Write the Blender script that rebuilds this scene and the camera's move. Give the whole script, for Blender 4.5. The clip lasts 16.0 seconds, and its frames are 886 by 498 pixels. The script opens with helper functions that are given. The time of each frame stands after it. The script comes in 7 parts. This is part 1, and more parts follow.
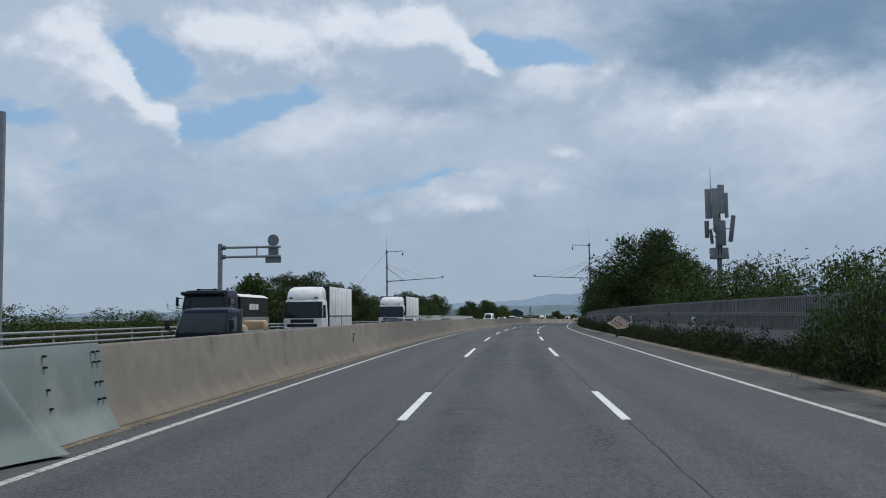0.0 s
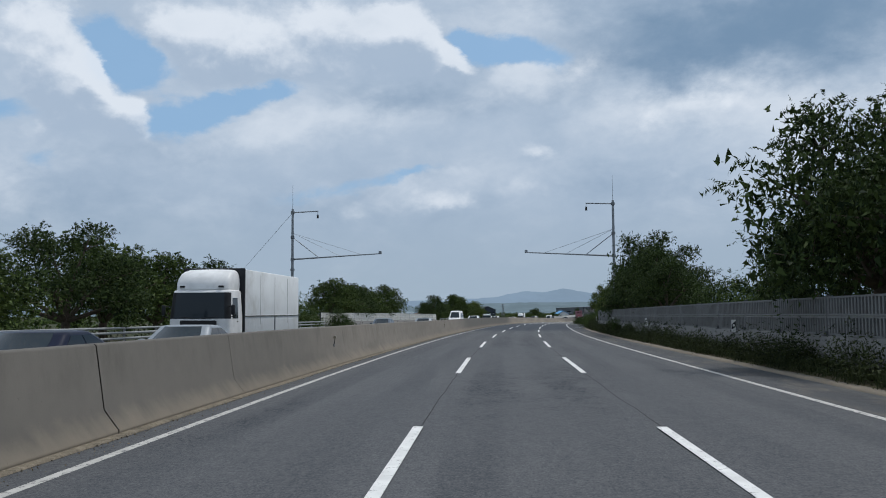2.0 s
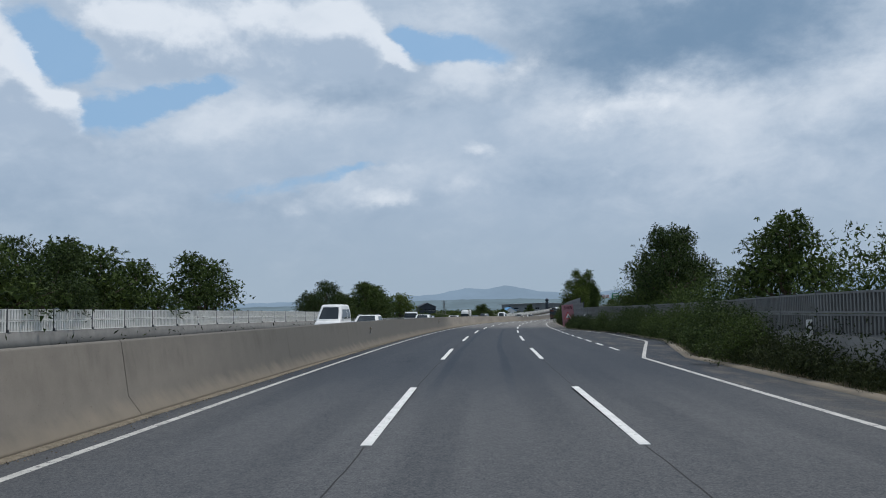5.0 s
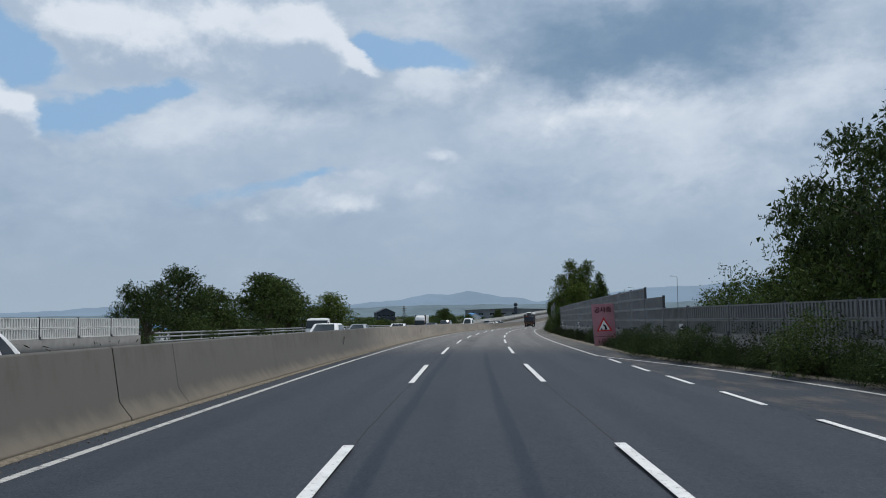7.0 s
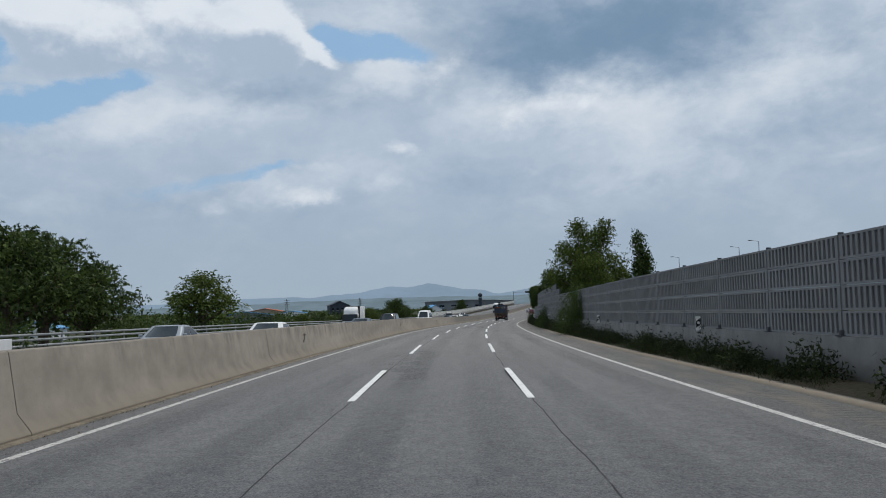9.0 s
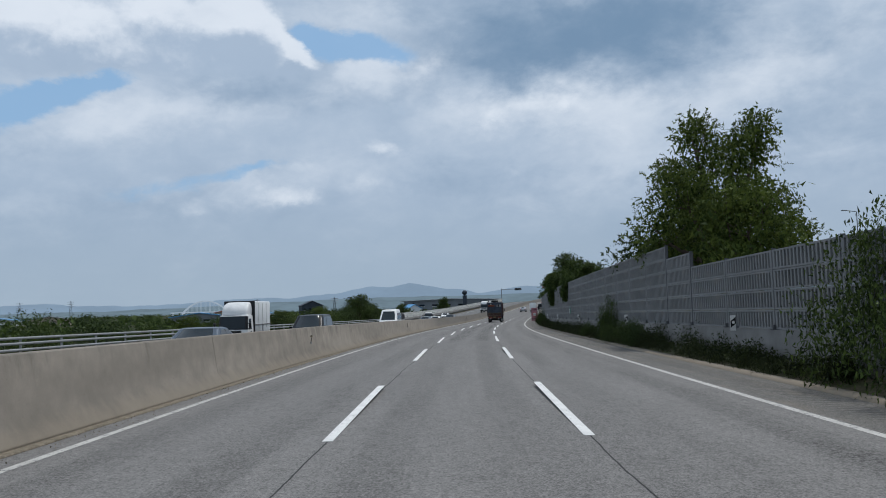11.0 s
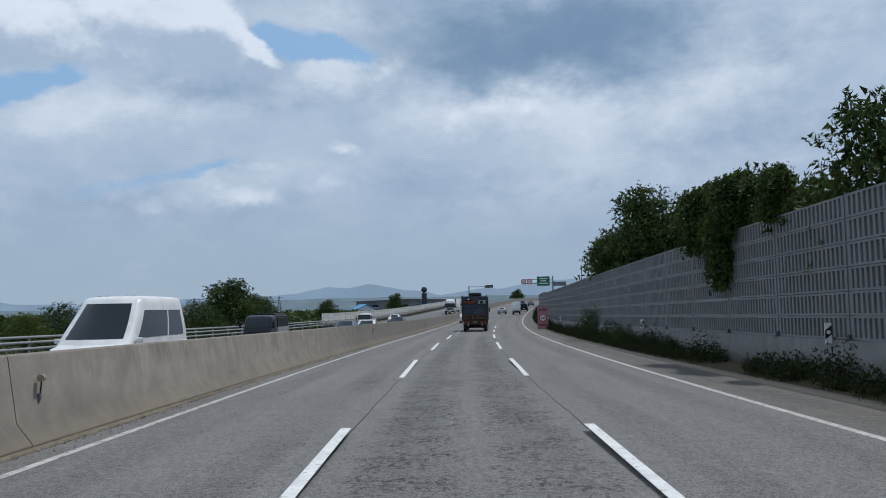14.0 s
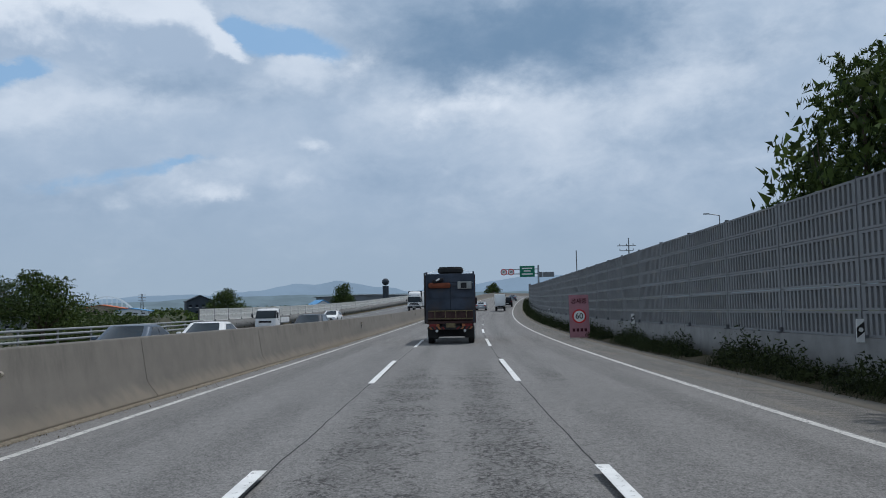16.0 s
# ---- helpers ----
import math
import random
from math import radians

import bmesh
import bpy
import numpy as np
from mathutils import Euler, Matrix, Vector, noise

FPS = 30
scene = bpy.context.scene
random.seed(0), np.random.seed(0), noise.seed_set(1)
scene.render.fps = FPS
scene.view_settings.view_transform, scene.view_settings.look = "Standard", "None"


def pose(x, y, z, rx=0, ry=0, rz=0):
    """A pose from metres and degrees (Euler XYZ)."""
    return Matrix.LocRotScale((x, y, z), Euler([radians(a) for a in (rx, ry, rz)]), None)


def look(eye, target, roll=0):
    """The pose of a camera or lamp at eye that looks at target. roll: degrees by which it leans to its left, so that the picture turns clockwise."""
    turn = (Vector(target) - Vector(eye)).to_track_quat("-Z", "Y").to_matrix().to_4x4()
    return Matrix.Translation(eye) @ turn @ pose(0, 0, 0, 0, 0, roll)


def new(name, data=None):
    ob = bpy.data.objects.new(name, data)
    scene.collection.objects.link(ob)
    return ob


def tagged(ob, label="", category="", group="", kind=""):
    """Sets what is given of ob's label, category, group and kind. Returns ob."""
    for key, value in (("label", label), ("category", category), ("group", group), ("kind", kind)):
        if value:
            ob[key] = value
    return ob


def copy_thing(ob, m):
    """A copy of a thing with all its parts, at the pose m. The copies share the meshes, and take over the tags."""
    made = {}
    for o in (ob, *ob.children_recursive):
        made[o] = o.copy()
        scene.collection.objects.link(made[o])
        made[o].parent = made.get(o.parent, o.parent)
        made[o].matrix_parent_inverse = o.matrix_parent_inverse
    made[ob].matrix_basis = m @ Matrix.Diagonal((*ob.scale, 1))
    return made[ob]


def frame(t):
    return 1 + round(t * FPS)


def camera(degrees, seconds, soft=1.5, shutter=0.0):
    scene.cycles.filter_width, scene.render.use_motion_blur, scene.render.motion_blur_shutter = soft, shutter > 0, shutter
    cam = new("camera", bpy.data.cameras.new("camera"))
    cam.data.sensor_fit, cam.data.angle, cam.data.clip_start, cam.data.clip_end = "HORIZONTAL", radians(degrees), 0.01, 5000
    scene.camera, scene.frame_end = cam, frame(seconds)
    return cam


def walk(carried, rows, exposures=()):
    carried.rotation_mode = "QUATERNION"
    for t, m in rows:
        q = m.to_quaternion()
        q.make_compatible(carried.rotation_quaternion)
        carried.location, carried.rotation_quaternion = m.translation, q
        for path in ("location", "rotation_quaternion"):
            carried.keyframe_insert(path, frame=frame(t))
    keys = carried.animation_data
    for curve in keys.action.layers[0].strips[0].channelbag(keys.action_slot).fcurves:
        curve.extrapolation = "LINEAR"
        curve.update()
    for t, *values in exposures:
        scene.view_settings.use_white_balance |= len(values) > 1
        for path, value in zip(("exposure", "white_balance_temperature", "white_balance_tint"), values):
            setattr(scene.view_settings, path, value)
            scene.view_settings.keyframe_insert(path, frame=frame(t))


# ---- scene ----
cam = camera(54.86, 16.0, soft=1.0)

# seconds, x, y, z, yaw, pitch, roll
PATH = [
    (0, -0.102, 0.000, 1.729, 3.90, 4.37, -0.71),
    (0.5, -0.261, 12.316, 1.739, 3.56, 4.41, -0.73),
    (1, -0.372, 24.587, 1.750, 3.20, 4.23, -0.68),
    (1.5, -0.344, 36.915, 1.758, 2.63, 4.20, -0.49),
    (2, -0.175, 49.106, 1.754, 2.01, 4.16, -0.39),
    (2.5, 0.167, 61.792, 1.730, 1.24, 4.47, 0.07),
    (3, 0.604, 74.034, 1.683, 0.52, 4.20, -0.16),
    (3.5, 1.139, 86.085, 1.621, -0.02, 4.10, -0.41),
    (4, 1.820, 98.274, 1.549, -0.59, 3.90, -0.54),
    (4.5, 2.535, 110.466, 1.478, -1.24, 3.93, -0.58),
    (5, 3.287, 122.661, 1.411, -1.88, 3.96, -0.62),
    (5.5, 4.113, 134.796, 1.351, -2.47, 4.00, -0.66),
    (6, 5.043, 146.807, 1.296, -3.03, 4.03, -0.70),
    (6.5, 6.107, 158.629, 1.240, -3.54, 4.06, -0.74),
    (7, 7.296, 170.261, 1.180, -4.39, 4.33, -0.74),
    (7.5, 8.597, 181.821, 1.110, -5.16, 4.28, -0.57),
    (8, 10.007, 193.453, 1.027, -5.84, 4.09, -0.84),
    (8.5, 11.444, 204.845, 0.936, -6.42, 4.07, -1.05),
    (9, 12.877, 216.162, 0.841, -7.04, 3.79, -1.30),
    (9.5, 14.344, 227.441, 0.742, -7.34, 3.78, -1.36),
    (10, 15.845, 238.682, 0.642, -7.66, 3.77, -1.43),
    (10.5, 17.397, 249.890, 0.540, -7.98, 3.77, -1.49),
    (11, 19.014, 261.068, 0.436, -8.31, 3.76, -1.56),
    (11.5, 20.709, 272.221, 0.329, -8.62, 3.75, -1.62),
    (12, 22.475, 283.348, 0.219, -9.04, 3.69, -1.35),
    (12.5, 24.376, 294.561, 0.100, -9.52, 3.75, -1.24),
    (13, 26.303, 305.520, -0.026, -9.97, 3.62, -1.10),
    (13.5, 28.319, 316.377, -0.159, -10.49, 3.70, -1.01),
    (14, 30.523, 327.224, -0.298, -10.95, 3.84, -1.08),
    (14.5, 32.771, 338.004, -0.437, -11.62, 3.53, -0.65),
    (15, 35.124, 348.634, -0.572, -12.09, 3.60, -0.72),
    (15.5, 37.582, 359.326, -0.703, -12.67, 3.59, -0.86),
    (16, 40.052, 369.878, -0.826, -12.98, 3.60, -1.07),
]


def facing(x, y, z, yaw, pitch, roll):
    a, b = radians(yaw), radians(pitch)
    way = Vector((-math.sin(a) * math.cos(b), math.cos(a) * math.cos(b), math.sin(b)))
    return look((x, y, z), Vector((x, y, z)) + way * 10, roll)


walk(cam, [(row[0], facing(*row[1:])) for row in PATH], [(0, -0.06, 6250, 10), (3, 0.0, 6270, 10), (7, -0.04, 6280, 10), (9, -0.03, 6420, 10), (12, -0.02, 6110, 10), (16, -0.07, 6060, 10)])

# ---- the road's line: bend (1/10000 m) and height along it ----
GRID = np.arange(-300, 1400, 1.0)
BEND_AT = [-60, 0, 60, 110, 160, 210, 260, 310, 360, 410, 460, 510, 560, 620, 1000]
BEND = [-3.505, -3.505, -5.178, -7.567, -5.316, -6.547, -7.163, -4.869, -8.002, -5.144, -6.374, -5.459, -4.405, -4.236, -4.235]
RISE_AT = [-60, 0, 60, 120, 180, 240, 300, 360, 420, 470, 520, 580, 660, 1000]
RISE = [-0.002, 0.002, 0.078, -0.311, -0.56, -1.076, -1.633, -2.418, -3.045, -3.047, -2.489, -0.972, 0.913, 2.799]
_turn = np.interp(GRID, BEND_AT, BEND) * 1e-4
_head = np.cumsum(_turn)
_head -= np.interp(0, GRID, _head)
_px, _py = np.cumsum(-np.sin(_head)), np.cumsum(np.cos(_head))
_px -= np.interp(0, GRID, _px)
_py -= np.interp(0, GRID, _py)
_soft = np.exp(-0.5 * (np.arange(-60, 61) / 20.0) ** 2)
_pz = np.convolve(np.pad(np.interp(GRID, RISE_AT, RISE), 60, mode="edge"), _soft / _soft.sum(), "valid")


def spot(s, lat, up=0.0):
    """Points beside the road: s along it, lat to its right, up above it. Arrays or numbers."""
    s = np.asarray(s, float)
    a = np.interp(s, GRID, _head)
    return np.stack([np.interp(s, GRID, _px) + lat * np.cos(a), np.interp(s, GRID, _py) + lat * np.sin(a),
                     np.interp(s, GRID, _pz) + up + 0 * a], -1)


def put(s, lat, up=0.0, turn=0.0, lean=0.0, tip=0.0):
    """A pose beside the road whose y axis runs along it."""
    p = spot(s, lat, up)
    return pose(*p, lean, tip, math.degrees(np.interp(s, GRID, _head)) + turn)


# ---- daylight ----
SUN_HIGH, SUN_AZ = 63.0, -52.0   # degrees above the horizon; to the left of +y


class X:
    """A number in a node tree, for plain arithmetic."""
    tree = None

    def __init__(self, socket):
        self.o = socket

    @staticmethod
    def op(kind, *args, clamp=False):
        n = X.tree.nodes.new("ShaderNodeMath")
        n.operation, n.use_clamp = kind, clamp
        for i, a in enumerate(args):
            if isinstance(a, X):
                X.tree.links.new(a.o, n.inputs[i])
            else:
                n.inputs[i].default_value = a
        return X(n.outputs[0])

    def __add__(self, b): return X.op("ADD", self, b)
    def __radd__(self, b): return X.op("ADD", self, b)
    def __sub__(self, b): return X.op("SUBTRACT", self, b)
    def __rsub__(self, b): return X.op("SUBTRACT", b, self)
    def __mul__(self, b): return X.op("MULTIPLY", self, b)
    def __rmul__(self, b): return X.op("MULTIPLY", self, b)
    def __truediv__(self, b): return X.op("DIVIDE", self, b)


def ramp(x, a, b, lo=0.0, hi=1.0):
    """A soft step of x from a to b."""
    n = X.tree.nodes.new("ShaderNodeMapRange")
    n.interpolation_type = "SMOOTHSTEP"
    X.tree.links.new(x.o, n.inputs["Value"])
    for key, v in (("From Min", a), ("From Max", b), ("To Min", lo), ("To Max", hi)):
        n.inputs[key].default_value = v
    return X(n.outputs["Result"])


def vec(x, y, z=0.0):
    n = X.tree.nodes.new("ShaderNodeCombineXYZ")
    for i, a in enumerate((x, y, z)):
        if isinstance(a, X):
            X.tree.links.new(a.o, n.inputs[i])
        else:
            n.inputs[i].default_value = a
    return n.outputs[0]


def noise_at(v, scale, detail=4.0, rough=0.55, warp=0.0):
    n = X.tree.nodes.new("ShaderNodeTexNoise")
    X.tree.links.new(v, n.inputs["Vector"])
    for key, val in (("Scale", scale), ("Detail", detail), ("Roughness", rough), ("Distortion", warp)):
        n.inputs[key].default_value = val
    return X(n.outputs["Fac"])


def mixed(f, a, b):
    n = X.tree.nodes.new("ShaderNodeMix")
    n.data_type = "RGBA"
    if isinstance(f, X):
        X.tree.links.new(f.o, n.inputs[0])
    else:
        n.inputs[0].default_value = f
    for i, c in ((6, a), (7, b)):
        if isinstance(c, tuple):
            n.inputs[i].default_value = (*c, 1)
        else:
            X.tree.links.new(c, n.inputs[i])
    return n.outputs[2]


def blob(az, el, a, e, wide, high, tilt=0.0):
    """A soft heap round one direction, 1 in its middle, in degrees."""
    c, s = math.cos(radians(tilt)), math.sin(radians(tilt))
    du, dv = az - a, el - e
    u, v = (du * c + dv * s) / wide, (dv * c - du * s) / high
    return X.op("POWER", 0.5, u * u + v * v)


world = bpy.data.worlds.new("sky")
scene.world = world
world.use_nodes = True
X.tree = world.node_tree
X.tree.nodes.clear()
_way = X.tree.nodes.new("ShaderNodeTexCoord").outputs["Generated"]
_sep = X.tree.nodes.new("ShaderNodeSeparateXYZ")
X.tree.links.new(_way, _sep.inputs[0])
_wx, _wy, _wz = (X(o) for o in _sep.outputs)
_az0 = X.op("ARCTAN2", _wx * -1.0, _wy) * 57.2958
_el0 = X.op("ARCSINE", _wz) * 57.2958
_sheet = vec(_az0, _el0 * 1.7)
_w1, _w2 = noise_at(_sheet, 0.2, 6, 0.62), noise_at(vec(_el0 * 1.7, _az0, 7.0), 0.2, 6, 0.62)
_az, _el = _az0 + (_w1 - 0.5) * 6.5, _el0 + (_w2 - 0.5) * 5.0
_fine = noise_at(vec(_az0, _el0 * 1.4, 3.0), 0.3, 8, 0.58)


def puffs(u, v, scale):
    """Rounded heads heaped on one another."""
    n = X.tree.nodes.new("ShaderNodeTexVoronoi")
    n.feature, n.normalize = "SMOOTH_F1", True
    link_v = vec(u, v, 17.0)
    X.tree.links.new(link_v, n.inputs["Vector"])
    for key, val in (("Scale", scale), ("Detail", 3.0), ("Roughness", 0.42), ("Lacunarity", 2.4), ("Smoothness", 0.7)):
        n.inputs[key].default_value = val
    return 1.0 - X(n.outputs["Distance"]) * 1.6


_broad = noise_at(vec(_az0, _el0 * 2.2, 11.0), 0.075, 4, 0.5)

# clear gaps, sunlit heads, bright veils and grey bellies: azimuth, elevation, half widths, tilt, weight
GAPS = [(23.5, 16.5, 1.9, 1.5, 30, 1.25), (21.8, 15.5, 1.5, 1.0, 0, 0.8), (18.3, 13.0, 3.4, 0.95, -14, 1.25), (13.7, 14.4, 2.3, 0.5, -12, 0.7), (-2.8, 17.1, 3.0, 0.9, 8, 1.25), (0.5, 17.9, 1.4, 0.6, 35, 0.9),
        (3.6, 9.6, 2.3, 0.45, -20, 0.55), (10.3, 7.9, 4.0, 0.6, -12, 0.5), (29.8, 12.1, 2.7, 0.9, 0, 0.7), (27.5, 9.4, 1.8, 0.7, 10, 0.45)]
HEADS = [(27.3, 16.8, 2.3, 2.3, 0, 1.0), (26.6, 13.5, 2.1, 2.5, 0, 0.9), (24.6, 15.0, 1.0, 0.9, 0, 1.0), (23.1, 12.7, 2.1, 1.6, 0, 1.0), (21.9, 12.1, 1.1, 1.1, 0, 0.8), (18.4, 17.5, 4.0, 1.9, 0, 0.9),
         (10.1, 18.9, 2.3, 1.4, 0, 0.9), (13.4, 16.4, 5.0, 2.0, 0, 0.8), (5.2, 18.9, 2.1, 1.4, 0, 0.9), (3.6, 17.3, 2.8, 1.5, 0, 0.9), (0.7, 16.4, 1.6, 1.0, 0, 0.8)]
PUFFS = [(-6.8, 15.3, 2.6, 0.9, -12, 0.8), (-12.2, 12.6, 3.2, 1.1, -5, 0.75), (-16.8, 12.4, 4.0, 1.2, 0, 0.8), (-4.5, 10.3, 1.1, 0.6, 0, 0.8), (1.7, 7.4, 2.8, 0.7, 0, 0.75), (1.3, 9.8, 1.0, 0.45, 0, 0.7), (7.0, 6.6, 3.0, 0.6, 0, 0.6)]
VEILS = [(12.2, 12.3, 6.2, 1.0, -4, 0.85), (-17.4, 12.9, 8.5, 1.4, 0, 0.85), (-31.8, 14.3, 9.5, 1.5, -20, 0.9), (5.5, 8.3, 4.6, 1.0, -8, 0.7), (24.6, 9.6, 6.1, 1.1, 0, 0.15), (-2.9, 15.0, 4.2, 0.8, -10, 0.8),
         (-2.6, 20.0, 3.4, 1.2, 0, 0.7), (-21.7, 8.7, 4.0, 2.4, 0, 0.3), (30.6, 7.3, 2.3, 1.9, 0, 0.7), (14.0, 18.5, 8.0, 3.0, 0, 0.5)]
GREY = [(-15.0, 17.9, 9.5, 3.0, 0, 1.3), (-24.3, 17.4, 7.6, 2.4, 0, 1.0), (5.5, 14.3, 5.2, 1.3, 0, 0.85), (-31.7, 9.7, 8.3, 2.2, -12, 0.7), (-15.0, 15.6, 4.4, 1.0, 0, 0.4), (20.4, 10.6, 4.6, 0.8, 0, 0.3),
        (-13.0, 7.2, 5.3, 2.0, 0, 0.35), (15.9, 15.2, 3.0, 0.7, 0, 0.4), (16, 6.0, 12, 2.0, 0, 0.3), (-8.5, 8.6, 3.2, 1.0, 0, 0.3), (27, 7.2, 7, 2.6, 0, 0.45)]


def heaps(rows, rise=0.0, az=None, el=None):
    total = None
    for a, e, w, h, tilt, weight in rows:
        b = blob(_az if az is None else az, _el if el is None else el, a, e - rise, w, h, tilt) * weight
        total = b if total is None else total + b
    return total


# the heads keep nearer to their places than the loose veils do
_caz, _cel = _az0 + (_w1 - 0.5) * 3.4, _el0 + (_w2 - 0.5) * 2.6
_inview = ramp(_el0, 22, 34)                      # overhead the same broken cloud goes on by itself


def cumulus(rise):
    """How thick the heaped clouds are, rise degrees higher up."""
    up = _el0 + rise
    lumps = noise_at(vec(_az0 + (_w1 - 0.5) * 1.6, up * 1.25 + (_w2 - 0.5) * 1.6, 31.0), 0.16, 10, 0.6)
    return ((lumps - 0.5) * 1.15 + (puffs(_az0, up * 1.2, 0.34) - 0.5) * 0.42 + heaps(HEADS, rise, _caz, _cel) * 0.8 + heaps(PUFFS, rise, _caz, _cel) * 0.42
            - heaps(GAPS, rise, _caz, _cel) * 0.7 + _inview * 0.45)


_soft = noise_at(vec(_az0, _el0 * 1.5, 23.0), 0.12, 8, 0.6)
_wisp = noise_at(vec(_az0 * 0.9 + _el0 * 0.2, _el0 * 1.5, 41.0), 0.27, 9, 0.6, 0.4)
_clear = ramp(heaps(GAPS, 0.0, _caz, _cel) * 1.1 + (_fine - 0.5) * 1.0 - (_wisp - 0.5) * 0.9 + _inview * ramp(_broad, 0.5, 0.75) * 0.6, 0.28, 0.85)
_lit = ramp(heaps(VEILS) * 0.85 + heaps(PUFFS) * 0.4 + (_soft - 0.5) * 1.9 + (_wisp - 0.5) * 1.1, -0.15, 1.35)
_dark = ramp(heaps(GREY) + (_broad - 0.5) * 0.5 - (_wisp - 0.5) * 1.3 - (_soft - 0.5) * 1.6 - (_fine - 0.5) * 0.5, 0.0, 2.1)
_high = ramp(_el0, 1, 14)
_thick, _above = cumulus(0.0), cumulus(0.9)
_heap = ramp(_thick, 0.14, 0.62) * ramp(_el0, 2.5, 7.0) * (1.0 - _dark * 0.55)
_top = ramp(_thick - _above + (_fine - 0.5) * 0.25, -0.24, 0.3)

_sky = X.tree.nodes.new("ShaderNodeTexSky")
_sky.sky_type, _sky.sun_disc = "NISHITA", False
_sky.sun_elevation, _sky.sun_rotation = radians(SUN_HIGH), radians(-SUN_AZ)
_sky.air_density, _sky.dust_density = 1.0, 2.0
_blue = mixed(0.75, _sky.outputs[0], (2.75, 4.75, 7.1))
_cloud = mixed(_high, (3.7, 4.6, 5.7), (4.25, 5.15, 6.25))
_cloud = mixed(_lit, _cloud, (6.5, 7.1, 7.8))
_cloud = mixed(_dark * 0.95, _cloud, (1.75, 2.75, 4.0))
_all = mixed(_clear * 0.92, _cloud, _blue)
_heaped = mixed(_top, (3.95, 4.85, 6.0), (8.0, 8.4, 8.85))
_all = mixed(_heap * 0.82, _all, _heaped)
_haze = ramp(_el0, -1, 9, 0.9, 0.0)
_all = mixed(_haze, _all, (3.6, 4.45, 5.25))
_under = ramp(_el0, -0.6, -6)
_all = mixed(_under, _all, (1.0, 1.1, 1.0))
_bg = X.tree.nodes.new("ShaderNodeBackground")
_bg.inputs["Strength"].default_value = 0.1
X.tree.links.new(_all, _bg.inputs["Color"])
X.tree.links.new(_bg.outputs[0], X.tree.nodes.new("ShaderNodeOutputWorld").inputs[0])

sun = new("sun", bpy.data.lights.new("sun", "SUN"))
sun.data.energy, sun.data.angle, sun.data.color = 2.3, radians(1.2), (1.0, 0.95, 0.88)
_a, _e = radians(SUN_AZ), radians(SUN_HIGH)
sun.matrix_world = look((0, 0, 60), (60 * math.sin(_a) * math.cos(_e), -60 * math.cos(_a) * math.cos(_e), 60 - 60 * math.sin(_e)))
# ---- materials ----
def material(name, rough=0.8, metal=0.0, color=None, spec=None):
    """A node material; X.tree is set to its tree. Returns the material and its shader."""
    m = bpy.data.materials.new(name)
    m.use_nodes = True
    X.tree = m.node_tree
    b = m.node_tree.nodes["Principled BSDF"]
    b.inputs["Roughness"].default_value, b.inputs["Metallic"].default_value = rough, metal
    if color:
        b.inputs["Base Color"].default_value = (*color, 1)
    if spec is not None:
        b.inputs["Specular IOR Level"].default_value = spec
    return m, b


def link(a, b):
    X.tree.links.new(a.o if isinstance(a, X) else a, b)


def coords(kind="Object"):
    return X.tree.nodes.new("ShaderNodeTexCoord").outputs[kind]


def parts_of(v):
    n = X.tree.nodes.new("ShaderNodeSeparateXYZ")
    link(v, n.inputs[0])
    return [X(o) for o in n.outputs]


def bump(b, height, strength=0.3, distance=0.02):
    n = X.tree.nodes.new("ShaderNodeBump")
    n.inputs["Strength"].default_value, n.inputs["Distance"].default_value = strength, distance
    link(height, n.inputs["Height"])
    link(n.outputs[0], b.inputs["Normal"])


def plain(name, color, rough=0.6, metal=0.0, vary=0.12, scale=3.0, relief=0.0, dirt=None, rand=0.0):
    """Paint, metal, cloth or plastic with a little unevenness and grime."""
    m, b = material(name, rough, metal, spec=0.28)
    v = coords()
    n, f = noise_at(v, scale, 4), noise_at(v, scale * 14, 3)
    mixv = ramp(n * 0.7 + f * 0.3, 0.3, 0.7)
    lo, hi = tuple(c * (1 - vary) for c in color), tuple(min(1, c * (1 + vary)) for c in color)
    c = mixed(mixv, lo, hi)
    if dirt:
        c = mixed(ramp(noise_at(v, scale * 0.6, 5, 0.65), 0.5, 0.72, 0, 0.75), c, dirt)
    if rand:
        info = X.tree.nodes.new("ShaderNodeObjectInfo")
        hsv = X.tree.nodes.new("ShaderNodeHueSaturation")
        link(X(info.outputs["Random"]) * rand + (1 - rand / 2), hsv.inputs["Value"])
        link(c, hsv.inputs["Color"])
        c = hsv.outputs[0]
    link(c, b.inputs["Base Color"])
    link(f * 0.2 + (rough - 0.1), b.inputs["Roughness"])
    if relief:
        bump(b, f, relief, 0.01)
    return m


def line_at(lat, where, wide, soft):
    """1 on a line along the road."""
    return ramp(X.op("ABSOLUTE", lat - where), wide + soft, wide)


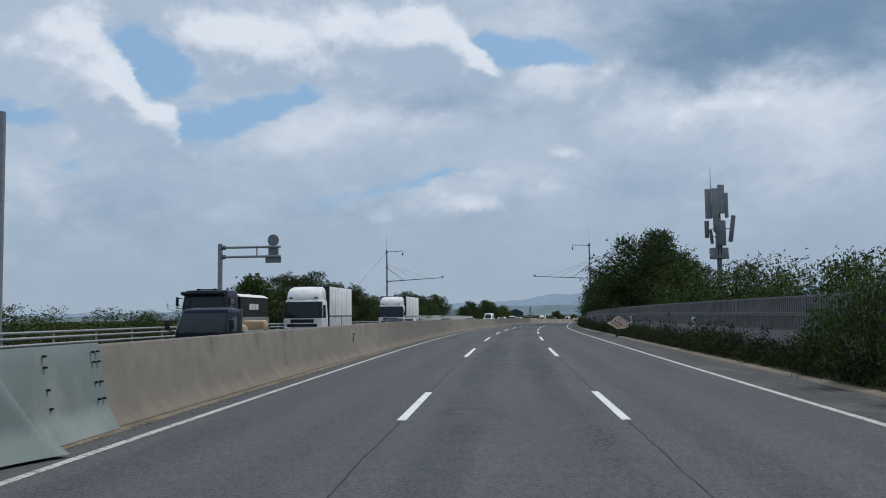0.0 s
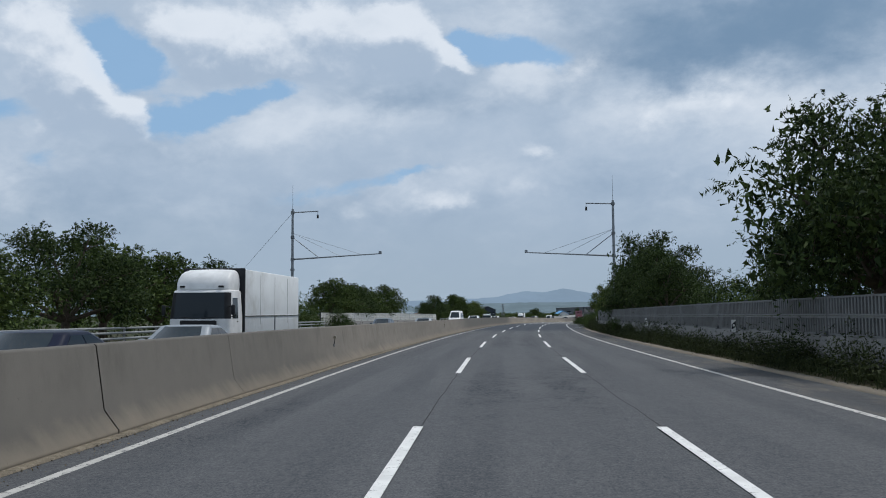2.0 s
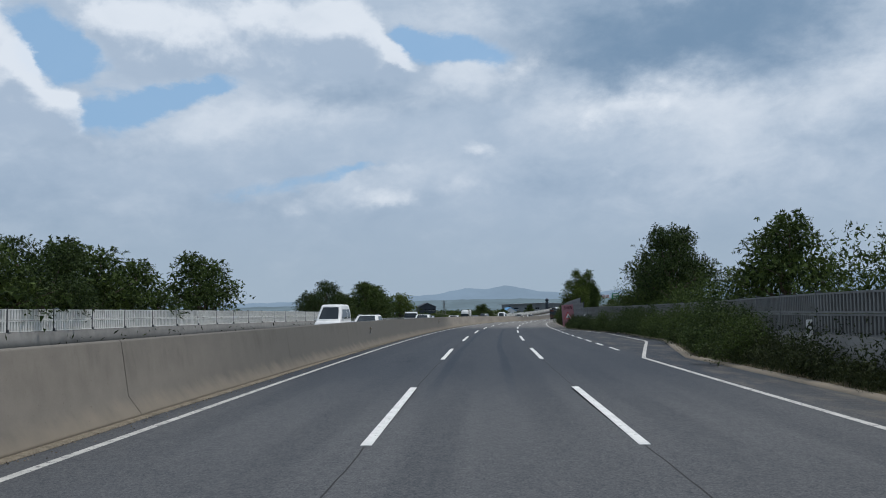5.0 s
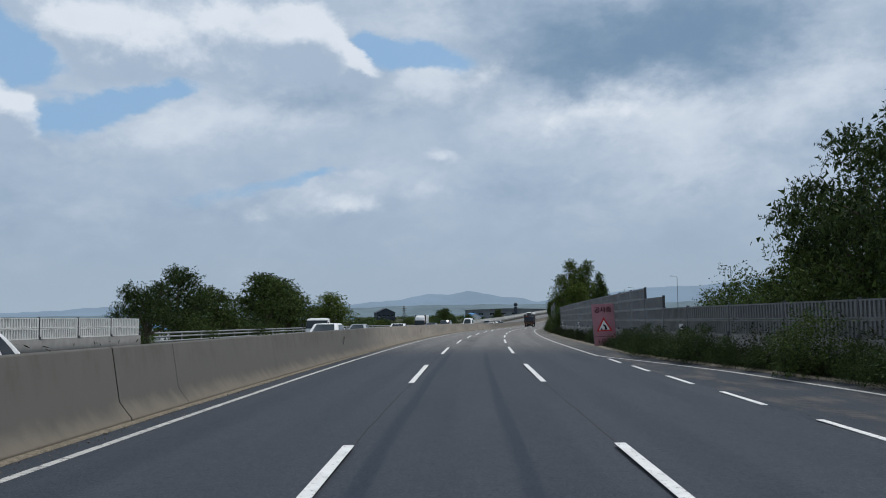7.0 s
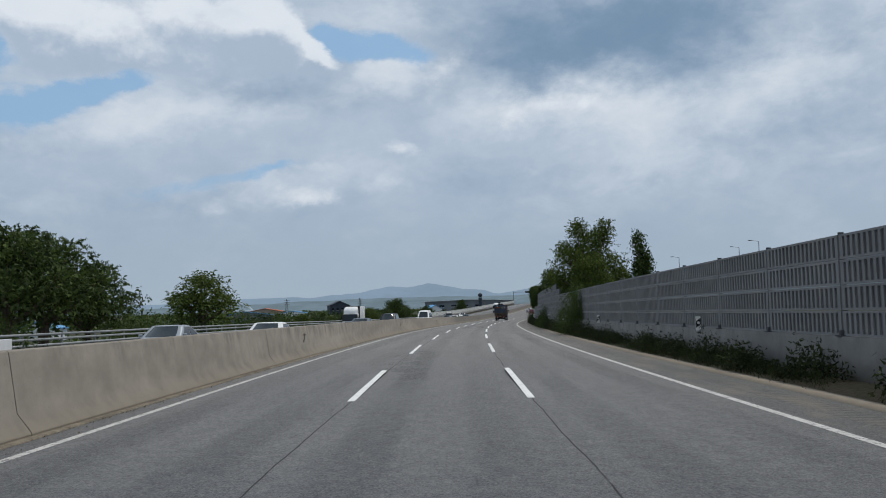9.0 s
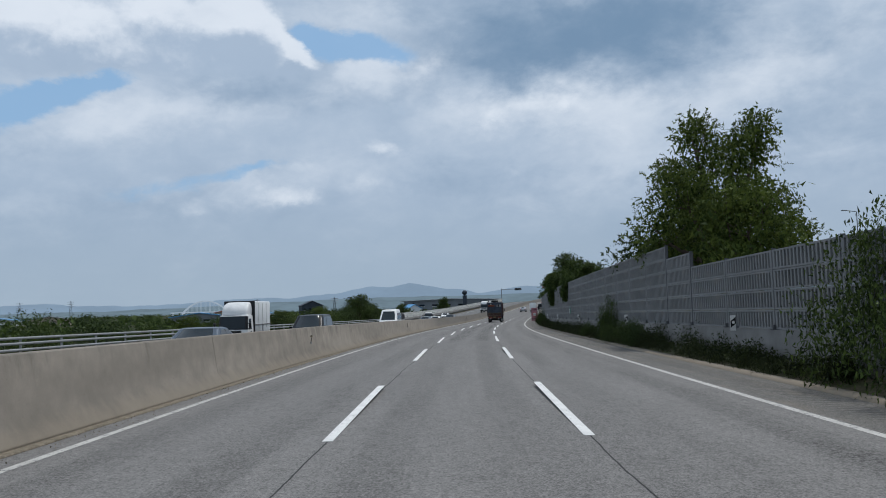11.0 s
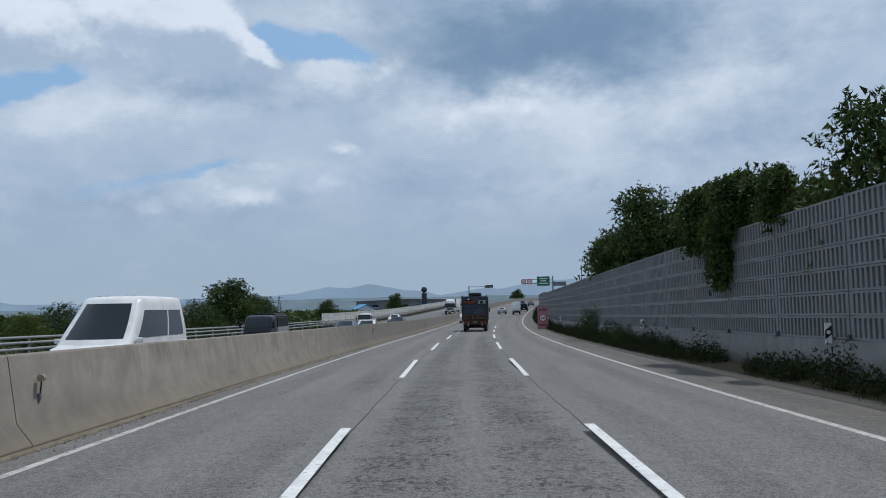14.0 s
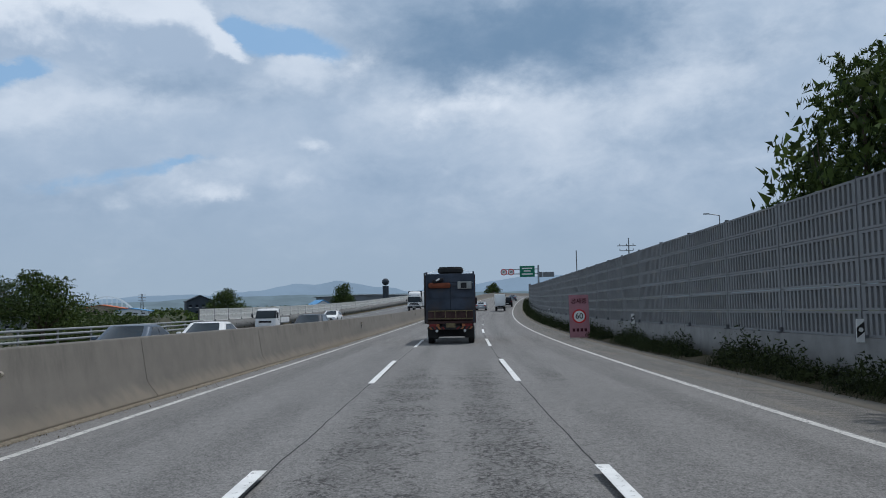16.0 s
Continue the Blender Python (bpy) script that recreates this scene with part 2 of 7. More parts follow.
def asphalt(name, base, tracks=(), seams=(), worn=0.5, dust=0.0, ravelled=(), grooved=None):
    m, b = material(name, 0.88, 0.0, spec=0.3)
    u, lat, _ = parts_of(coords("UV"))
    flat = vec(u, lat)
    grit = noise_at(flat, 38, 4, 0.75)
    mid = noise_at(flat, 3.2, 5, 0.6)
    long = noise_at(vec(u * 0.05, lat * 1.6), 1.0, 5, 0.6)
    patch = noise_at(vec(u * 0.12, lat * 0.3, 5.0), 1.0, 3)
    v = (grit - 0.5) * 2.7 + (noise_at(flat, 13, 3, 0.7) - 0.5) * 1.3 + (mid - 0.5) * 0.5 + (long - 0.5) * 0.22 + (patch - 0.5) * 0.4 + 1.0
    for t in tracks:
        v = v - line_at(lat + (long - 0.5) * 0.5, t, 0.22, 0.3) * ramp(patch, 0.35, 0.65) * 0.2
    # crazed cracks in worn stretches
    vor = X.tree.nodes.new("ShaderNodeTexVoronoi")
    vor.feature = "DISTANCE_TO_EDGE"
    wob = noise_at(flat, 2.0, 4)
    link(vec(u * 0.6 + wob * 1.4, lat + wob * 1.2), vor.inputs["Vector"])
    vor.inputs["Scale"].default_value = 4.5
    zone = ramp(noise_at(vec(u * 0.035, lat * 0.25, 9.0), 1.0, 2), 0.62, 0.72)
    for s0, s1 in ravelled:
        edge = u + (wob - 0.5) * 12
        track = line_at(lat + (wob - 0.5) * 0.9, -0.75, 0.35, 0.5) + line_at(lat + (wob - 0.5) * 0.9, 0.85, 0.35, 0.5)
        zone = zone + ramp(edge, s0, s0 + 6) * ramp(edge, s1, s1 - 6) * track
    zone = X.op("MINIMUM", zone, 1.0) * worn
    crack = ramp(X(vor.outputs["Distance"]), 0.045, 0.0) * zone * ramp(mid, 0.42, 0.58)
    pits = ramp(noise_at(vec(u * 0.8, lat), 11, 5, 0.75), 0.51, 0.57) * zone * ramp(noise_at(vec(u * 0.9, lat, 4.0), 1.6, 3), 0.42, 0.6)
    v = v - crack * 0.5 - pits * 1.0
    col = mixed(ramp(v, 0.2, 1.8), tuple(c * 0.25 for c in base), tuple(min(1, c * 1.75) for c in base))
    # paler, older pavement begins past the lay-by; the newest has cloud shade painted in
    newest_shaded = ramp(u + (mid - 0.5) * 8, 232, 208)
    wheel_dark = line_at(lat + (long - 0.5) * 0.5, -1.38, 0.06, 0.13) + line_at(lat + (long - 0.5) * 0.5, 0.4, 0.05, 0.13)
    tone = ramp(u, 268, 214) * 0.33 + newest_shaded * 0.2 + newest_shaded * ramp(u, 134, 150) * (wheel_dark * 0.11 + 0.26)
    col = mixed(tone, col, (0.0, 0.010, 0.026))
    for where in seams:
        wav = lat + (noise_at(vec(u * 0.35, 0.0, where), 1.0, 4) - 0.5) * 0.14
        col = mixed(line_at(wav, where, 0.005, 0.013) * ramp(noise_at(vec(u * 0.6, 3.0, where), 1.0, 3), 0.3, 0.45, 0.35, 0.95), col, (0.012, 0.012, 0.013))
    groove = None
    if grooved:
        # rumble grooves milled across the hard shoulder
        wave = X.op("SINE", u * 21.0 + wob * 1.5)
        groove = ramp(wave, 0.2, 0.8) * ramp(lat, grooved[0], grooved[0] + 0.06) * ramp(lat, grooved[1], grooved[1] - 0.06) * ramp(mid, 0.3, 0.5, 0.35, 1.0)
        col = mixed(groove * 0.45, col, tuple(c * 0.3 for c in base))
    if dust:
        col = mixed(ramp(noise_at(vec(u * 0.3, lat), 1.2, 5, 0.65), 0.45, 0.7, 0, dust), col, (0.22, 0.185, 0.14))
    link(col, b.inputs["Base Color"])
    bump(b, grit * 0.6 + mid * 0.2 - crack - pits * 0.6 - (groove if grooved else 0.0), 0.55, 0.012)
    return m


def concrete(name, base, streaks=0.5, low=(0.38, 0.33, 0.25), soil=0.3, dimming=0.0):
    """Cast concrete with rain streaks down its face and splashed soil at its foot; UV: along, up."""
    m, b = material(name, 0.9, 0.0, spec=0.25)
    u, up, _ = parts_of(coords("UV"))
    flat = vec(u, up)
    fine, mid = noise_at(flat, 40, 3, 0.7), noise_at(flat, 1.6, 5, 0.6)
    big = noise_at(vec(u * 0.09, up * 0.5, 2.0), 1.0, 4)
    v = ramp((fine - 0.5) * 0.35 + (mid - 0.5) * 0.8 + (big - 0.5) * 1.1 + 0.5, 0.0, 1.0)
    col = mixed(v, tuple(c * 0.62 for c in base), tuple(min(1, c * 1.22) for c in base))
    # cloud shade painted in along some runs, greyer and darker than the rest
    cloud_dim = (ramp(u, 232, 214) * (ramp(u, 132, 150) * 0.55 + ramp(u, 38, 48) * ramp(u, 84, 70) * 0.4 + 0.46) + ramp(u, 362, 380) * 0.68) * dimming
    col = mixed(cloud_dim, col, tuple(c * k for c, k in zip(base, (0.38, 0.41, 0.45))))
    run = noise_at(vec(u * 1.5, up * 0.45), 1.0, 7, 0.72) * 0.62 + big * 0.38
    reach = noise_at(vec(u * 1.7, 4.0), 1.0, 4, 0.65)
    stain = ramp(run, 0.46, 0.64) * ramp(up + reach * 1.1, 1.05, 1.75) * streaks
    col = mixed(stain, col, (0.07, 0.065, 0.055))
    foot = ramp(up - (mid - 0.5) * 0.4 - (reach - 0.5) * 0.3, 0.42, 0.05, 0, soil)
    col = mixed(foot, col, low)
    pock = ramp(noise_at(flat, 16, 2, 0.5), 0.7, 0.76)
    col = mixed(pock * 0.5, col, tuple(c * 0.35 for c in base))
    link(col, b.inputs["Base Color"])
    bump(b, fine * 0.35 + mid * 0.3 - pock * 0.5, 0.4, 0.015)
    return m


def leafy(name, dark, light, thin=0.35):
    """Leaves: each one its own green, light coming through them."""
    m, b = material(name, 0.7, 0.0, spec=0.12)
    geo = X.tree.nodes.new("ShaderNodeNewGeometry")
    r = X(geo.outputs["Random Per Island"])
    n = noise_at(coords(), 0.9, 3)
    f = ramp(r * 0.55 + n * 0.6, 0.25, 0.9)
    c = mixed(f, dark, light)
    link(c, b.inputs["Base Color"])
    tr = X.tree.nodes.new("ShaderNodeBsdfTranslucent")
    link(mixed(0.5, c, tuple(min(1, v * 1.6) for v in light)), tr.inputs["Color"])
    mix = X.tree.nodes.new("ShaderNodeMixShader")
    mix.inputs[0].default_value = thin
    link(b.outputs[0], mix.inputs[1])
    link(tr.outputs[0], mix.inputs[2])
    link(mix.outputs[0], X.tree.nodes["Material Output"].inputs["Surface"])
    return m


def glow(name, color, strength):
    m, b = material(name, 0.4, 0.0, color)
    b.inputs["Emission Color"].default_value = (*color, 1)
    b.inputs["Emission Strength"].default_value = strength
    return m


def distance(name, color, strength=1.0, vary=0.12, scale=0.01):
    """Far land; the haze of kilometres of air is painted in as a glow."""
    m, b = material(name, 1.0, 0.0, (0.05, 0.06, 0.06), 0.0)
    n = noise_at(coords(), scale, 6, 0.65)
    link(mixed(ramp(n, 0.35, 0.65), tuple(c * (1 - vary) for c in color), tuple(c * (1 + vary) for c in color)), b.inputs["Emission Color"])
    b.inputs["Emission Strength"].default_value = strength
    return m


TRACKS = (-4.5, -2.7, -0.9, 0.9, 2.7, 4.5)
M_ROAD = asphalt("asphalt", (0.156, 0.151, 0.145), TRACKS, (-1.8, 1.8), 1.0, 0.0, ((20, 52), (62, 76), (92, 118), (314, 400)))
M_ROAD_FAR = asphalt("asphalt_opposite", (0.125, 0.125, 0.125), (), (-10.8, -14.4), 0.4)
M_SHOULDER = asphalt("shoulder_asphalt", (0.118, 0.113, 0.105), (), (), 0.3, 0.3, (), (6.1, 6.75))
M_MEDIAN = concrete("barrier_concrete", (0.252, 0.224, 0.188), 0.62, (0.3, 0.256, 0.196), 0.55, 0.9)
M_FOOT = concrete("footing_concrete", (0.19, 0.188, 0.18), 0.6, (0.2, 0.17, 0.12), 0.4)
M_KERB = concrete("kerb_concrete", (0.2, 0.18, 0.15), 0.1, (0.26, 0.21, 0.15), 0.6)


def paint_white(name, tone, bare):
    m, b = material(name, 0.7)
    v = coords()
    f, g = noise_at(v, 9, 5, 0.7), noise_at(v, 70, 2)
    worn = ramp(f * 0.75 + g * 0.25, bare, bare + 0.08)
    col = mixed(ramp(noise_at(v, 2.0, 4), 0.3, 0.7), tuple(c * 0.8 for c in tone), tone)
    link(mixed(worn, col, (0.13, 0.13, 0.13)), b.inputs["Base Color"])
    bump(b, g, 0.3, 0.004)
    return m


def earth(name, soil, grass, amount):
    m, b = material(name, 0.95, 0.0, spec=0.1)
    v = coords()
    n, f, g = noise_at(v, 0.05, 5), noise_at(v, 1.3, 5, 0.7), noise_at(v, 9, 3, 0.7)
    col = mixed(ramp(n * 0.5 + f * 0.5, amount + 0.1, amount - 0.1), soil, grass)
    col = mixed(ramp(g, 0.3, 0.7, 0, 0.5), col, tuple(c * 0.45 for c in grass))
    link(col, b.inputs["Base Color"])
    bump(b, f * 0.5 + g * 0.5, 0.8, 0.15)
    return m


M_PAINT = paint_white("road_paint", (0.72, 0.72, 0.7), 0.56)
M_PAINT_EDGE = paint_white("dirty_edge_paint", (0.5, 0.49, 0.46), 0.52)
M_GROUND = earth("field_ground", (0.075, 0.065, 0.045), (0.04, 0.058, 0.026), 0.5)
M_VERGE = earth("verge_soil", (0.115, 0.09, 0.062), (0.07, 0.085, 0.035), 0.45)
M_DIRT = earth("gutter_dirt", (0.24, 0.205, 0.155), (0.12, 0.107, 0.085), 0.42)
M_GRIT = plain("dry_leaf_litter", (0.17, 0.14, 0.1), 0.95, 0.0, 0.35, 3)
M_PANEL = plain("noise_panel_metal", (0.2, 0.205, 0.208), 0.75, 0.0, 0.1, 1.4, 0.0, (0.24, 0.23, 0.21), 0.12)
# darker copy of the panel metal, with the shade of overhanging trees painted in
M_PANEL_SHADED = plain("shaded_panel_metal", (0.165, 0.168, 0.165), 0.6, 0.1, 0.14, 1.4, 0.0, (0.11, 0.105, 0.095), 0.14)


def slotted(name, bar, gap):
    """Fine level louvres behind the ribs of a panel."""
    m, b = material(name, 0.75, 0.0, spec=0.25)
    v = coords()
    x, y, z = parts_of(v)
    wave = X.op("SINE", z * 178.0 + noise_at(v, 1.1, 3) * 2.0)
    cell = X.op("SINE", y * 190.0)
    dirt = noise_at(v, 2.2, 5, 0.65)
    c = mixed(ramp(wave + cell * 0.3, -0.5, 0.5), gap, bar)
    link(mixed(ramp(dirt, 0.4, 0.75, 0, 0.5), c, gap), b.inputs["Base Color"])
    return m


M_SLOT = slotted("noise_panel_slots", (0.2, 0.205, 0.207), (0.095, 0.098, 0.102))
M_PANEL_W = plain("pale_noise_panel", (0.72, 0.71, 0.67), 0.55, 0.1, 0.1, 1.2, 0.0, (0.38, 0.36, 0.31), 0.1)
M_POST = plain("galvanised_steel", (0.17, 0.18, 0.19), 0.5, 0.5, 0.15, 4)
# shadow gap beside each post is painted into its dark colour
M_WALLPOST = plain("dark_wall_post", (0.075, 0.078, 0.083), 0.7, 0.0, 0.15, 4)
M_POLE = plain("painted_pole", (0.24, 0.26, 0.28), 0.45, 0.35, 0.1, 3)
M_RAIL = plain("guardrail_steel", (0.34, 0.35, 0.35), 0.5, 0.4, 0.12, 2, 0.0, (0.3, 0.28, 0.25))
M_PLATE = plain("pale_green_plate", (0.2, 0.235, 0.22), 0.45, 0.25, 0.08, 1.2, 0.0, (0.3, 0.32, 0.29))
M_BLACK = plain("black_rubber", (0.02, 0.02, 0.02), 0.75, 0.0, 0.2, 6)
M_DARK = plain("dark_plastic", (0.016, 0.017, 0.019), 0.55, 0.0, 0.2, 5)
M_WHITE = plain("white_plate", (0.74, 0.74, 0.72), 0.5, 0.0, 0.06, 3)
M_AMBER = plain("amber_reflector", (0.3, 0.26, 0.2), 0.3, 0.0, 0.1, 5)
M_BARK = plain("bark", (0.10, 0.078, 0.06), 0.95, 0.0, 0.35, 6, 0.6)
M_LEAF = [leafy("locust_leaves", (0.008, 0.019, 0.007), (0.06, 0.088, 0.024), 0.08), leafy("broad_leaves", (0.008, 0.019, 0.007), (0.084, 0.12, 0.03), 0.14),
          leafy("sunlit_leaves", (0.02, 0.04, 0.01), (0.115, 0.15, 0.032), 0.22), leafy("weed_leaves", (0.009, 0.015, 0.007), (0.05, 0.063, 0.022), 0.12)]
# ---- building helpers ----
def raw(name, verts, faces, mat, parent=None, uvs=None, smooth=False):
    """One mesh object from arrays; faces all of one size. uvs: one pair a corner."""
    me = bpy.data.meshes.new(name)
    verts, faces = np.asarray(verts, np.float32), np.asarray(faces, np.int32)
    k = faces.shape[1]
    me.vertices.add(len(verts))
    me.vertices.foreach_set("co", verts.ravel())
    me.loops.add(faces.size)
    me.loops.foreach_set("vertex_index", faces.ravel())
    me.polygons.add(len(faces))
    me.polygons.foreach_set("loop_start", np.arange(0, faces.size, k, dtype=np.int32))
    me.polygons.foreach_set("loop_total", np.full(len(faces), k, np.int32))
    if smooth:
        me.polygons.foreach_set("use_smooth", np.ones(len(faces), bool))
    if uvs is not None:
        me.uv_layers.new(name="along").data.foreach_set("uv", np.asarray(uvs, np.float32).ravel())
    me.update()
    me.validate()
    me.materials.append(mat)
    ob = new(name, me)
    if parent:
        ob.parent = parent
    return ob


def of(v, s):
    return v(s) if callable(v) else v + 0 * s


def sweep(name, rails, mat, s0, s1, step=4.0, parent=None, v=None, closed=False, smooth=False):
    """A band that follows the road: rails of (lat, up), left to right; UV is (s, v of the rail)."""
    n = max(2, int(round((s1 - s0) / step)) + 1)
    s = np.linspace(s0, s1, n)
    pts = np.stack([spot(s, of(l, s), of(u, s)) for l, u in rails], 1)
    lat = np.stack([of(l, s) for l, u in rails], 1) if v is None else np.tile(np.asarray(v, float), (n, 1))
    k = len(rails)
    i, j = np.meshgrid(np.arange(n - 1), np.arange(k if closed else k - 1), indexing="ij")
    j2 = (j + 1) % k
    faces = np.stack([i * k + j, i * k + j2, (i + 1) * k + j2, (i + 1) * k + j], -1).reshape(-1, 4)
    flat = np.stack([np.repeat(s, k), lat.ravel()], -1)
    verts = pts.reshape(-1, 3)
    ob_faces = faces.tolist()
    if closed and k == 4:
        ob_faces += [[3, 2, 1, 0], [(n - 1) * k + q for q in range(4)]]
    faces = np.array(ob_faces)
    return raw(name, verts, faces, mat, parent, flat[faces.ravel()], smooth)


def part(name, bm, mat, parent=None, label="", smooth=False, m=None):
    """A bmesh as one object under a thing or a part."""
    me = bpy.data.meshes.new(name)
    bm.normal_update()
    bm.to_mesh(me)
    bm.free()
    if smooth:
        me.shade_smooth()
        me.set_sharp_from_angle(angle=radians(38))
    me.materials.append(mat)
    ob = new(name, me)
    if parent:
        ob.parent = parent
    if m is not None:
        ob.matrix_basis = m
    if label:
        ob["label"] = label
    return ob


def thing(name, m, label, category, group="", kind=""):
    ob = new(name)
    ob.empty_display_size = 0.3
    ob.matrix_basis = m
    return tagged(ob, label, category, group, kind)


def box(bm, x, y, z, sx, sy, sz, bevel=0.0, turn=None):
    """A box of that size round (x, y, z)."""
    made = bmesh.ops.create_cube(bm, size=1.0)["verts"]
    bmesh.ops.scale(bm, vec=(sx, sy, sz), verts=made)
    if bevel:
        edges = list({e for q in made for e in q.link_edges})
        got = bmesh.ops.bevel(bm, geom=edges, offset=bevel, segments=2, affect="EDGES", profile=0.5)
        made = list({q for f in got["faces"] for q in f.verts} | {q for q in made if q.is_valid})
    if turn is not None:
        bmesh.ops.transform(bm, matrix=turn, verts=made)
    bmesh.ops.translate(bm, vec=(x, y, z), verts=made)
    return made


def boxed(*args, **kw):
    bm = bmesh.new()
    box(bm, *args, **kw)
    return bm


def tube(bm, a, b, r0, r1=None, n=10):
    """A round bar from a to b."""
    a, b = Vector(a), Vector(b)
    r1 = r0 if r1 is None else r1
    d = b - a
    m = Matrix.Translation((a + b) / 2) @ d.to_track_quat("Z", "Y").to_matrix().to_4x4()
    return bmesh.ops.create_cone(bm, cap_ends=True, cap_tris=False, segments=n, radius1=r0, radius2=r1, depth=d.length, matrix=m)["verts"]


def tubed(*args, **kw):
    bm = bmesh.new()
    tube(bm, *args, **kw)
    return bm


def prism(outline, depth, axis="x"):
    """A flat outline (two numbers a point) given depth, centred across it."""
    bm = bmesh.new()
    order = {"x": lambda p, d: (d, p[0], p[1]), "y": lambda p, d: (p[0], d, p[1]), "z": lambda p, d: (p[0], p[1], d)}[axis]
    a = [bm.verts.new(order(p, -depth / 2)) for p in outline]
    b = [bm.verts.new(order(p, depth / 2)) for p in outline]
    bm.faces.new(a[::-1])
    bm.faces.new(b)
    for i in range(len(a)):
        bm.faces.new((a[i], a[(i + 1) % len(a)], b[(i + 1) % len(a)], b[i]))
    bmesh.ops.recalc_face_normals(bm, faces=bm.faces)
    return bm


# ---- the ground, out to the horizon ----
def ground_sheet():
    s = np.concatenate([[-4000, -2500, -1500, -900, -600, -400], np.arange(-300, 1390, 10.0), [1500, 1700, 2100, 2800, 3600, 4400]])
    lat = np.array([-4200, -2800, -1700, -1000, -600, -350, -200, -120, -80, -60, -45, -34, -28, -24.5, -21.2, -14, -6.5, 0, 6, 9.5, 13, 17, 24, 34, 50, 80, 140, 260, 500, 900, 1600, 2800, 4200])
    up = np.interp(lat, [-60, -45, -34, -28, -24.5, -21.2, 9.5, 13, 17, 24, 40], [-5.2, -5, -3.4, -1.8, -0.8, -0.35, -0.35, -0.5, -1.4, -3, -5])
    core = np.clip(lat, -60, 60)
    rows = []
    side = Vector((math.cos(radians(-12)), math.sin(radians(-12)), 0))
    for v in s:
        near = float(np.clip(v, -299, 1389))
        p = spot(near, core, up)
        a = math.radians(-4 if v < 0 else -24)
        p[:, 0] += -math.sin(a) * (v - near) + side.x * (lat - core)
        p[:, 1] += math.cos(a) * (v - near) + side.y * (lat - core)
        far = np.clip((np.abs(lat) - 60) / 300, 0, 1) + np.clip(abs(v - near) / 300, 0, 1)
        p[:, 2] = p[:, 2] * (1 - np.clip(far, 0, 1)) - 6.0 * np.clip(far, 0, 1)
        rows.append(p)
    pts = np.array(rows)
    n, k = pts.shape[:2]
    rough = np.array([noise.noise(Vector(q) * 0.03) for q in pts.reshape(-1, 3)]).reshape(n, k)
    pts[:, :, 2] += rough * np.where((lat < -26) | (lat > 18), 0.7, 0.0)
    i, j = np.meshgrid(np.arange(n - 1), np.arange(k - 1), indexing="ij")
    f = np.stack([i * k + j, i * k + j + 1, (i + 1) * k + j + 1, (i + 1) * k + j], -1).reshape(-1, 4)
    tagged(raw("ground", pts.reshape(-1, 3), f, M_GROUND, smooth=True), "flat green farmland and grassy slopes beside the motorway", "ground", kind="structure")


ground_sheet()

END, START = 900, -40


def edge_line(s):
    """The solid line on the right; it swings out round a lay-by."""
    return np.interp(s, [154, 171, 189, 197.7, 204, 209.5], [5.46, 8.55, 8.6, 7.75, 6.6, 5.46])


def wall_line(s):
    return np.interp(s, [146, 166, 186, 206], [8.4, 11.0, 11.0, 8.45])


def kerb_line(s):
    return np.minimum(edge_line(s) + np.interp(s, [150, 168, 192, 205], [1.6, 1.0, 1.0, 1.6]), wall_line(s) - 1.0)


road = tagged(sweep("road", [(-6.02, 0), (-1.8, 0), (1.8, 0), (5.6, 0)], M_ROAD, START, END), "worn grey asphalt carriageway of three lanes with a cracked surface", "road", kind="structure")
shoulder = tagged(sweep("shoulder", [(5.6, 0), (lambda s: edge_line(s) + 0.3, 0), (kerb_line, 0)], M_SHOULDER, START, END, 2), "dusty asphalt hard shoulder beside the carriageway", "road shoulder", kind="structure")
far_road = tagged(sweep("road_opposite", [(-20.9, 0), (-14, 0), (-6.9, 0)], M_ROAD_FAR, START, END), "grey asphalt carriageway for the oncoming traffic", "road", kind="structure")

# painted lines, four millimetres proud
sweep("edge_line", [(-5.44, 0.004), (-5.30, 0.004)], M_PAINT_EDGE, START, END, parent=road)
sweep("edge_line", [(lambda s: edge_line(s) - 0.08, 0.004), (lambda s: edge_line(s) + 0.07, 0.004)], M_PAINT_EDGE, START, END, 2, parent=shoulder)
sweep("edge_line", [(-7.75, 0.004), (-7.6, 0.004)], M_PAINT_EDGE, START, END, parent=far_road)
sweep("edge_line", [(-18.55, 0.004), (-18.4, 0.004)], M_PAINT_EDGE, START, END, parent=far_road)


def dashes(lats, phase, length, period, s0, s1, parent, wide=0.15):
    bm = boxed(0, length / 2, 0.002, wide, length, 0.005)
    first = None
    for lat in lats:
        for k in range(int((s0 - phase) / period), int((s1 - phase) / period)):
            m = put(phase + k * period, lat)
            if first is None:
                first = part("lane_dash", bm, M_PAINT, parent, m=m)
            else:
                ob = new("lane_dash", first.data)
                ob.parent, ob.matrix_basis = parent, m


dashes((-1.8, 1.8), 13.9, 8.1, 20.0, -20, 620, road)
dashes((5.46,), 203.4, 2.8, 5.4, 160, 212, shoulder, 0.13)
dashes((-11.2, -14.8), 6.0, 8.1, 20.0, -20, 560, far_road)

sweep("deck_joint", [(-1.6, 0.004), (5.6, 0.004)], M_BLACK, 497.0, 497.5, 0.5, parent=road)

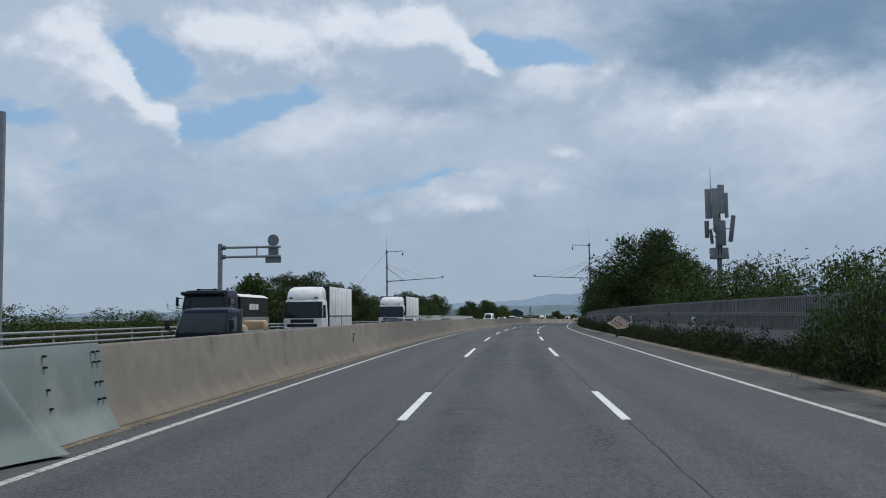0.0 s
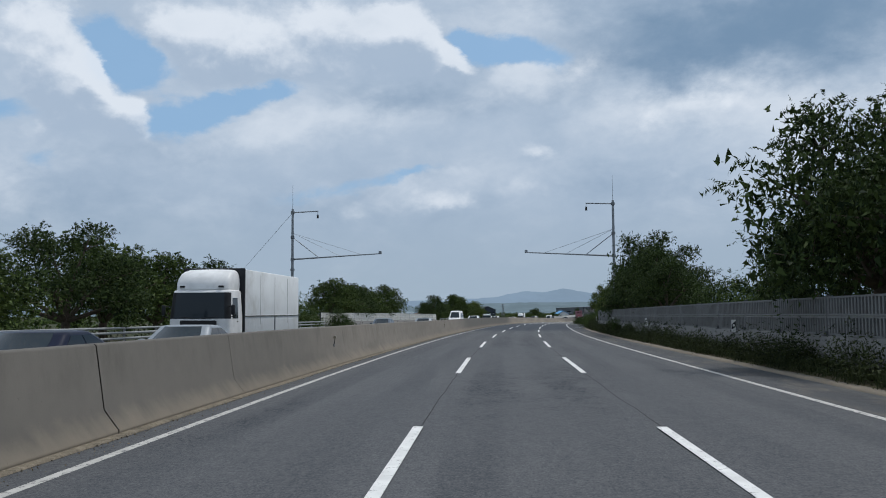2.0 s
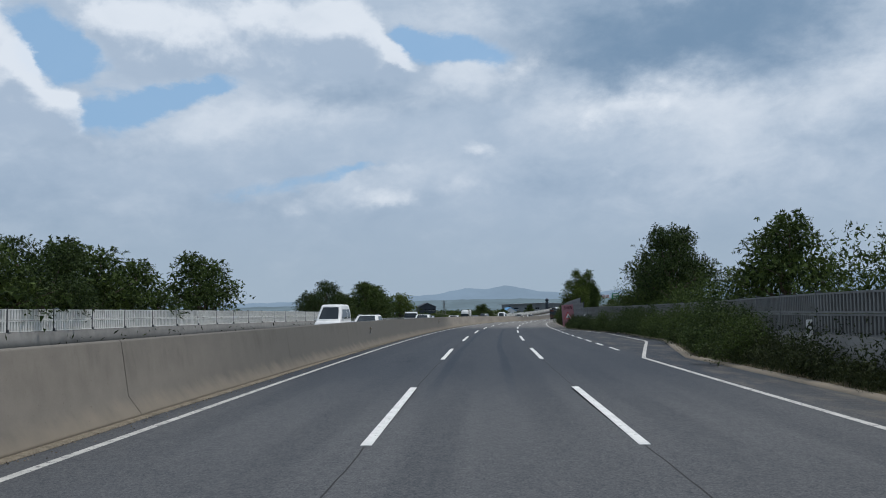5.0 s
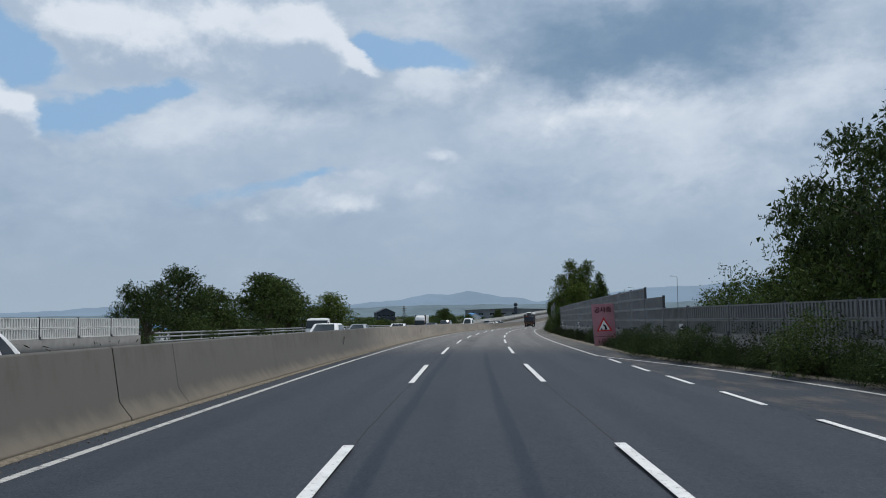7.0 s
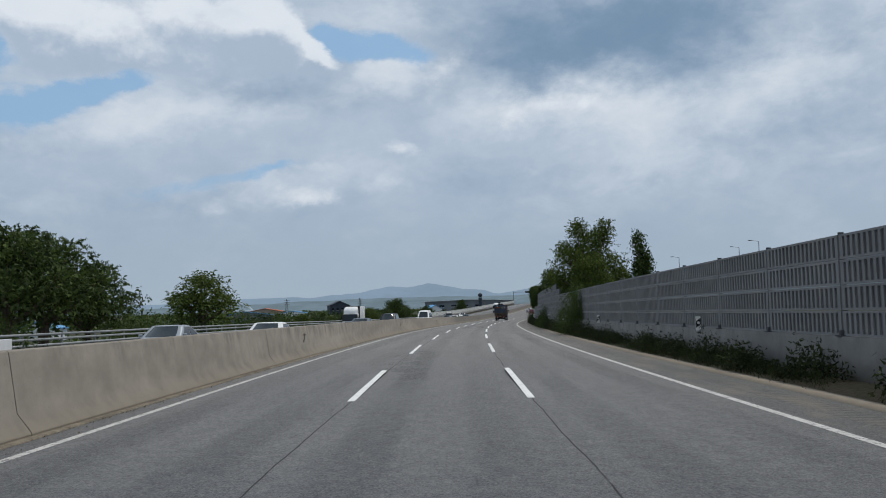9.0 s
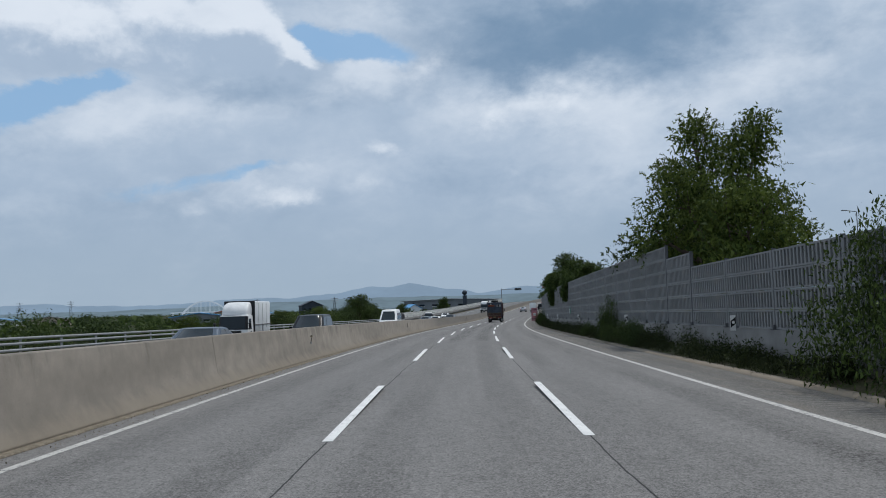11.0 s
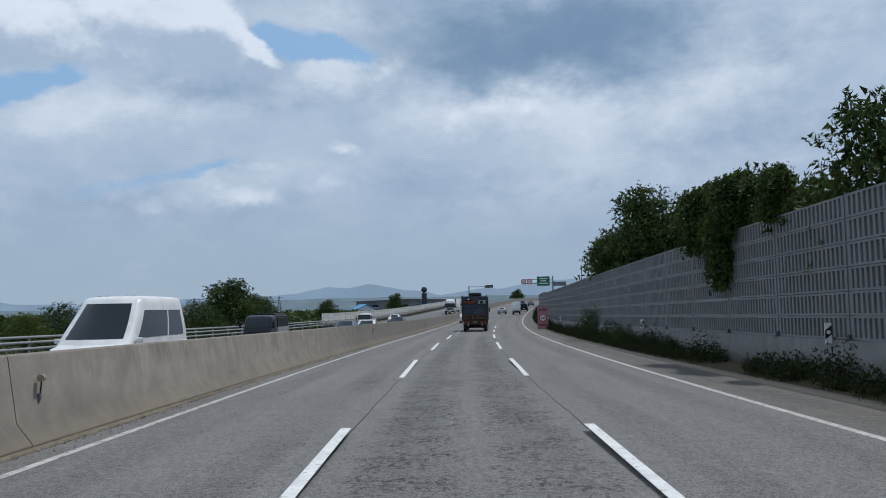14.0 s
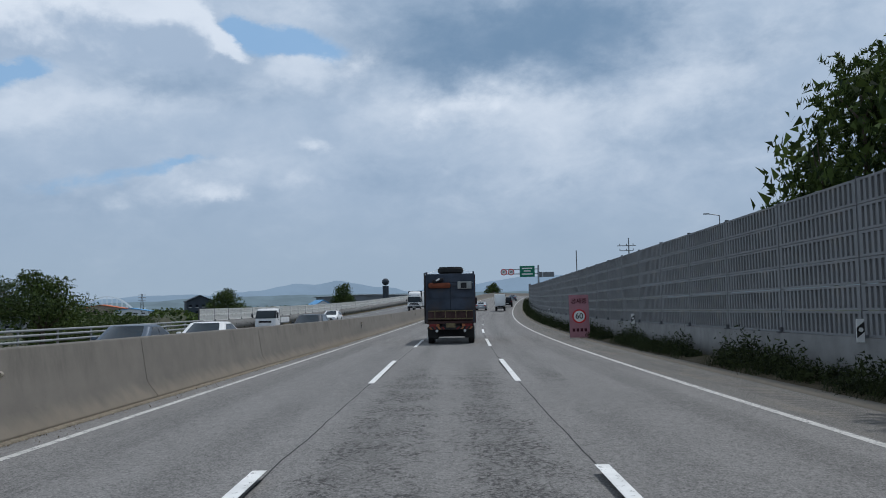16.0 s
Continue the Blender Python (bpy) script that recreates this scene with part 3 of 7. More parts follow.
# ---- concrete barrier between the carriageways ----
BAR = [(-7.0, 0.0, 0.0), (-7.0, 0.08, 0.08), (-6.78, 0.36, 0.36), (-6.64, 1.27, 1.27), (-6.61, 1.30, 1.30), (-6.41, 1.30, 1.30), (-6.38, 1.27, 1.27), (-6.24, 0.36, 0.36), (-6.02, 0.08, 0.08), (-6.02, 0.0, 0.0)]
barrier = tagged(new("median_barrier"), "long weathered concrete barrier with dark rain streaks and soil at its foot", "barrier", kind="structure")
JOINTS = [-40, -25, -12, 2, 12.6, 23.6, 29.8, 44, 55, 61.1, 67.1, 80, 92, 102.3, 113, 124.3, 137, 149, 160, 172, 185.2, 188.2, 197, 208, 221, 229.5, 246.5, 259, 271, 284, 299.9, 309.1, 313.8, 328, 341, 358.2, 367, 380, 391, 401.6]
WIDE = (61.1, 185.2, 246.5, 309.1, 401.6)
JOINTS += [415 + 14 * i for i in range(35)]
for a, b in zip(JOINTS, JOINTS[1:]):
    sweep("barrier_segment", [(l, u) for l, u, _ in BAR], M_MEDIAN, a + (0.018 if a in WIDE else 0.009), b - (0.018 if b in WIDE else 0.009), 3.5, barrier, [v for *_, v in BAR], closed=True)
tagged(sweep("gutter", [(lambda s: -5.885 + 0.02 * np.sin(s * 0.9) * np.sin(s * 0.37 + 1), 0.004), (lambda s: -5.9 + 0.02 * np.sin(s * 0.9) * np.sin(s * 0.37 + 1), 0.03), (-6.03, 0.035)], M_DIRT, START, 620, 0.7), "thin dusty concrete lip along the foot of the barrier", "gutter", kind="structure")

# ---- kerb and verge on the right ----
tagged(sweep("kerb", [(kerb_line, -0.02), (lambda s: kerb_line(s) + 0.03, 0.055), (lambda s: kerb_line(s) + 0.3, 0.065), (lambda s: kerb_line(s) + 0.34, 0.02)], M_KERB, START, END, 2, v=[0, 0.1, 0.3, 0.4]), "low dusty concrete kerb along the hard shoulder", "kerb", kind="structure")
tagged(sweep("verge", [(lambda s: kerb_line(s) + 0.3, 0.05), (lambda s: (kerb_line(s) + wall_line(s)) / 2 + 0.2, 0.16), (lambda s: wall_line(s) + 0.2, 0.2), (lambda s: wall_line(s) + 2.5, -0.1), (lambda s: wall_line(s) + 9, -1.6)], M_VERGE, START, END, 3), "narrow strip of brown soil overgrown with weeds", "verge", kind="structure")
tagged(sweep("verge_opposite", [(-27, -1.5), (-23, -0.1), (-21.6, 0.05), (-20.85, 0.03)], M_VERGE, START, END, 5), "grassy bank beside the oncoming carriageway", "verge", kind="structure")

# ---- noise walls ----
def panel_mesh(length, high, ribs, bars_mat, frame_mat, name):
    """A louvred panel: a shallow tray with upright bars; x across, y along, z up, from the corner."""
    bm = bmesh.new()
    t = 0.09
    box(bm, 0, length / 2, high / 2, t * 0.5, length, high)
    box(bm, -t / 2, length / 2, 0.026, t * 0.5, length, 0.052)
    box(bm, -t / 2, length / 2, high - 0.026, t * 0.5, length, 0.052)
    step = (length - 0.16) / ribs
    for i in range(ribs + 1):
        box(bm, -t / 2, 0.08 + i * step, high / 2, t * 0.44, step * (0.42 if 0 < i < ribs else 0.6), high - 0.1)
    me = bpy.data.meshes.new(name)
    for i, f in enumerate(bm.faces):
        f.material_index = 1 if i < 6 else 0
    bm.to_mesh(me)
    bm.free()
    me.materials.append(frame_mat)
    me.materials.append(bars_mat)
    return me


PANEL_H = 0.53
P_NEAR = panel_mesh(3.93, PANEL_H - 0.012, 17, M_SLOT, M_PANEL, "panel")
P_PALE = panel_mesh(3.93, PANEL_H - 0.012, 16, M_PANEL_W, M_PANEL_W, "panel")
P_SHADED = panel_mesh(3.93, PANEL_H - 0.012, 19, M_SLOT, M_PANEL_SHADED, "panel")
_bm = boxed(0, 0, 0.5, 0.1, 0.03, 1.0)
box(_bm, -0.052, 0, 0.5, 0.024, 0.055, 1.0)
POST = bpy.data.meshes.new("post")
_bm.to_mesh(POST)
_bm.free()
POST.materials.append(M_WALLPOST)
_bm = boxed(-0.06, 0, 0.012, 0.24, 0.26, 0.024)
box(_bm, -0.09, 0, 0.07, 0.1, 0.1, 0.12, 0.02)
POST_FOOT = bpy.data.meshes.new("post_foot")
_bm.to_mesh(POST_FOOT)
_bm.free()
POST_FOOT.materials.append(M_WALLPOST)


def noise_wall(name, label, s0, s1, rows, lat, foot, side=1, panel=P_NEAR, posts=True, pitch=4.03):
    """A stretch of wall: a concrete foot, steel posts and rows of panels between them."""
    wall = tagged(new(name), label, "noise barrier", kind="structure")
    rails = [(-0.18, 0.0), (-0.16, foot), (0.16, foot), (0.18, 0.0)]
    sweep("footing", [(lambda s, d=d: lat(s) + d, u) for d, u in rails], M_FOOT, s0, s1, 4, wall, v=[0, foot, foot, 0], closed=True)
    n = int(round((s1 - s0) / pitch))
    step = (s1 - s0) / n
    for i in range(n + 1):
        s = s0 + i * step
        # posts stand upright, panels run from post to post
        a, b = Vector(spot(s, lat(s), foot)), Vector(spot(s + step, lat(s + step), foot))
        turn = math.atan2(-(b - a).x, (b - a).y)
        ob = new("post", POST)
        ob.parent = wall
        ob.matrix_basis = Matrix.Translation(a) @ Matrix.Rotation(turn, 4, "Z") @ Matrix.Diagonal((side, 1, rows * PANEL_H + 0.05, 1))
        ob = new("post_foot", POST_FOOT)
        ob.parent = wall
        ob.matrix_basis = Matrix.Translation(a) @ Matrix.Rotation(turn, 4, "Z") @ Matrix.Diagonal((side, 1, 1, 1))
        if i == n:
            break
        tilt = math.atan2((b - a).z, math.hypot((b - a).x, (b - a).y))
        for r in range(rows):
            ob = new("panel", panel)
            ob.parent = wall
            ob.matrix_basis = Matrix.Translation(a + Vector((0, 0, r * PANEL_H + 0.01))) @ Matrix.Rotation(turn, 4, "Z") @ Matrix.Rotation(tilt, 4, "X") @ Matrix.Translation((0, 0.04, 0)) @ Matrix.Diagonal((side, (step - 0.06) / 3.95, 1, 1))
    return wall


noise_wall("noise_barrier", "low grey louvred metal noise wall on a concrete foot", -35, 209.3, 2, wall_line, 1.05, panel=P_SHADED)
noise_wall("noise_barrier", "one stepped bay of grey metal noise wall", 209.4, 213.6, 3, wall_line, 1.05, pitch=4.2)
noise_wall("noise_barrier", "grey louvred metal noise wall four panels high", 213.7, 293.4, 4, wall_line, 1.05, pitch=4.15)
noise_wall("noise_barrier", "one stepped bay of tall grey noise wall", 293.5, 297.3, 5, wall_line, 1.05, pitch=3.9)
noise_wall("noise_barrier", "tall grey louvred metal noise wall six panels high", 297.4, 470, 6, wall_line, 1.05, pitch=4.17)
noise_wall("noise_barrier", "tall grey noise wall far along the bend", 470.1, 590, 6, wall_line, 1.05, pitch=4.17)


def left_line(s):
    return -21.7 + 0 * s


noise_wall("noise_barrier_opposite", "low pale metal noise wall beside the oncoming lanes", 139.8, 224, 2, left_line, 1.0, -1, P_PALE)
noise_wall("noise_barrier_opposite", "low pale metal noise wall beside the oncoming lanes", 443, 640, 2, left_line, 1.0, -1, P_PALE)

# ---- guardrail beyond the oncoming lanes ----
def guardrail(s0, s1, label):
    rail = tagged(new("guardrail"), label, "guardrail", kind="structure")
    for up in (0.55, 0.85, 1.1):
        sweep("beam", [(-21.06, up - 0.06), (-21.06, up + 0.06), (-20.98, up + 0.06), (-20.98, up - 0.06)], M_RAIL, s0, s1, 4, rail, v=[0, 0.1, 0.2, 0.3], closed=True)
    bm = tubed((0, 0, 0), (0, 0, 1.15), 0.06, n=8)
    first = None
    for s in np.arange(s0 + 1, s1, 4.0):
        m = put(float(s), -21.1)
        if first is None:
            first = part("rail_post", bm, M_RAIL, rail, m=m)
        else:
            ob = new("rail_post", first.data)
            ob.parent, ob.matrix_basis = rail, m


guardrail(-35, 139, "three-rail steel guardrail in front of trees")
guardrail(225, 442, "three-rail steel guardrail above the fields")
# ---- trees, bushes and weeds ----
rng = np.random.default_rng(7)


def leaf_cloud(centres, normals, size, long=1.9, droop=0.25, seed=0, axis=None, sharp=False):
    """Folded leaf blades at the centres: two triangles each, joined as one island."""
    r = np.random.default_rng(seed)
    n = len(centres)
    a = r.normal(size=(n, 3)) + normals * 0.8
    a[:, 2] -= droop
    if axis is not None:
        a = axis + r.normal(size=(n, 3)) * 0.25
    a /= np.linalg.norm(a, axis=1, keepdims=True) + 1e-9
    b = np.cross(a, r.normal(size=(n, 3)))
    b /= np.linalg.norm(b, axis=1, keepdims=True) + 1e-9
    L = size * r.uniform(0.6, 1.35, (n, 1))
    tip, root = centres + a * L * long / 2, centres - a * L * long / 2
    left, right = centres + b * L * 0.5, centres - b * L * 0.5
    if sharp:
        return np.stack([root + b * L * 0.42, root - b * L * 0.42, tip], 1).reshape(-1, 3), np.arange(3 * n).reshape(-1, 3)
    verts = np.stack([root, right, tip, left], 1).reshape(-1, 3)
    return verts, np.arange(4 * n).reshape(-1, 4)


def boughs(lobes, seed, each=9):
    """Smaller leafy masses set about the skin of each lobe, mostly on its upper side, with gaps between."""
    r = np.random.default_rng(seed + 900)
    out = []
    for x, y, z, a, b, c in lobes:
        for _ in range(each):
            d = r.normal(size=3)
            d[2] += 0.35
            d /= np.linalg.norm(d)
            g = r.uniform(0.35, 0.98)
            k = (0.56 - 0.34 * (g - 0.35) / 0.63) * r.uniform(0.8, 1.2)
            out.append((x + d[0] * a * g, y + d[1] * b * g, z + d[2] * c * g, a * k, b * k, c * k * r.uniform(0.65, 0.95)))
    return out


def crown_points(lobes, count, spray, seed, frond=0.0):
    """Leaf places: sprays of leaves strewn over leafy masses (x, y, z, rx, ry, rz), denser at the upper skin."""
    r = np.random.default_rng(seed)
    lobes = np.array(lobes, float)
    vol = lobes[:, 3] * lobes[:, 4] * lobes[:, 5]
    pick = r.choice(len(lobes), count // spray, p=vol ** 0.67 / (vol ** 0.67).sum())
    d = r.normal(size=(len(pick), 3))
    d[:, 2] += 0.25
    d /= np.linalg.norm(d, axis=1, keepdims=True)
    rad = np.where(r.random(len(pick)) < 0.7, r.uniform(0.8, 1.12, len(pick)), r.uniform(0.2, 0.85, len(pick)))
    rad = np.where(r.random(len(pick)) < 0.12, r.uniform(1.1, 1.6, len(pick)), rad)
    lump = 1 + 0.2 * np.sin(d[:, 0] * 6 + pick) * np.sin(d[:, 1] * 5 + pick * 2) + 0.15 * np.sin(d[:, 2] * 9 + pick)
    c = lobes[pick, :3] + d * lobes[pick, 3:] * (rad * lump)[:, None]
    # each spray is a drooping twig
    way = d + r.normal(size=d.shape) * 0.55
    way /= np.linalg.norm(way, axis=1, keepdims=True)
    k = np.linspace(0, 1, spray)[None, :, None]
    pts = c[:, None] + way[:, None] * k * 0.5 + np.array([0, 0, -0.24]) * k ** 2 + r.normal(size=(len(pick), spray, 3)) * 0.07
    if frond:
        # feathered: leaflets stand off both sides of a rising, arching stalk
        way[:, 2] += 0.45
        way /= np.linalg.norm(way, axis=1, keepdims=True)
        side = np.cross(way, r.normal(size=way.shape))
        side /= np.linalg.norm(side, axis=1, keepdims=True)
        flip = np.where(np.arange(spray) % 2, 1.0, -1.0)[None, :, None]
        out = side[:, None] * flip + way[:, None] * 0.35
        pts = c[:, None] + way[:, None] * k * frond + np.array([0, 0, -0.24]) * k ** 2 + out * 0.05
        return pts.reshape(-1, 3), out.reshape(-1, 3)
    return pts.reshape(-1, 3), np.repeat(d, spray, 0)


def limb(bm, a, b, r0, r1, n=7):
    tube(bm, a, b, r0, r1, n)


def tree(name, label, high, wide, lobes, leaf, leaves, mat, seed, category="tree", trunk=True, bare=0.3, frond=0.0):
    """A tree with its foot at the origin, high metres tall."""
    r = random.Random(seed)
    t = thing(name, Matrix(), label, category)
    lob = [(x * wide, y * wide, z * high, a * wide, b * wide, c * high) for x, y, z, a, b, c in lobes]
    if trunk:
        bm = bmesh.new()
        base = 0.03 * high + 0.04
        knee = Vector((r.uniform(-.2, .2), r.uniform(-.2, .2), high * bare))
        limb(bm, (0, 0, -0.6), (0, 0, 0.05), base * 1.35, base * 1.1)
        limb(bm, (0, 0, 0), knee, base * 1.1, base * 0.8)
        for x, y, z, *_s in lob:
            end = Vector((x, y, z))
            mid = knee.lerp(end, 0.5) + Vector((r.uniform(-.3, .3), r.uniform(-.3, .3), r.uniform(0, .4)))
            limb(bm, knee, mid, base * 0.55, base * 0.35)
            limb(bm, mid, end, base * 0.35, base * 0.12)
            for _ in range(3):
                tip = end + Vector((r.uniform(-1, 1) * _s[0], r.uniform(-1, 1) * _s[1], r.uniform(-.3, .9) * _s[2])) * 0.8
                limb(bm, end.lerp(mid, 0.3), tip, base * 0.13, 0.012, 5)
        part("trunk", bm, M_BARK, t)
    pts, nor = crown_points(boughs(lob, seed), leaves, 12 if frond else 7, seed, frond)
    keep = pts[:, 2] > 0.03
    pts, nor = pts[keep], nor[keep]
    v, f = leaf_cloud(pts, nor, leaf, 2.1 if frond else 1.9, seed=seed, axis=nor if frond else None, sharp=True)
    # larger leaves added inside fill the crown and block light through it
    core, cn = crown_points([(x, y, z, a * 0.68, b * 0.68, c * 0.68) for x, y, z, a, b, c in lob], leaves // 5, 3, seed + 50)
    keep = core[:, 2] > 0.05
    v2, f2 = leaf_cloud(core[keep], cn[keep], min(leaf * (2.4 if trunk else 1.5), 0.2), 1.4, seed=seed + 50, sharp=True)
    raw("crown", np.concatenate([v, v2]), np.concatenate([f, f2 + len(v)]), mat, t)
    return t


ROUND = [(0, 0, .72, .34, .34, .22), (-.26, .1, .55, .26, .26, .2), (.27, -.08, .56, .26, .27, .2), (.05, .28, .5, .25, .24, .19), (-.06, -.28, .48, .27, .25, .2), (.13, .02, .86, .19, .19, .13), (-.17, -.05, .82, .17, .17, .12)]
SPREAD = [(-.1, 0, .75, .3, .3, .16), (.3, .05, .62, .26, .26, .17), (-.38, -.05, .56, .25, .24, .16), (.08, .3, .55, .26, .25, .16), (0, -.32, .52, .28, .25, .16), (.42, -.12, .46, .2, .2, .13), (.16, -.1, .88, .17, .17, .1), (-.24, .1, .86, .15, .15, .11), (-.46, .12, .42, .17, .17, .12)]
SLIM = [(0, 0, .3, .3, .3, .2), (.06, .02, .52, .3, .3, .2), (-.08, 0, .7, .26, .26, .17), (.05, .05, .88, .18, .18, .12), (.2, 0, .42, .22, .22, .1)]
HEAP = [(0, 0, .4, .36, .36, .42), (.32, .1, .3, .26, .26, .34), (-.32, -.06, .3, .27, .27, .35), (.05, -.3, .26, .26, .26, .3), (-.05, .28, .3, .26, .26, .34), (.18, .12, .66, .18, .18, .26), (-.2, -.05, .6, .17, .17, .28)]

DRAPE = [(0, 0, .78, .42, .36, .16), (.3, .05, .7, .3, .3, .15), (-.32, 0, .72, .28, .3, .15), (.05, -.1, .5, .24, .22, .2), (-.1, -.12, .28, .15, .14, .2), (.16, -.12, .34, .13, .13, .18), (-.02, -.12, .1, .08, .08, .12), (.1, .1, .94, .24, .22, .1)]

LOW = [(0, 0, .72, .3, .3, .16), (.3, .05, .6, .27, .27, .18), (-.32, -.05, .6, .27, .26, .18), (.05, .3, .52, .26, .25, .17), (0, -.34, .5, .28, .25, .17), (.36, -.2, .4, .22, .22, .13), (-.36, -.2, .39, .22, .22, .13), (.12, -.36, .36, .2, .18, .11), (.16, -.05, .86, .17, .17, .1), (-.2, .1, .84, .15, .15, .11)]

CLUMPED = [(0, 0, .74, .3, .3, .2), (-.12, .05, .86, .2, .2, .13), (-.3, .1, .52, .27, .26, .18), (.3, -.08, .58, .27, .27, .2), (.05, .28, .52, .26, .25, .19), (-.06, -.28, .5, .27, .25, .19), (-.4, 0, .55, .2, .2, .12), (.4, .05, .56, .17, .18, .11)]

KINDS = {
    "locust": tree("tree", "broad dark-green locust tree with feathery leaves", 8.0, 8.0, SPREAD, 0.07, 21000, M_LEAF[0], 11, frond=0.62),
    "round": tree("tree", "full dark-green roadside tree with a rounded crown", 6.5, 6.4, ROUND, 0.078, 12500, M_LEAF[1], 12, frond=0.55),
    "bright": tree("tree", "yellow-green young tree with a loose crown", 6.2, 5.2, ROUND, 0.07, 11000, M_LEAF[2], 13, frond=0.5),
    "tall": tree("tree", "tall leafy green tree behind the noise wall", 10.5, 7.8, CLUMPED, 0.078, 38000, M_LEAF[1], 14, frond=0.5),
    "airy": tree("tree", "tall airy pale-green tree rising behind the noise wall", 10.9, 7.4, SPREAD, 0.072, 30000, M_LEAF[2], 23, frond=0.55),
    "slim": tree("tree", "slim dark tree wrapped in climbing leaves", 7.5, 3.4, SLIM, 0.1, 8000, M_LEAF[1], 15, bare=0.2),
    "heap": tree("bush", "dense dark-green bush with small leaves", 3.2, 4.2, HEAP, 0.06, 6400, M_LEAF[1], 16, "bush", False),
    "low": tree("tree", "dark locust tree with feathery boughs over the wall", 7.2, 7.4, LOW, 0.067, 23000, M_LEAF[0], 19, frond=0.65),
    "creeper": tree("creeper", "large-leaved creeper hanging over the top of the noise wall", 3.0, 2.6, DRAPE, 0.12, 5200, M_LEAF[1], 18, "creeper", False),
    "scrub": tree("bush", "loose green scrub with long twigs", 3.0, 4.0, HEAP, 0.06, 6000, M_LEAF[0], 17, "bush", False),
}
SIZE = {"locust": 8.0, "round": 6.5, "bright": 6.2, "tall": 10.5, "slim": 7.5, "airy": 10.9, "heap": 3.2, "scrub": 3.0, "creeper": 3.0, "low": 7.2}
_used = set()


def plant(kind, s, lat, top, wide=1.0, foot=0.0, turn=None, group="", label=""):
    """Stands one of the kinds beside the road so that its top is top metres above it."""
    k = (top - foot) / SIZE[kind]
    m = put(s, lat, foot, rng.uniform(0, 360) if turn is None else turn)
    m = m @ Matrix.Diagonal((k * wide, k * wide, k, 1))
    src = KINDS[kind]
    if kind in _used:
        ob = copy_thing(src, m)
    else:
        _used.add(kind)
        ob = src
    ob.matrix_basis = m
    return tagged(ob, label, group=group)


# beyond the oncoming lanes
for s, top, kind, wide in [(22, 2.3, "scrub", 1.3), (31, 2.4, "heap", 1.2), (40, 2.7, "scrub", 1.3), (46, 2.5, "heap", 1.2), (53, 2.6, "scrub", 1.3), (59, 2.5, "scrub", 1.2), (64, 2.9, "heap", 1.1), (69, 3.4, "scrub", 1.1), (75, 5.5, "round", 1.0), (80.5, 5.6, "locust", 1.05), (87, 4.9, "round", 1.15),
                           (94, 6.9, "locust", 1.0), (100, 6.6, "round", 1.1), (106, 6.0, "round", 1.1), (112, 6.2, "locust", 1.0), (118, 5.4, "round", 1.15), (124, 5.4, "locust", 1.1), (129.5, 5.0, "round", 1.1), (135, 4.4, "heap", 1.1), (141, 3.8, "heap", 1.1),
                           (156.5, 6.4, "round", 1.15), (162, 5.7, "round", 1.1), (167, 6.0, "locust", 1.0), (173.5, 6.4, "round", 1.05), (179, 5.4, "round", 1.1), (193, 6.9, "round", 0.95),
                           (240, 6.5, "locust", 0.95), (233, 4.9, "locust", 0.85), (245, 5.0, "round", 1.0), (261.5, 7.0, "round", 1.0), (266.5, 7.2, "round", 1.1), (272, 5.6, "round", 1.05), (296, 6.3, "bright", 1.25)]:
    lat = -24.6 if s > 60 else -25.5
    plant(kind, s, lat + rng.uniform(-0.8, 0.8), top, wide, -0.9, group="trees beyond the oncoming lanes")
for s, lat, top, kind, wide in [(236, -22.3, 3.0, "heap", 0.9), (226, -22.8, 1.6, "scrub", 0.8), (248, -22.6, 3.0, "scrub", 1.0), (258, -22.4, 2.4, "heap", 1.0), (148, -21.0, 2.3, "heap", 0.7), (143.5, -20.6, 2.9, "scrub", 0.8),
                                (364, -25, 2.8, "scrub", 1.2), (372, -26, 2.3, "heap", 1.2), (386, -25, 3.5, "bright", 0.9), (393, -26, 2.6, "scrub", 1.2), (411, -24, 5.6, "round", 1.1), (416, -24.5, 4.8, "locust", 1.1), (422, -24, 4.4, "round", 1.0), (405, -24.5, 3.6, "heap", 1.0),
                                (459, -24.5, 4.0, "round", 1.0), (520, -24, 5.2, "round", 0.8), (340, -25, 2.3, "scrub", 1.3), (350, -26, 2.6, "heap", 1.3), (330, -26, 2.4, "heap", 1.2), (318, -25, 2.6, "scrub", 1.2), (431, -23.5, 2.2, "scrub", 1.2), (437, -23.5, 1.8, "scrub", 1.0),
                                (285, -26, 2.6, "heap", 1.2), (323, -25.5, 2.0, "scrub", 1.2), (335.5, -24.8, 2.3, "bright", 1.2), (345.5, -25, 2.5, "scrub", 1.2), (355, -25, 1.9, "bright", 1.4), (366.5, -24.8, 2.9, "bright", 1.1), (377, -25, 2.4, "bright", 1.3), (381.5, -25.4, 3.3, "scrub", 1.1), (390, -25.2, 3.6, "bright", 0.9), (398, -25.5, 3.3, "heap", 1.2), (402, -25, 3.8, "scrub", 1.0), (427, -24.5, 3.4, "heap", 1.0), (294, -25.5, 2.2, "scrub", 1.1), (310, -25, 2.7, "heap", 1.1)]:
    plant(kind, s, lat, top, wide, -0.6, group="bushes along the guardrail")
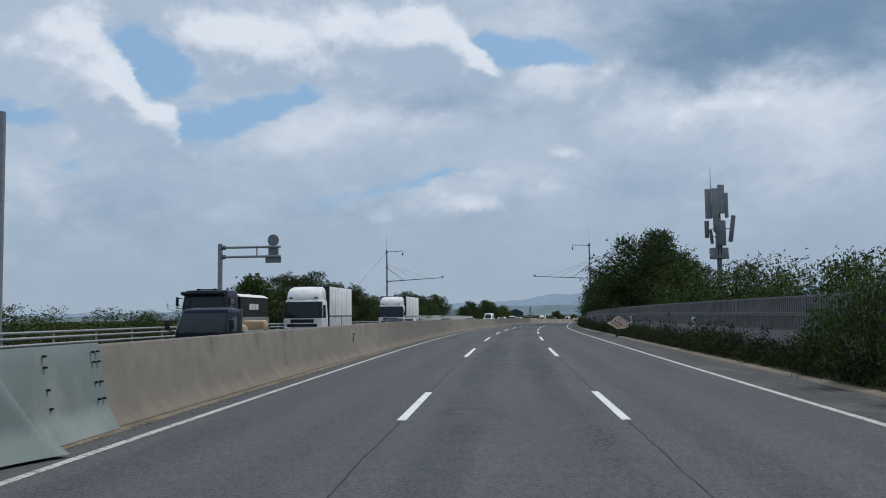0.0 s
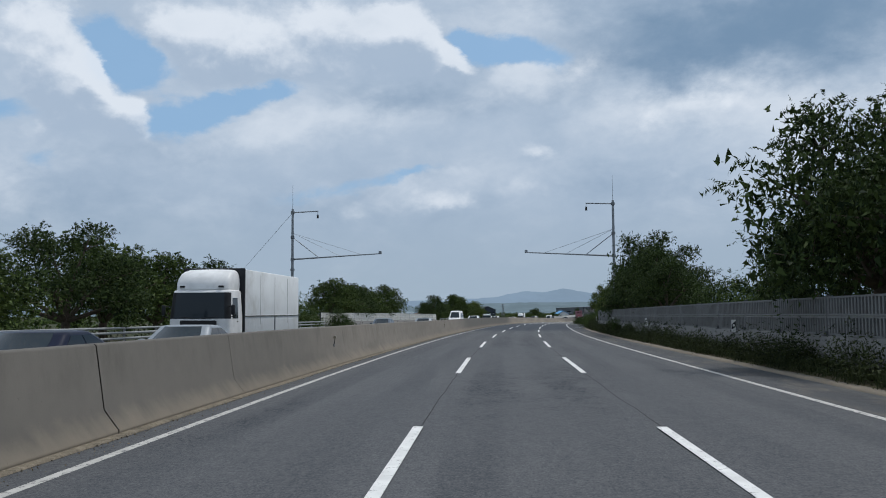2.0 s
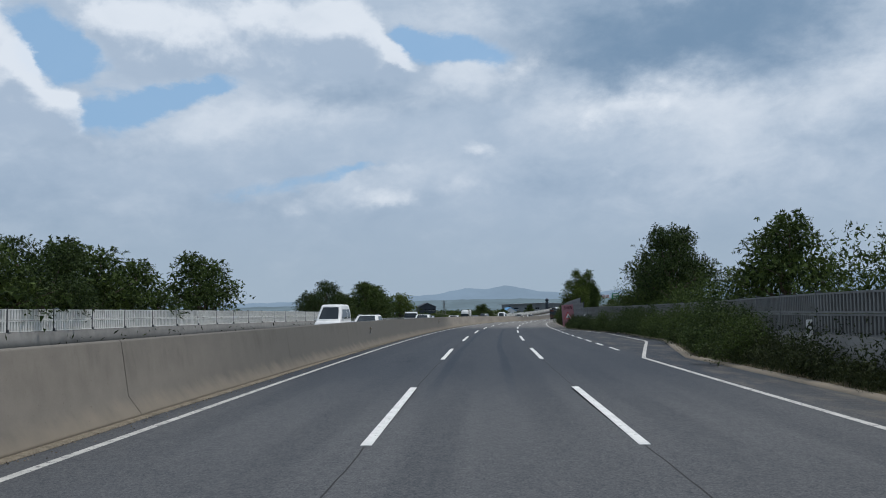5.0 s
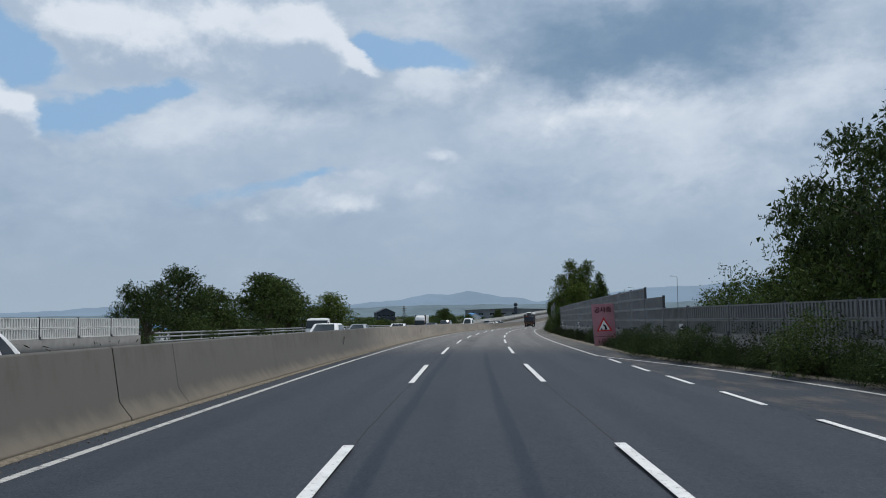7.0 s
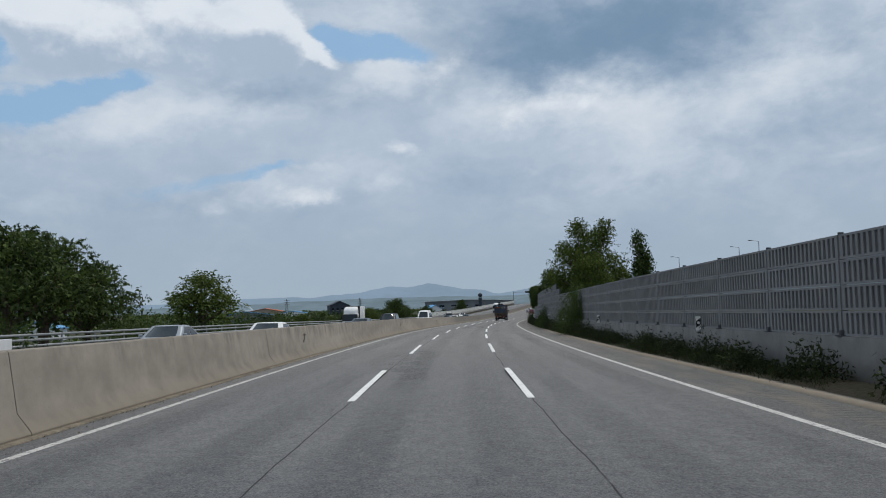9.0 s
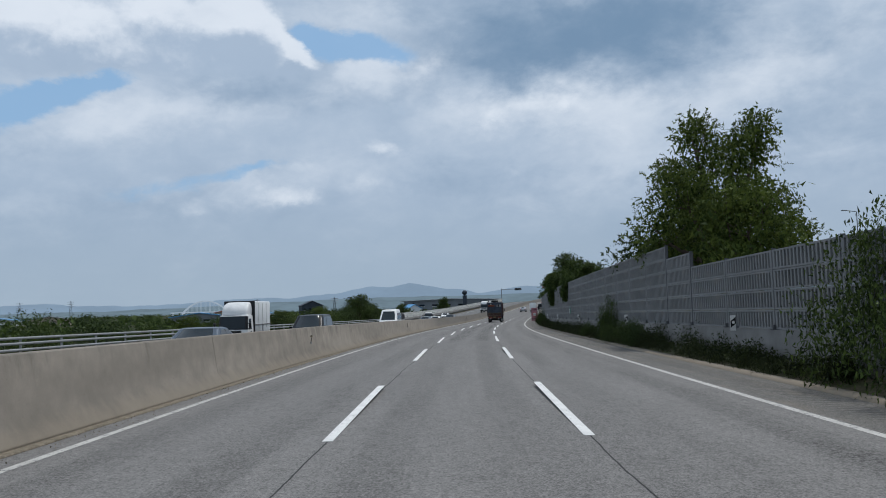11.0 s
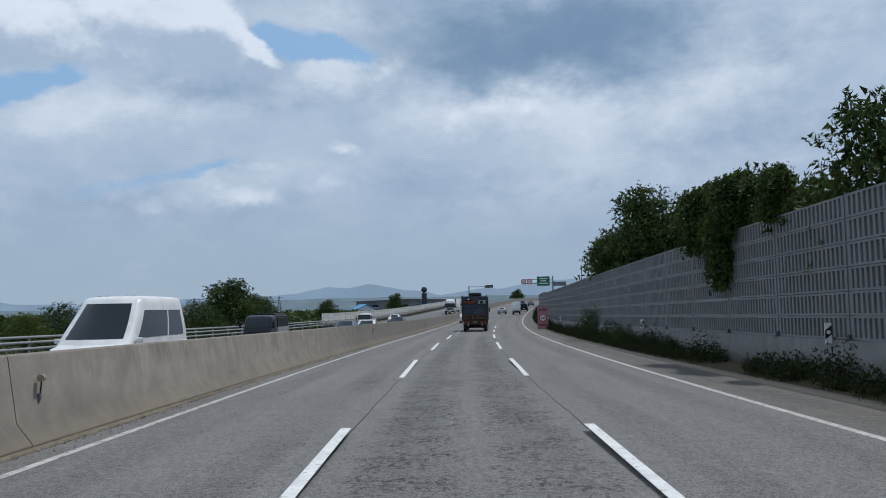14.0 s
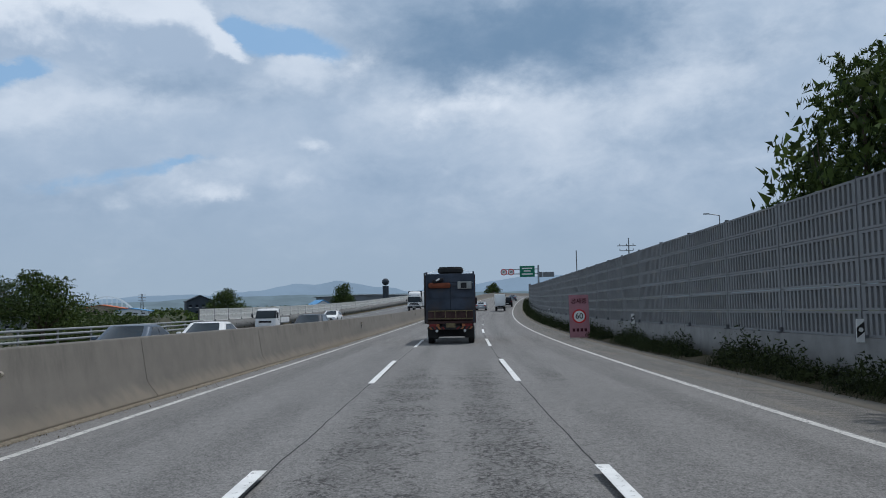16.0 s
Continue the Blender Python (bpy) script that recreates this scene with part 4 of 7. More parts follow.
# behind and over the noise wall
for s, lat, top, kind, wide in [(4, 12.5, 4.4, "heap", 0.9), (10, 12.3, 4.4, "scrub", 0.9), (16, 12.2, 4.2, "heap", 0.9), (22, 12.3, 4.0, "scrub", 0.9), (27, 12.0, 4.1, "heap", 0.85), (32, 12.2, 4.1, "scrub", 0.85), (37, 12.2, 4.3, "heap", 0.85), (42, 12.0, 4.3, "scrub", 0.85), (47, 12.2, 4.7, "heap", 0.85), (52, 12.4, 5.0, "scrub", 0.85), (58, 12.2, 4.8, "heap", 0.85), (63, 12.0, 5.4, "round", 0.9),
                                (76.5, 11.2, 9.0, "low", 0.85), (73.0, 12.0, 8.6, "locust", 0.8), (82.5, 12.2, 7.0, "low", 0.7), (90, 12.5, 4.8, "heap", 0.9), (96, 12.4, 3.8, "scrub", 0.9), (102, 12.2, 4.2, "scrub", 0.9), (119, 12.4, 7.2, "locust", 0.9),
                                (137, 13, 4.8, "heap", 0.9), (146, 13.4, 4.6, "scrub", 1.0), (156, 14.5, 5.0, "heap", 0.9), (166, 14.6, 6.4, "round", 0.9), (174, 15, 4.6, "scrub", 1.0), (182, 14.6, 4.6, "heap", 0.9), (190, 14.6, 4.4, "heap", 0.9), (199, 15.5, 9.2, "locust", 0.75), (206, 16.5, 9.8, "locust", 0.75), (199.5, 14.4, 5.2, "round", 0.9), (207.5, 14.2, 4.7, "round", 0.9), (203.5, 13, 4.6, "heap", 0.9), (211.5, 13.2, 4.4, "heap", 0.9), (216, 14.5, 4.0, "scrub", 1.0), (213, 18, 4.8, "round", 0.9), (222, 14.5, 3.7, "heap", 0.8),
                                (284.7, 14.1, 7.8, "slim", 0.75), (301.5, 12.0, 10.9, "airy", 0.85), (297.5, 11.8, 7.0, "bright", 0.8), (309.5, 12.6, 8.8, "locust", 0.85), (334, 11.0, 5.4, "round", 0.6), (350.5, 11.2, 7.1, "round", 0.85), (357, 11.2, 6.0, "round", 0.8), (360.5, 11.8, 7.0, "round", 0.75), (385.8, 12.0, 10.3, "tall", 0.95), (395.5, 11.7, 8.7, "round", 0.72)]:
    plant(kind, s, lat, top, wide, -0.3, group="trees behind the noise wall")
# creepers and bushes in front of the wall
for s, lat, top, kind, wide in [(12, 8.0, 2.2, "scrub", 0.6), (16.3, 8.0, 2.7, "scrub", 0.6), (19.5, 8.0, 3.2, "heap", 0.55), (22.5, 8.0, 1.9, "scrub", 0.6), (224.3, 7.75, 1.0, "heap", 0.7), (229.6, 7.75, 1.35, "heap", 0.6),
                                (276, 8.1, 3.6, "heap", 0.6), (279, 8.2, 3.9, "heap", 0.55), (384.5, 7.9, 2.4, "heap", 0.6), (375.5, 7.9, 1.5, "scrub", 0.7), (372, 7.8, 1.3, "heap", 0.7), (309.8, 8.0, 2.7, "heap", 0.42), (310.4, 7.8, 1.5, "scrub", 0.7), (299.5, 7.6, 1.2, "scrub", 0.9), (302.5, 7.7, 1.4, "heap", 0.85), (305.5, 7.6, 1.25, "scrub", 0.9), (308, 7.7, 1.1, "heap", 0.9), (317.5, 7.7, 1.1, "heap", 0.8)]:
    plant(kind, s, lat, top, wide, 0.0, group="bushes in front of the noise wall")
_edge = random.Random(5)
_s = 148.0
while _s < 214:
    _s += _edge.uniform(1.1, 2.6)
    _h = _edge.uniform(0.9, 2.3) * float(np.interp(_s, [148, 160, 186, 214], [0.9, 1.1, 1.0, 0.7]))
    plant(_edge.choice(("heap", "scrub")), _s, float(wall_line(_s)) - _edge.uniform(0.55, 1.1), _h, _edge.uniform(0.75, 1.25), 0.0, group="bushes in front of the noise wall")
# creepers over the top of the wall
for s, top, foot, wide in [(338.2, 5.0, 2.5, 0.75), (352, 5.5, 4.0, 0.9), (355.5, 5.9, 4.0, 1.1), (359, 6.0, 3.6, 1.0), (356.3, 5.0, 2.3, 0.75), (322.5, 5.0, 4.2, 1.9)]:
    plant("creeper", s, float(wall_line(s)) - 0.05, top, wide, foot, turn=-90 + rng.uniform(-15, 15), group="creepers on the noise wall")
# boughs leaning over the low wall
for s, lat, top, kind, wide in [(110, 10.6, 5.7, "low", 0.9), (115, 10.5, 6.9, "low", 0.9), (121, 10.7, 8.7, "low", 0.75), (127.5, 10.7, 6.3, "low", 0.9), (110.5, 7.9, 1.2, "scrub", 0.55), (117, 7.8, 1.6, "heap", 0.45), (122.5, 7.9, 1.5, "heap", 0.5)]:
    plant(kind, s, lat, top, wide, 0.0, group="bushes about the noise wall")

plant("round", 716, -12.0, 5.6, 1.0, -0.5, group="far roadside trees")
plant("locust", 730, -14.5, 4.8, 1.1, -0.5, group="far roadside trees")


def weeds():
    """The tangle along the foot of the wall, as one growth: leafy clumps with bare soil between, and dry grass."""
    r = np.random.default_rng(31)
    leaf_p, leaf_n, blade_p = [], [], []
    at = -15.0
    while at < 575:
        # before the tall wall the growth is rank; along it there are gaps
        rank = float(np.interp(at, [-15, 130, 150, 205, 222, 280, 300, 440, 470], [1.0, 1.0, 1.2, 1.1, 0.85, 0.85, 0.8, 0.8, 1.5]))
        at += r.uniform(0.25, 0.9) * (1.0 if rank > 0.9 else 1.2)
        if rank < 0.9 and math.sin(at * 0.31 + 1.0) + math.sin(at * 0.83) < -1.25:
            continue
        lo, hi = float(kerb_line(at)) + 0.55, float(wall_line(at)) - 0.35
        mid = lo + (hi - lo) * r.beta(2.0, 1.5)
        h = rank * r.uniform(0.35, 1.0) ** 1.3 * (1.15 if mid > (lo + hi) / 2 else 0.8)
        w = h * r.uniform(0.5, 0.85) + 0.12
        k = int(260 + 420 * h) if at < 440 else 150
        d = r.normal(size=(k, 3))
        d[:, 2] = np.abs(d[:, 2]) + 0.1
        d /= np.linalg.norm(d, axis=1, keepdims=True)
        lump = 1 + 0.3 * np.sin(d[:, 0] * 7 + at) * np.sin(d[:, 1] * 6 + at * 2)
        q = d * (r.uniform(0.45, 1.1, k) * lump)[:, None]
        side = np.clip(q[:, 0] * w, lo - 0.3 - mid, hi + 0.25 - mid)
        leaf_p.append(spot(at + q[:, 1] * w * 1.3, mid + side, 0.1 + q[:, 2] * h))
        leaf_n.append(d)
        for _ in range(3):
            j = r.integers(20, 60)
            c0, l0 = at + r.normal() * 0.6, lo - 0.25 + (hi - lo) * r.random()
            blade_p.append(spot(c0 + r.normal(size=j) * 0.18, l0 + r.normal(size=j) * 0.12, r.random(j) * 0.32 * rank + 0.08))
    pts = np.concatenate(leaf_p)
    v, q = leaf_cloud(pts, np.concatenate(leaf_n), 0.052, 1.9, 0.1, 5, sharp=True)
    bl = np.concatenate(blade_p)
    v2, q2 = leaf_cloud(bl, np.tile([0, 0, 2.2], (len(bl), 1)), 0.016, 16.0, -0.6, 15, sharp=True)
    v, q = np.concatenate([v, v2]), np.concatenate([q, q2 + len(v)])
    tagged(raw("weeds", v, q, M_LEAF[3]), "ragged green weeds and grass growing along the noise wall", "weeds", kind="stuff")
    n = 16000
    s = np.concatenate([rng.uniform(-30, 139, n // 2), rng.uniform(140, 640, n // 2)])
    pts = spot(s, rng.uniform(-23.5, -21.2, n), rng.random(n) ** 1.5 * 0.9)
    v, q = leaf_cloud(pts, np.tile([0, 0, 0.8], (n, 1)), 0.07, 4.5, -0.3, 6)
    tagged(raw("weeds", v, q, M_LEAF[3]), "long grass and weeds along the guardrail", "weeds", kind="stuff")


weeds()


def litter():
    """Grit and dry leaves swept against the barrier."""
    r = np.random.default_rng(77)
    n = 9000
    sv = r.uniform(-5, 470, n)
    lat = -5.87 + r.random(n) ** 3 * 0.4
    p = spot(sv, lat, 0.012)
    v, q = leaf_cloud(p, r.normal(size=(n, 3)) * np.array([1, 1, 0.15]), 0.018, 1.6, 0.0, 78)
    tagged(raw("litter", v, q, M_GRIT), "grit and dry leaves along the concrete barrier", "litter", kind="stuff")


litter()
# ---- vehicles: nose at y = 0, tail towards +y ----
def glass(name, tint):
    m, b = material(name, 0.05, 0.0, tint, 0.3)
    return m


def paint(name, color, metal=0.0, rough=0.3):
    m, b = material(name, rough, metal)
    v = coords()
    n = noise_at(v, 1.8, 4, 0.6)
    c = mixed(ramp(n, 0.3, 0.75), color, tuple(x * 0.82 for x in color))
    x, y, z = parts_of(v)
    grime = ramp(z + (n - 0.5) * 0.5, 0.7, 0.2, 0, 0.4)
    link(mixed(grime, c, (0.07, 0.06, 0.05)), b.inputs["Base Color"])
    link(grime * 0.4 + rough, b.inputs["Roughness"])
    b.inputs["Specular IOR Level"].default_value = 0.12
    return m


M_GLASS = glass("tinted_glass", (0.010, 0.013, 0.016))
M_WIND = glass("windscreen_glass", (0.014, 0.022, 0.028))
M_LAMP = plain("headlamp_glass", (0.7, 0.72, 0.74), 0.15, 0.3, 0.1, 8)
M_RED = plain("red_lamp", (0.45, 0.025, 0.02), 0.3, 0.0, 0.15, 8)
M_ORANGE = plain("orange_lamp", (0.8, 0.28, 0.03), 0.35, 0.0, 0.15, 8)
M_CHROME = plain("chrome", (0.6, 0.61, 0.62), 0.2, 0.9, 0.05, 6)
M_RIM = plain("alloy_rim", (0.4, 0.41, 0.42), 0.35, 0.8, 0.1, 6)
M_NUMBER = plain("number_plate", (0.68, 0.68, 0.62), 0.5, 0.0, 0.05, 8)
M_YELLOW = plain("yellow_plate", (0.72, 0.5, 0.05), 0.5, 0.0, 0.1, 8)
M_CHASSIS = plain("chassis_steel", (0.03, 0.03, 0.032), 0.7, 0.2, 0.3, 4, 0.0, (0.1, 0.085, 0.07))
PAINTS = {k: paint("car_paint_" + k, c, mt, r) for k, c, mt, r in [
    ("white", (0.78, 0.78, 0.77), 0.0, 0.3), ("silver", (0.32, 0.345, 0.37), 0.4, 0.34), ("grey", (0.05, 0.057, 0.068), 0.1, 0.35), ("black", (0.006, 0.007, 0.009), 0.0, 0.3),
    ("navy", (0.006, 0.009, 0.028), 0.0, 0.3), ("slate", (0.1, 0.125, 0.16), 0.3, 0.3)]}


def wheel(parent, x, y, r, wide, dual=False):
    side = 1 if x > 0 else -1
    bm = bmesh.new()
    tube(bm, (x - side * wide, y, r), (x, y, r), r, n=22)
    bmesh.ops.bevel(bm, geom=[e for e in bm.edges if len(e.link_faces) == 2 and max(len(f.verts) for f in e.link_faces) > 4], offset=r * 0.1, segments=2, affect="EDGES")
    w = part("wheel", bm, M_BLACK, parent, smooth=True)
    bm = tubed((x - side * wide * 0.4, y, r), (x + side * 0.012, y, r), r * 0.62, r * 0.5, n=16)
    tube(bm, (x, y, r), (x + side * 0.03, y, r), r * 0.2, r * 0.15, n=8)
    for k in range(5):
        a = k * 1.2566
        tube(bm, (x + side * 0.016, y, r), (x + side * 0.016, y + math.cos(a) * r * 0.55, r + math.sin(a) * r * 0.55), r * 0.07, n=5)
    part("rim", bm, M_RIM, w, "alloy rim")


def plan_ring(w, yf, yb, cf, cb, bow, ns=16):
    """A plan outline with rounded corners; tags tell front, sides, back and the way along them."""
    pts, tags = [], []
    for k in range(9):
        u = k / 4 - 1
        pts.append((u * (w - cf), yf + bow * u * u))
        tags.append(("front", (k + 0.5) / 8) if k < 8 else ("corner", 0))
    for k in range(1, 4):
        a = k * math.pi / 8
        pts.append((w - cf + cf * math.sin(a), yf + bow + cf * (1 - math.cos(a))))
        tags.append(("corner", 0))
    for k in range(ns + 1):
        pts.append((w, yf + bow + cf + (yb - cb - yf - bow - cf) * k / ns))
        tags.append(("right", (k + 0.5) / ns) if k < ns else ("rear_corner", 0))
    for k in range(1, 3):
        a = k * math.pi / 6
        pts.append((w - cb + cb * math.cos(a), yb - cb + cb * math.sin(a)))
        tags.append(("rear_corner", 0))
    for k in range(9):
        u = 1 - k / 4
        pts.append((u * (w - cb), yb))
        tags.append(("back", (k + 0.5) / 8) if k < 8 else ("rear_corner", 1))
    for k in range(1, 3):
        a = math.pi / 2 + k * math.pi / 6
        pts.append((-w + cb + cb * math.cos(a), yb - cb + cb * math.sin(a)))
        tags.append(("rear_corner", 1))
    for k in range(ns + 1):
        pts.append((-w, yb - cb - (yb - cb - yf - bow - cf) * k / ns))
        tags.append(("left", 1 - (k + 0.5) / ns) if k < ns else ("corner", 1))
    for k in range(1, 4):
        a = k * math.pi / 8
        pts.append((-(w - cf) - cf * math.cos(a), yf + bow + cf * (1 - math.sin(a))))
        tags.append(("corner", 1))
    return pts, tags


class Skin:
    """A rounded closed form through level outlines: levels are (z, w, yf, yb)."""

    def __init__(self, levels, cf, cb, bow, ns=16):
        self.levels = levels
        self.rows = []
        for z, w, yf, yb in levels:
            pts, self.tags = plan_ring(w, yf, yb, cf, cb, bow, ns)
            self.rows.append([Vector((x, y, z)) for x, y in pts])

    def body(self):
        bm = bmesh.new()
        rows = [[bm.verts.new(p) for p in row] for row in self.rows]
        n = len(rows[0])
        for lo, hi in zip(rows, rows[1:]):
            for k in range(n):
                bm.faces.new((lo[k], lo[(k + 1) % n], hi[(k + 1) % n], hi[k]))
        bm.faces.new(rows[0][::-1])
        bm.faces.new(rows[-1])
        return bm

    def patch(self, j0, j1, pick, lift=0.008):
        """The stretch of skin from level j0 to j1 whose tag passes pick, laid on as a thin pane."""
        n = len(self.tags)
        bm = bmesh.new()
        made = {}

        def vert(j, k, up):
            k %= n
            key = (j, k, up)
            if key not in made:
                p = self.rows[j][k]
                t1 = self.rows[j][(k + 1) % n] - self.rows[j][k - 1]
                t2 = self.rows[min(j + 1, len(self.rows) - 1)][k] - self.rows[max(j - 1, 0)][k]
                made[key] = bm.verts.new(p + t1.cross(t2).normalized() * (lift if up else -lift))
            return made[key]

        chosen = {(j, k) for j in range(j0, j1) for k in range(n) if pick(*self.tags[k])}
        for j, k in chosen:
            bm.faces.new((vert(j, k, 1), vert(j, k + 1, 1), vert(j + 1, k + 1, 1), vert(j + 1, k, 1)))
            bm.faces.new((vert(j + 1, k, 0), vert(j + 1, k + 1, 0), vert(j, k + 1, 0), vert(j, k, 0)))
            for there, p, q in (((j, (k + 1) % n), (j, k + 1), (j + 1, k + 1)), ((j, (k - 1) % n), (j + 1, k), (j, k)), ((j + 1, k), (j + 1, k + 1), (j + 1, k)), ((j - 1, k), (j, k), (j, k + 1))):
                if there not in chosen:
                    bm.faces.new((vert(*q, 1), vert(*p, 1), vert(*p, 0), vert(*q, 0)))
        return bm


def hull(profile, w, foot):
    """A lower body: profile rows are (y, top, share of the half width)."""
    bm = bmesh.new()
    rows = []
    for y, top, k in profile:
        x = w * k
        half = [(0, top + 0.03), (x * 0.5, top + 0.022), (x * 0.8, top), (x * 0.93, top - 0.04), (x, top - 0.14), (x * 1.005, (top + foot) / 2), (x * 0.985, foot + 0.12), (x * 0.9, foot)]
        sect = [(-a, z) for a, z in half[:0:-1]] + half
        rows.append([bm.verts.new((a, y, z)) for a, z in sect])
    for r0, r1 in zip(rows, rows[1:]):
        n = len(r0)
        for i in range(n):
            bm.faces.new((r0[i], r0[(i + 1) % n], r1[(i + 1) % n], r1[i]))
    bm.faces.new(rows[0])
    bm.faces.new(rows[-1][::-1])
    bmesh.ops.recalc_face_normals(bm, faces=bm.faces)
    return bm


def pane(pts, thick=0.012):
    """A thin pane through the points, given in order."""
    bm = bmesh.new()
    a = [Vector(p) for p in pts]
    n = (a[1] - a[0]).cross(a[2] - a[0]).normalized() * thick
    lo, hi = [bm.verts.new(p - n) for p in a], [bm.verts.new(p + n) for p in a]
    bm.faces.new(lo[::-1])
    bm.faces.new(hi)
    for i in range(len(a)):
        bm.faces.new((lo[i], lo[(i + 1) % len(a)], hi[(i + 1) % len(a)], hi[i]))
    return bm


# length, half width, belt, roof; lower body; cabin's front foot and top, rear top and foot; wheels
FORMS = {
    "sedan": dict(L=4.75, w=0.91, belt=0.94, roof=1.43, low=[(0, .55, .72), (.06, .68, .82), (.25, .76, .93), (.7, .84, .99), (1.3, .93, 1), (2.6, .96, 1), (3.9, .98, 1), (4.4, .98, .96), (4.65, .93, .88), (4.75, .7, .8)], cab=(1.05, 2.05, 3.2, 4.3), wheels=(0.95, 3.72), r=0.33, posts=(.52,), foot=.24),
    "suv": dict(L=4.6, w=0.93, belt=1.02, roof=1.57, low=[(0, .6, .74), (.05, .82, .84), (.22, .92, .94), (.6, .98, .99), (1.2, 1.05, 1), (2.6, 1.07, 1), (4.1, 1.09, 1), (4.45, 1.08, .96), (4.57, 1.0, .9), (4.6, .7, .85)], cab=(0.9, 1.95, 3.85, 4.48), wheels=(0.92, 3.65), r=0.36, posts=(.4, .74), foot=.3),
    "van": dict(L=5.1, w=0.95, belt=1.08, roof=1.86, low=[(0, .6, .74), (.05, .84, .85), (.2, .96, .94), (.5, 1.04, .99), (1.0, 1.1, 1), (3, 1.11, 1), (4.8, 1.12, 1), (5.0, 1.1, .97), (5.08, 1.0, .93), (5.1, .7, .9)], cab=(0.5, 1.65, 4.75, 5.02), wheels=(0.95, 4.0), r=0.34, posts=(.36, .7), foot=.28),
    "minibus": dict(L=5.4, w=0.97, belt=1.2, roof=2.4, low=[(0, .65, .76), (.05, .9, .87), (.2, 1.05, .95), (.5, 1.15, .99), (1.0, 1.22, 1), (3, 1.23, 1), (5.2, 1.24, 1), (5.34, 1.2, .98), (5.4, .8, .95)], cab=(0.45, 1.75, 5.2, 5.36), wheels=(1.0, 4.3), r=0.36, posts=(.3, .62), foot=.33, glass=5),
}


def car(form, colour, label, category="car", roof_rack=False):
    f = FORMS[form]
    L, w, belt, roof = f["L"], f["w"], f["belt"], f["roof"]
    c = thing("car" if category == "car" else category, Matrix(), label, category)
    P = PAINTS[colour]
    part("body", hull(f["low"], w, f["foot"]), P, c, smooth=True)
    y0, y1, y2, y3 = f["cab"]
    z0, H = belt - 0.06, roof - belt + 0.06
    levels = []
    for h in (0, 0.14, 0.3, 0.5, 0.7, 0.84, 0.93):
        e = h * (1.12 - 0.12 * h * h)
        levels.append((z0 + h * H, w * (0.965 - 0.2 * h ** 1.5), y0 + (y1 - y0) * e, y3 + (y2 - y3) * h ** 1.25))
    wr = levels[-1][1]
    mid = (y1 + y2) / 2
    for z, k in ((0.975, 0.94), (0.995, 0.8), (1.01, 0.5)):
        levels.append((z0 + z * H, wr * k, mid + (y1 - mid) * (k + 0.02), mid + (y2 - mid) * (k + 0.02)))
    skin = Skin(levels, 0.2, 0.16, 0.24, 30)
    part("cabin", skin.body(), P, c, smooth=True)
    part("windscreen", skin.patch(1, f.get("glass", 6), lambda g, v: g == "front"), M_WIND, c, "dark windscreen", smooth=True)
    part("rear_window", skin.patch(2, 5, lambda g, v: g == "back" and 0.1 < v < 0.9), M_GLASS, c, smooth=True)
    cuts = [0.06, *f["posts"], 0.93]
    for side in ("left", "right"):
        for a, b in zip(cuts, cuts[1:]):
            part("side_window", skin.patch(1, f.get("glass", 6) - 1, lambda g, v: g == side and a + 0.012 < v < b - 0.012), M_GLASS, c, smooth=True)
    for side in (-1, 1):
        part("wing_mirror", boxed(side * (w + 0.07), y0 + 0.72, belt + 0.07, 0.19, 0.11, 0.13, 0.04), P, c, smooth=True)
        nose = f["low"][1][1]
        part("headlight", boxed(side * (w * 0.66), 0.12, nose - 0.02, 0.36, 0.2, 0.12, 0.04), M_LAMP, c, "clear headlight", smooth=True)
        part("tail_light", boxed(side * (w - 0.2), L - 0.1, belt - 0.12, 0.3, 0.16, 0.15, 0.03), M_RED, c, "red tail light", smooth=True)
        for y in f["wheels"]:
            bm = tubed((side * (w - 0.26), y, f["r"] + .02), (side * (w + 0.006), y, f["r"] + .02), f["r"] * 1.14, n=22)
            part("wheel_arch", bm, M_DARK, c)
            wheel(c, side * (w + 0.012), y, f["r"], 0.22)
    part("grille", boxed(0, 0.04, f["low"][1][1] - 0.14, w * 0.95, 0.1, 0.16, 0.015), M_DARK, c)
    part("bumper", boxed(0, 0.05, 0.4, w * 1.4, 0.12, 0.14, 0.03), M_DARK, c)
    part("number_plate", boxed(0, -0.015, 0.5, 0.5, 0.02, 0.11), M_NUMBER, c)
    part("number_plate", boxed(0, L + 0.01, 0.62, 0.5, 0.02, 0.11), M_NUMBER, c)
    if roof_rack:
        for side in (-1, 1):
            part("roof_rail", tubed((side * w * 0.7, y1 + 0.3, roof + 0.03), (side * w * 0.7, y2 - 0.2, roof + 0.03), 0.025, n=6), M_CHROME, c)
    return c


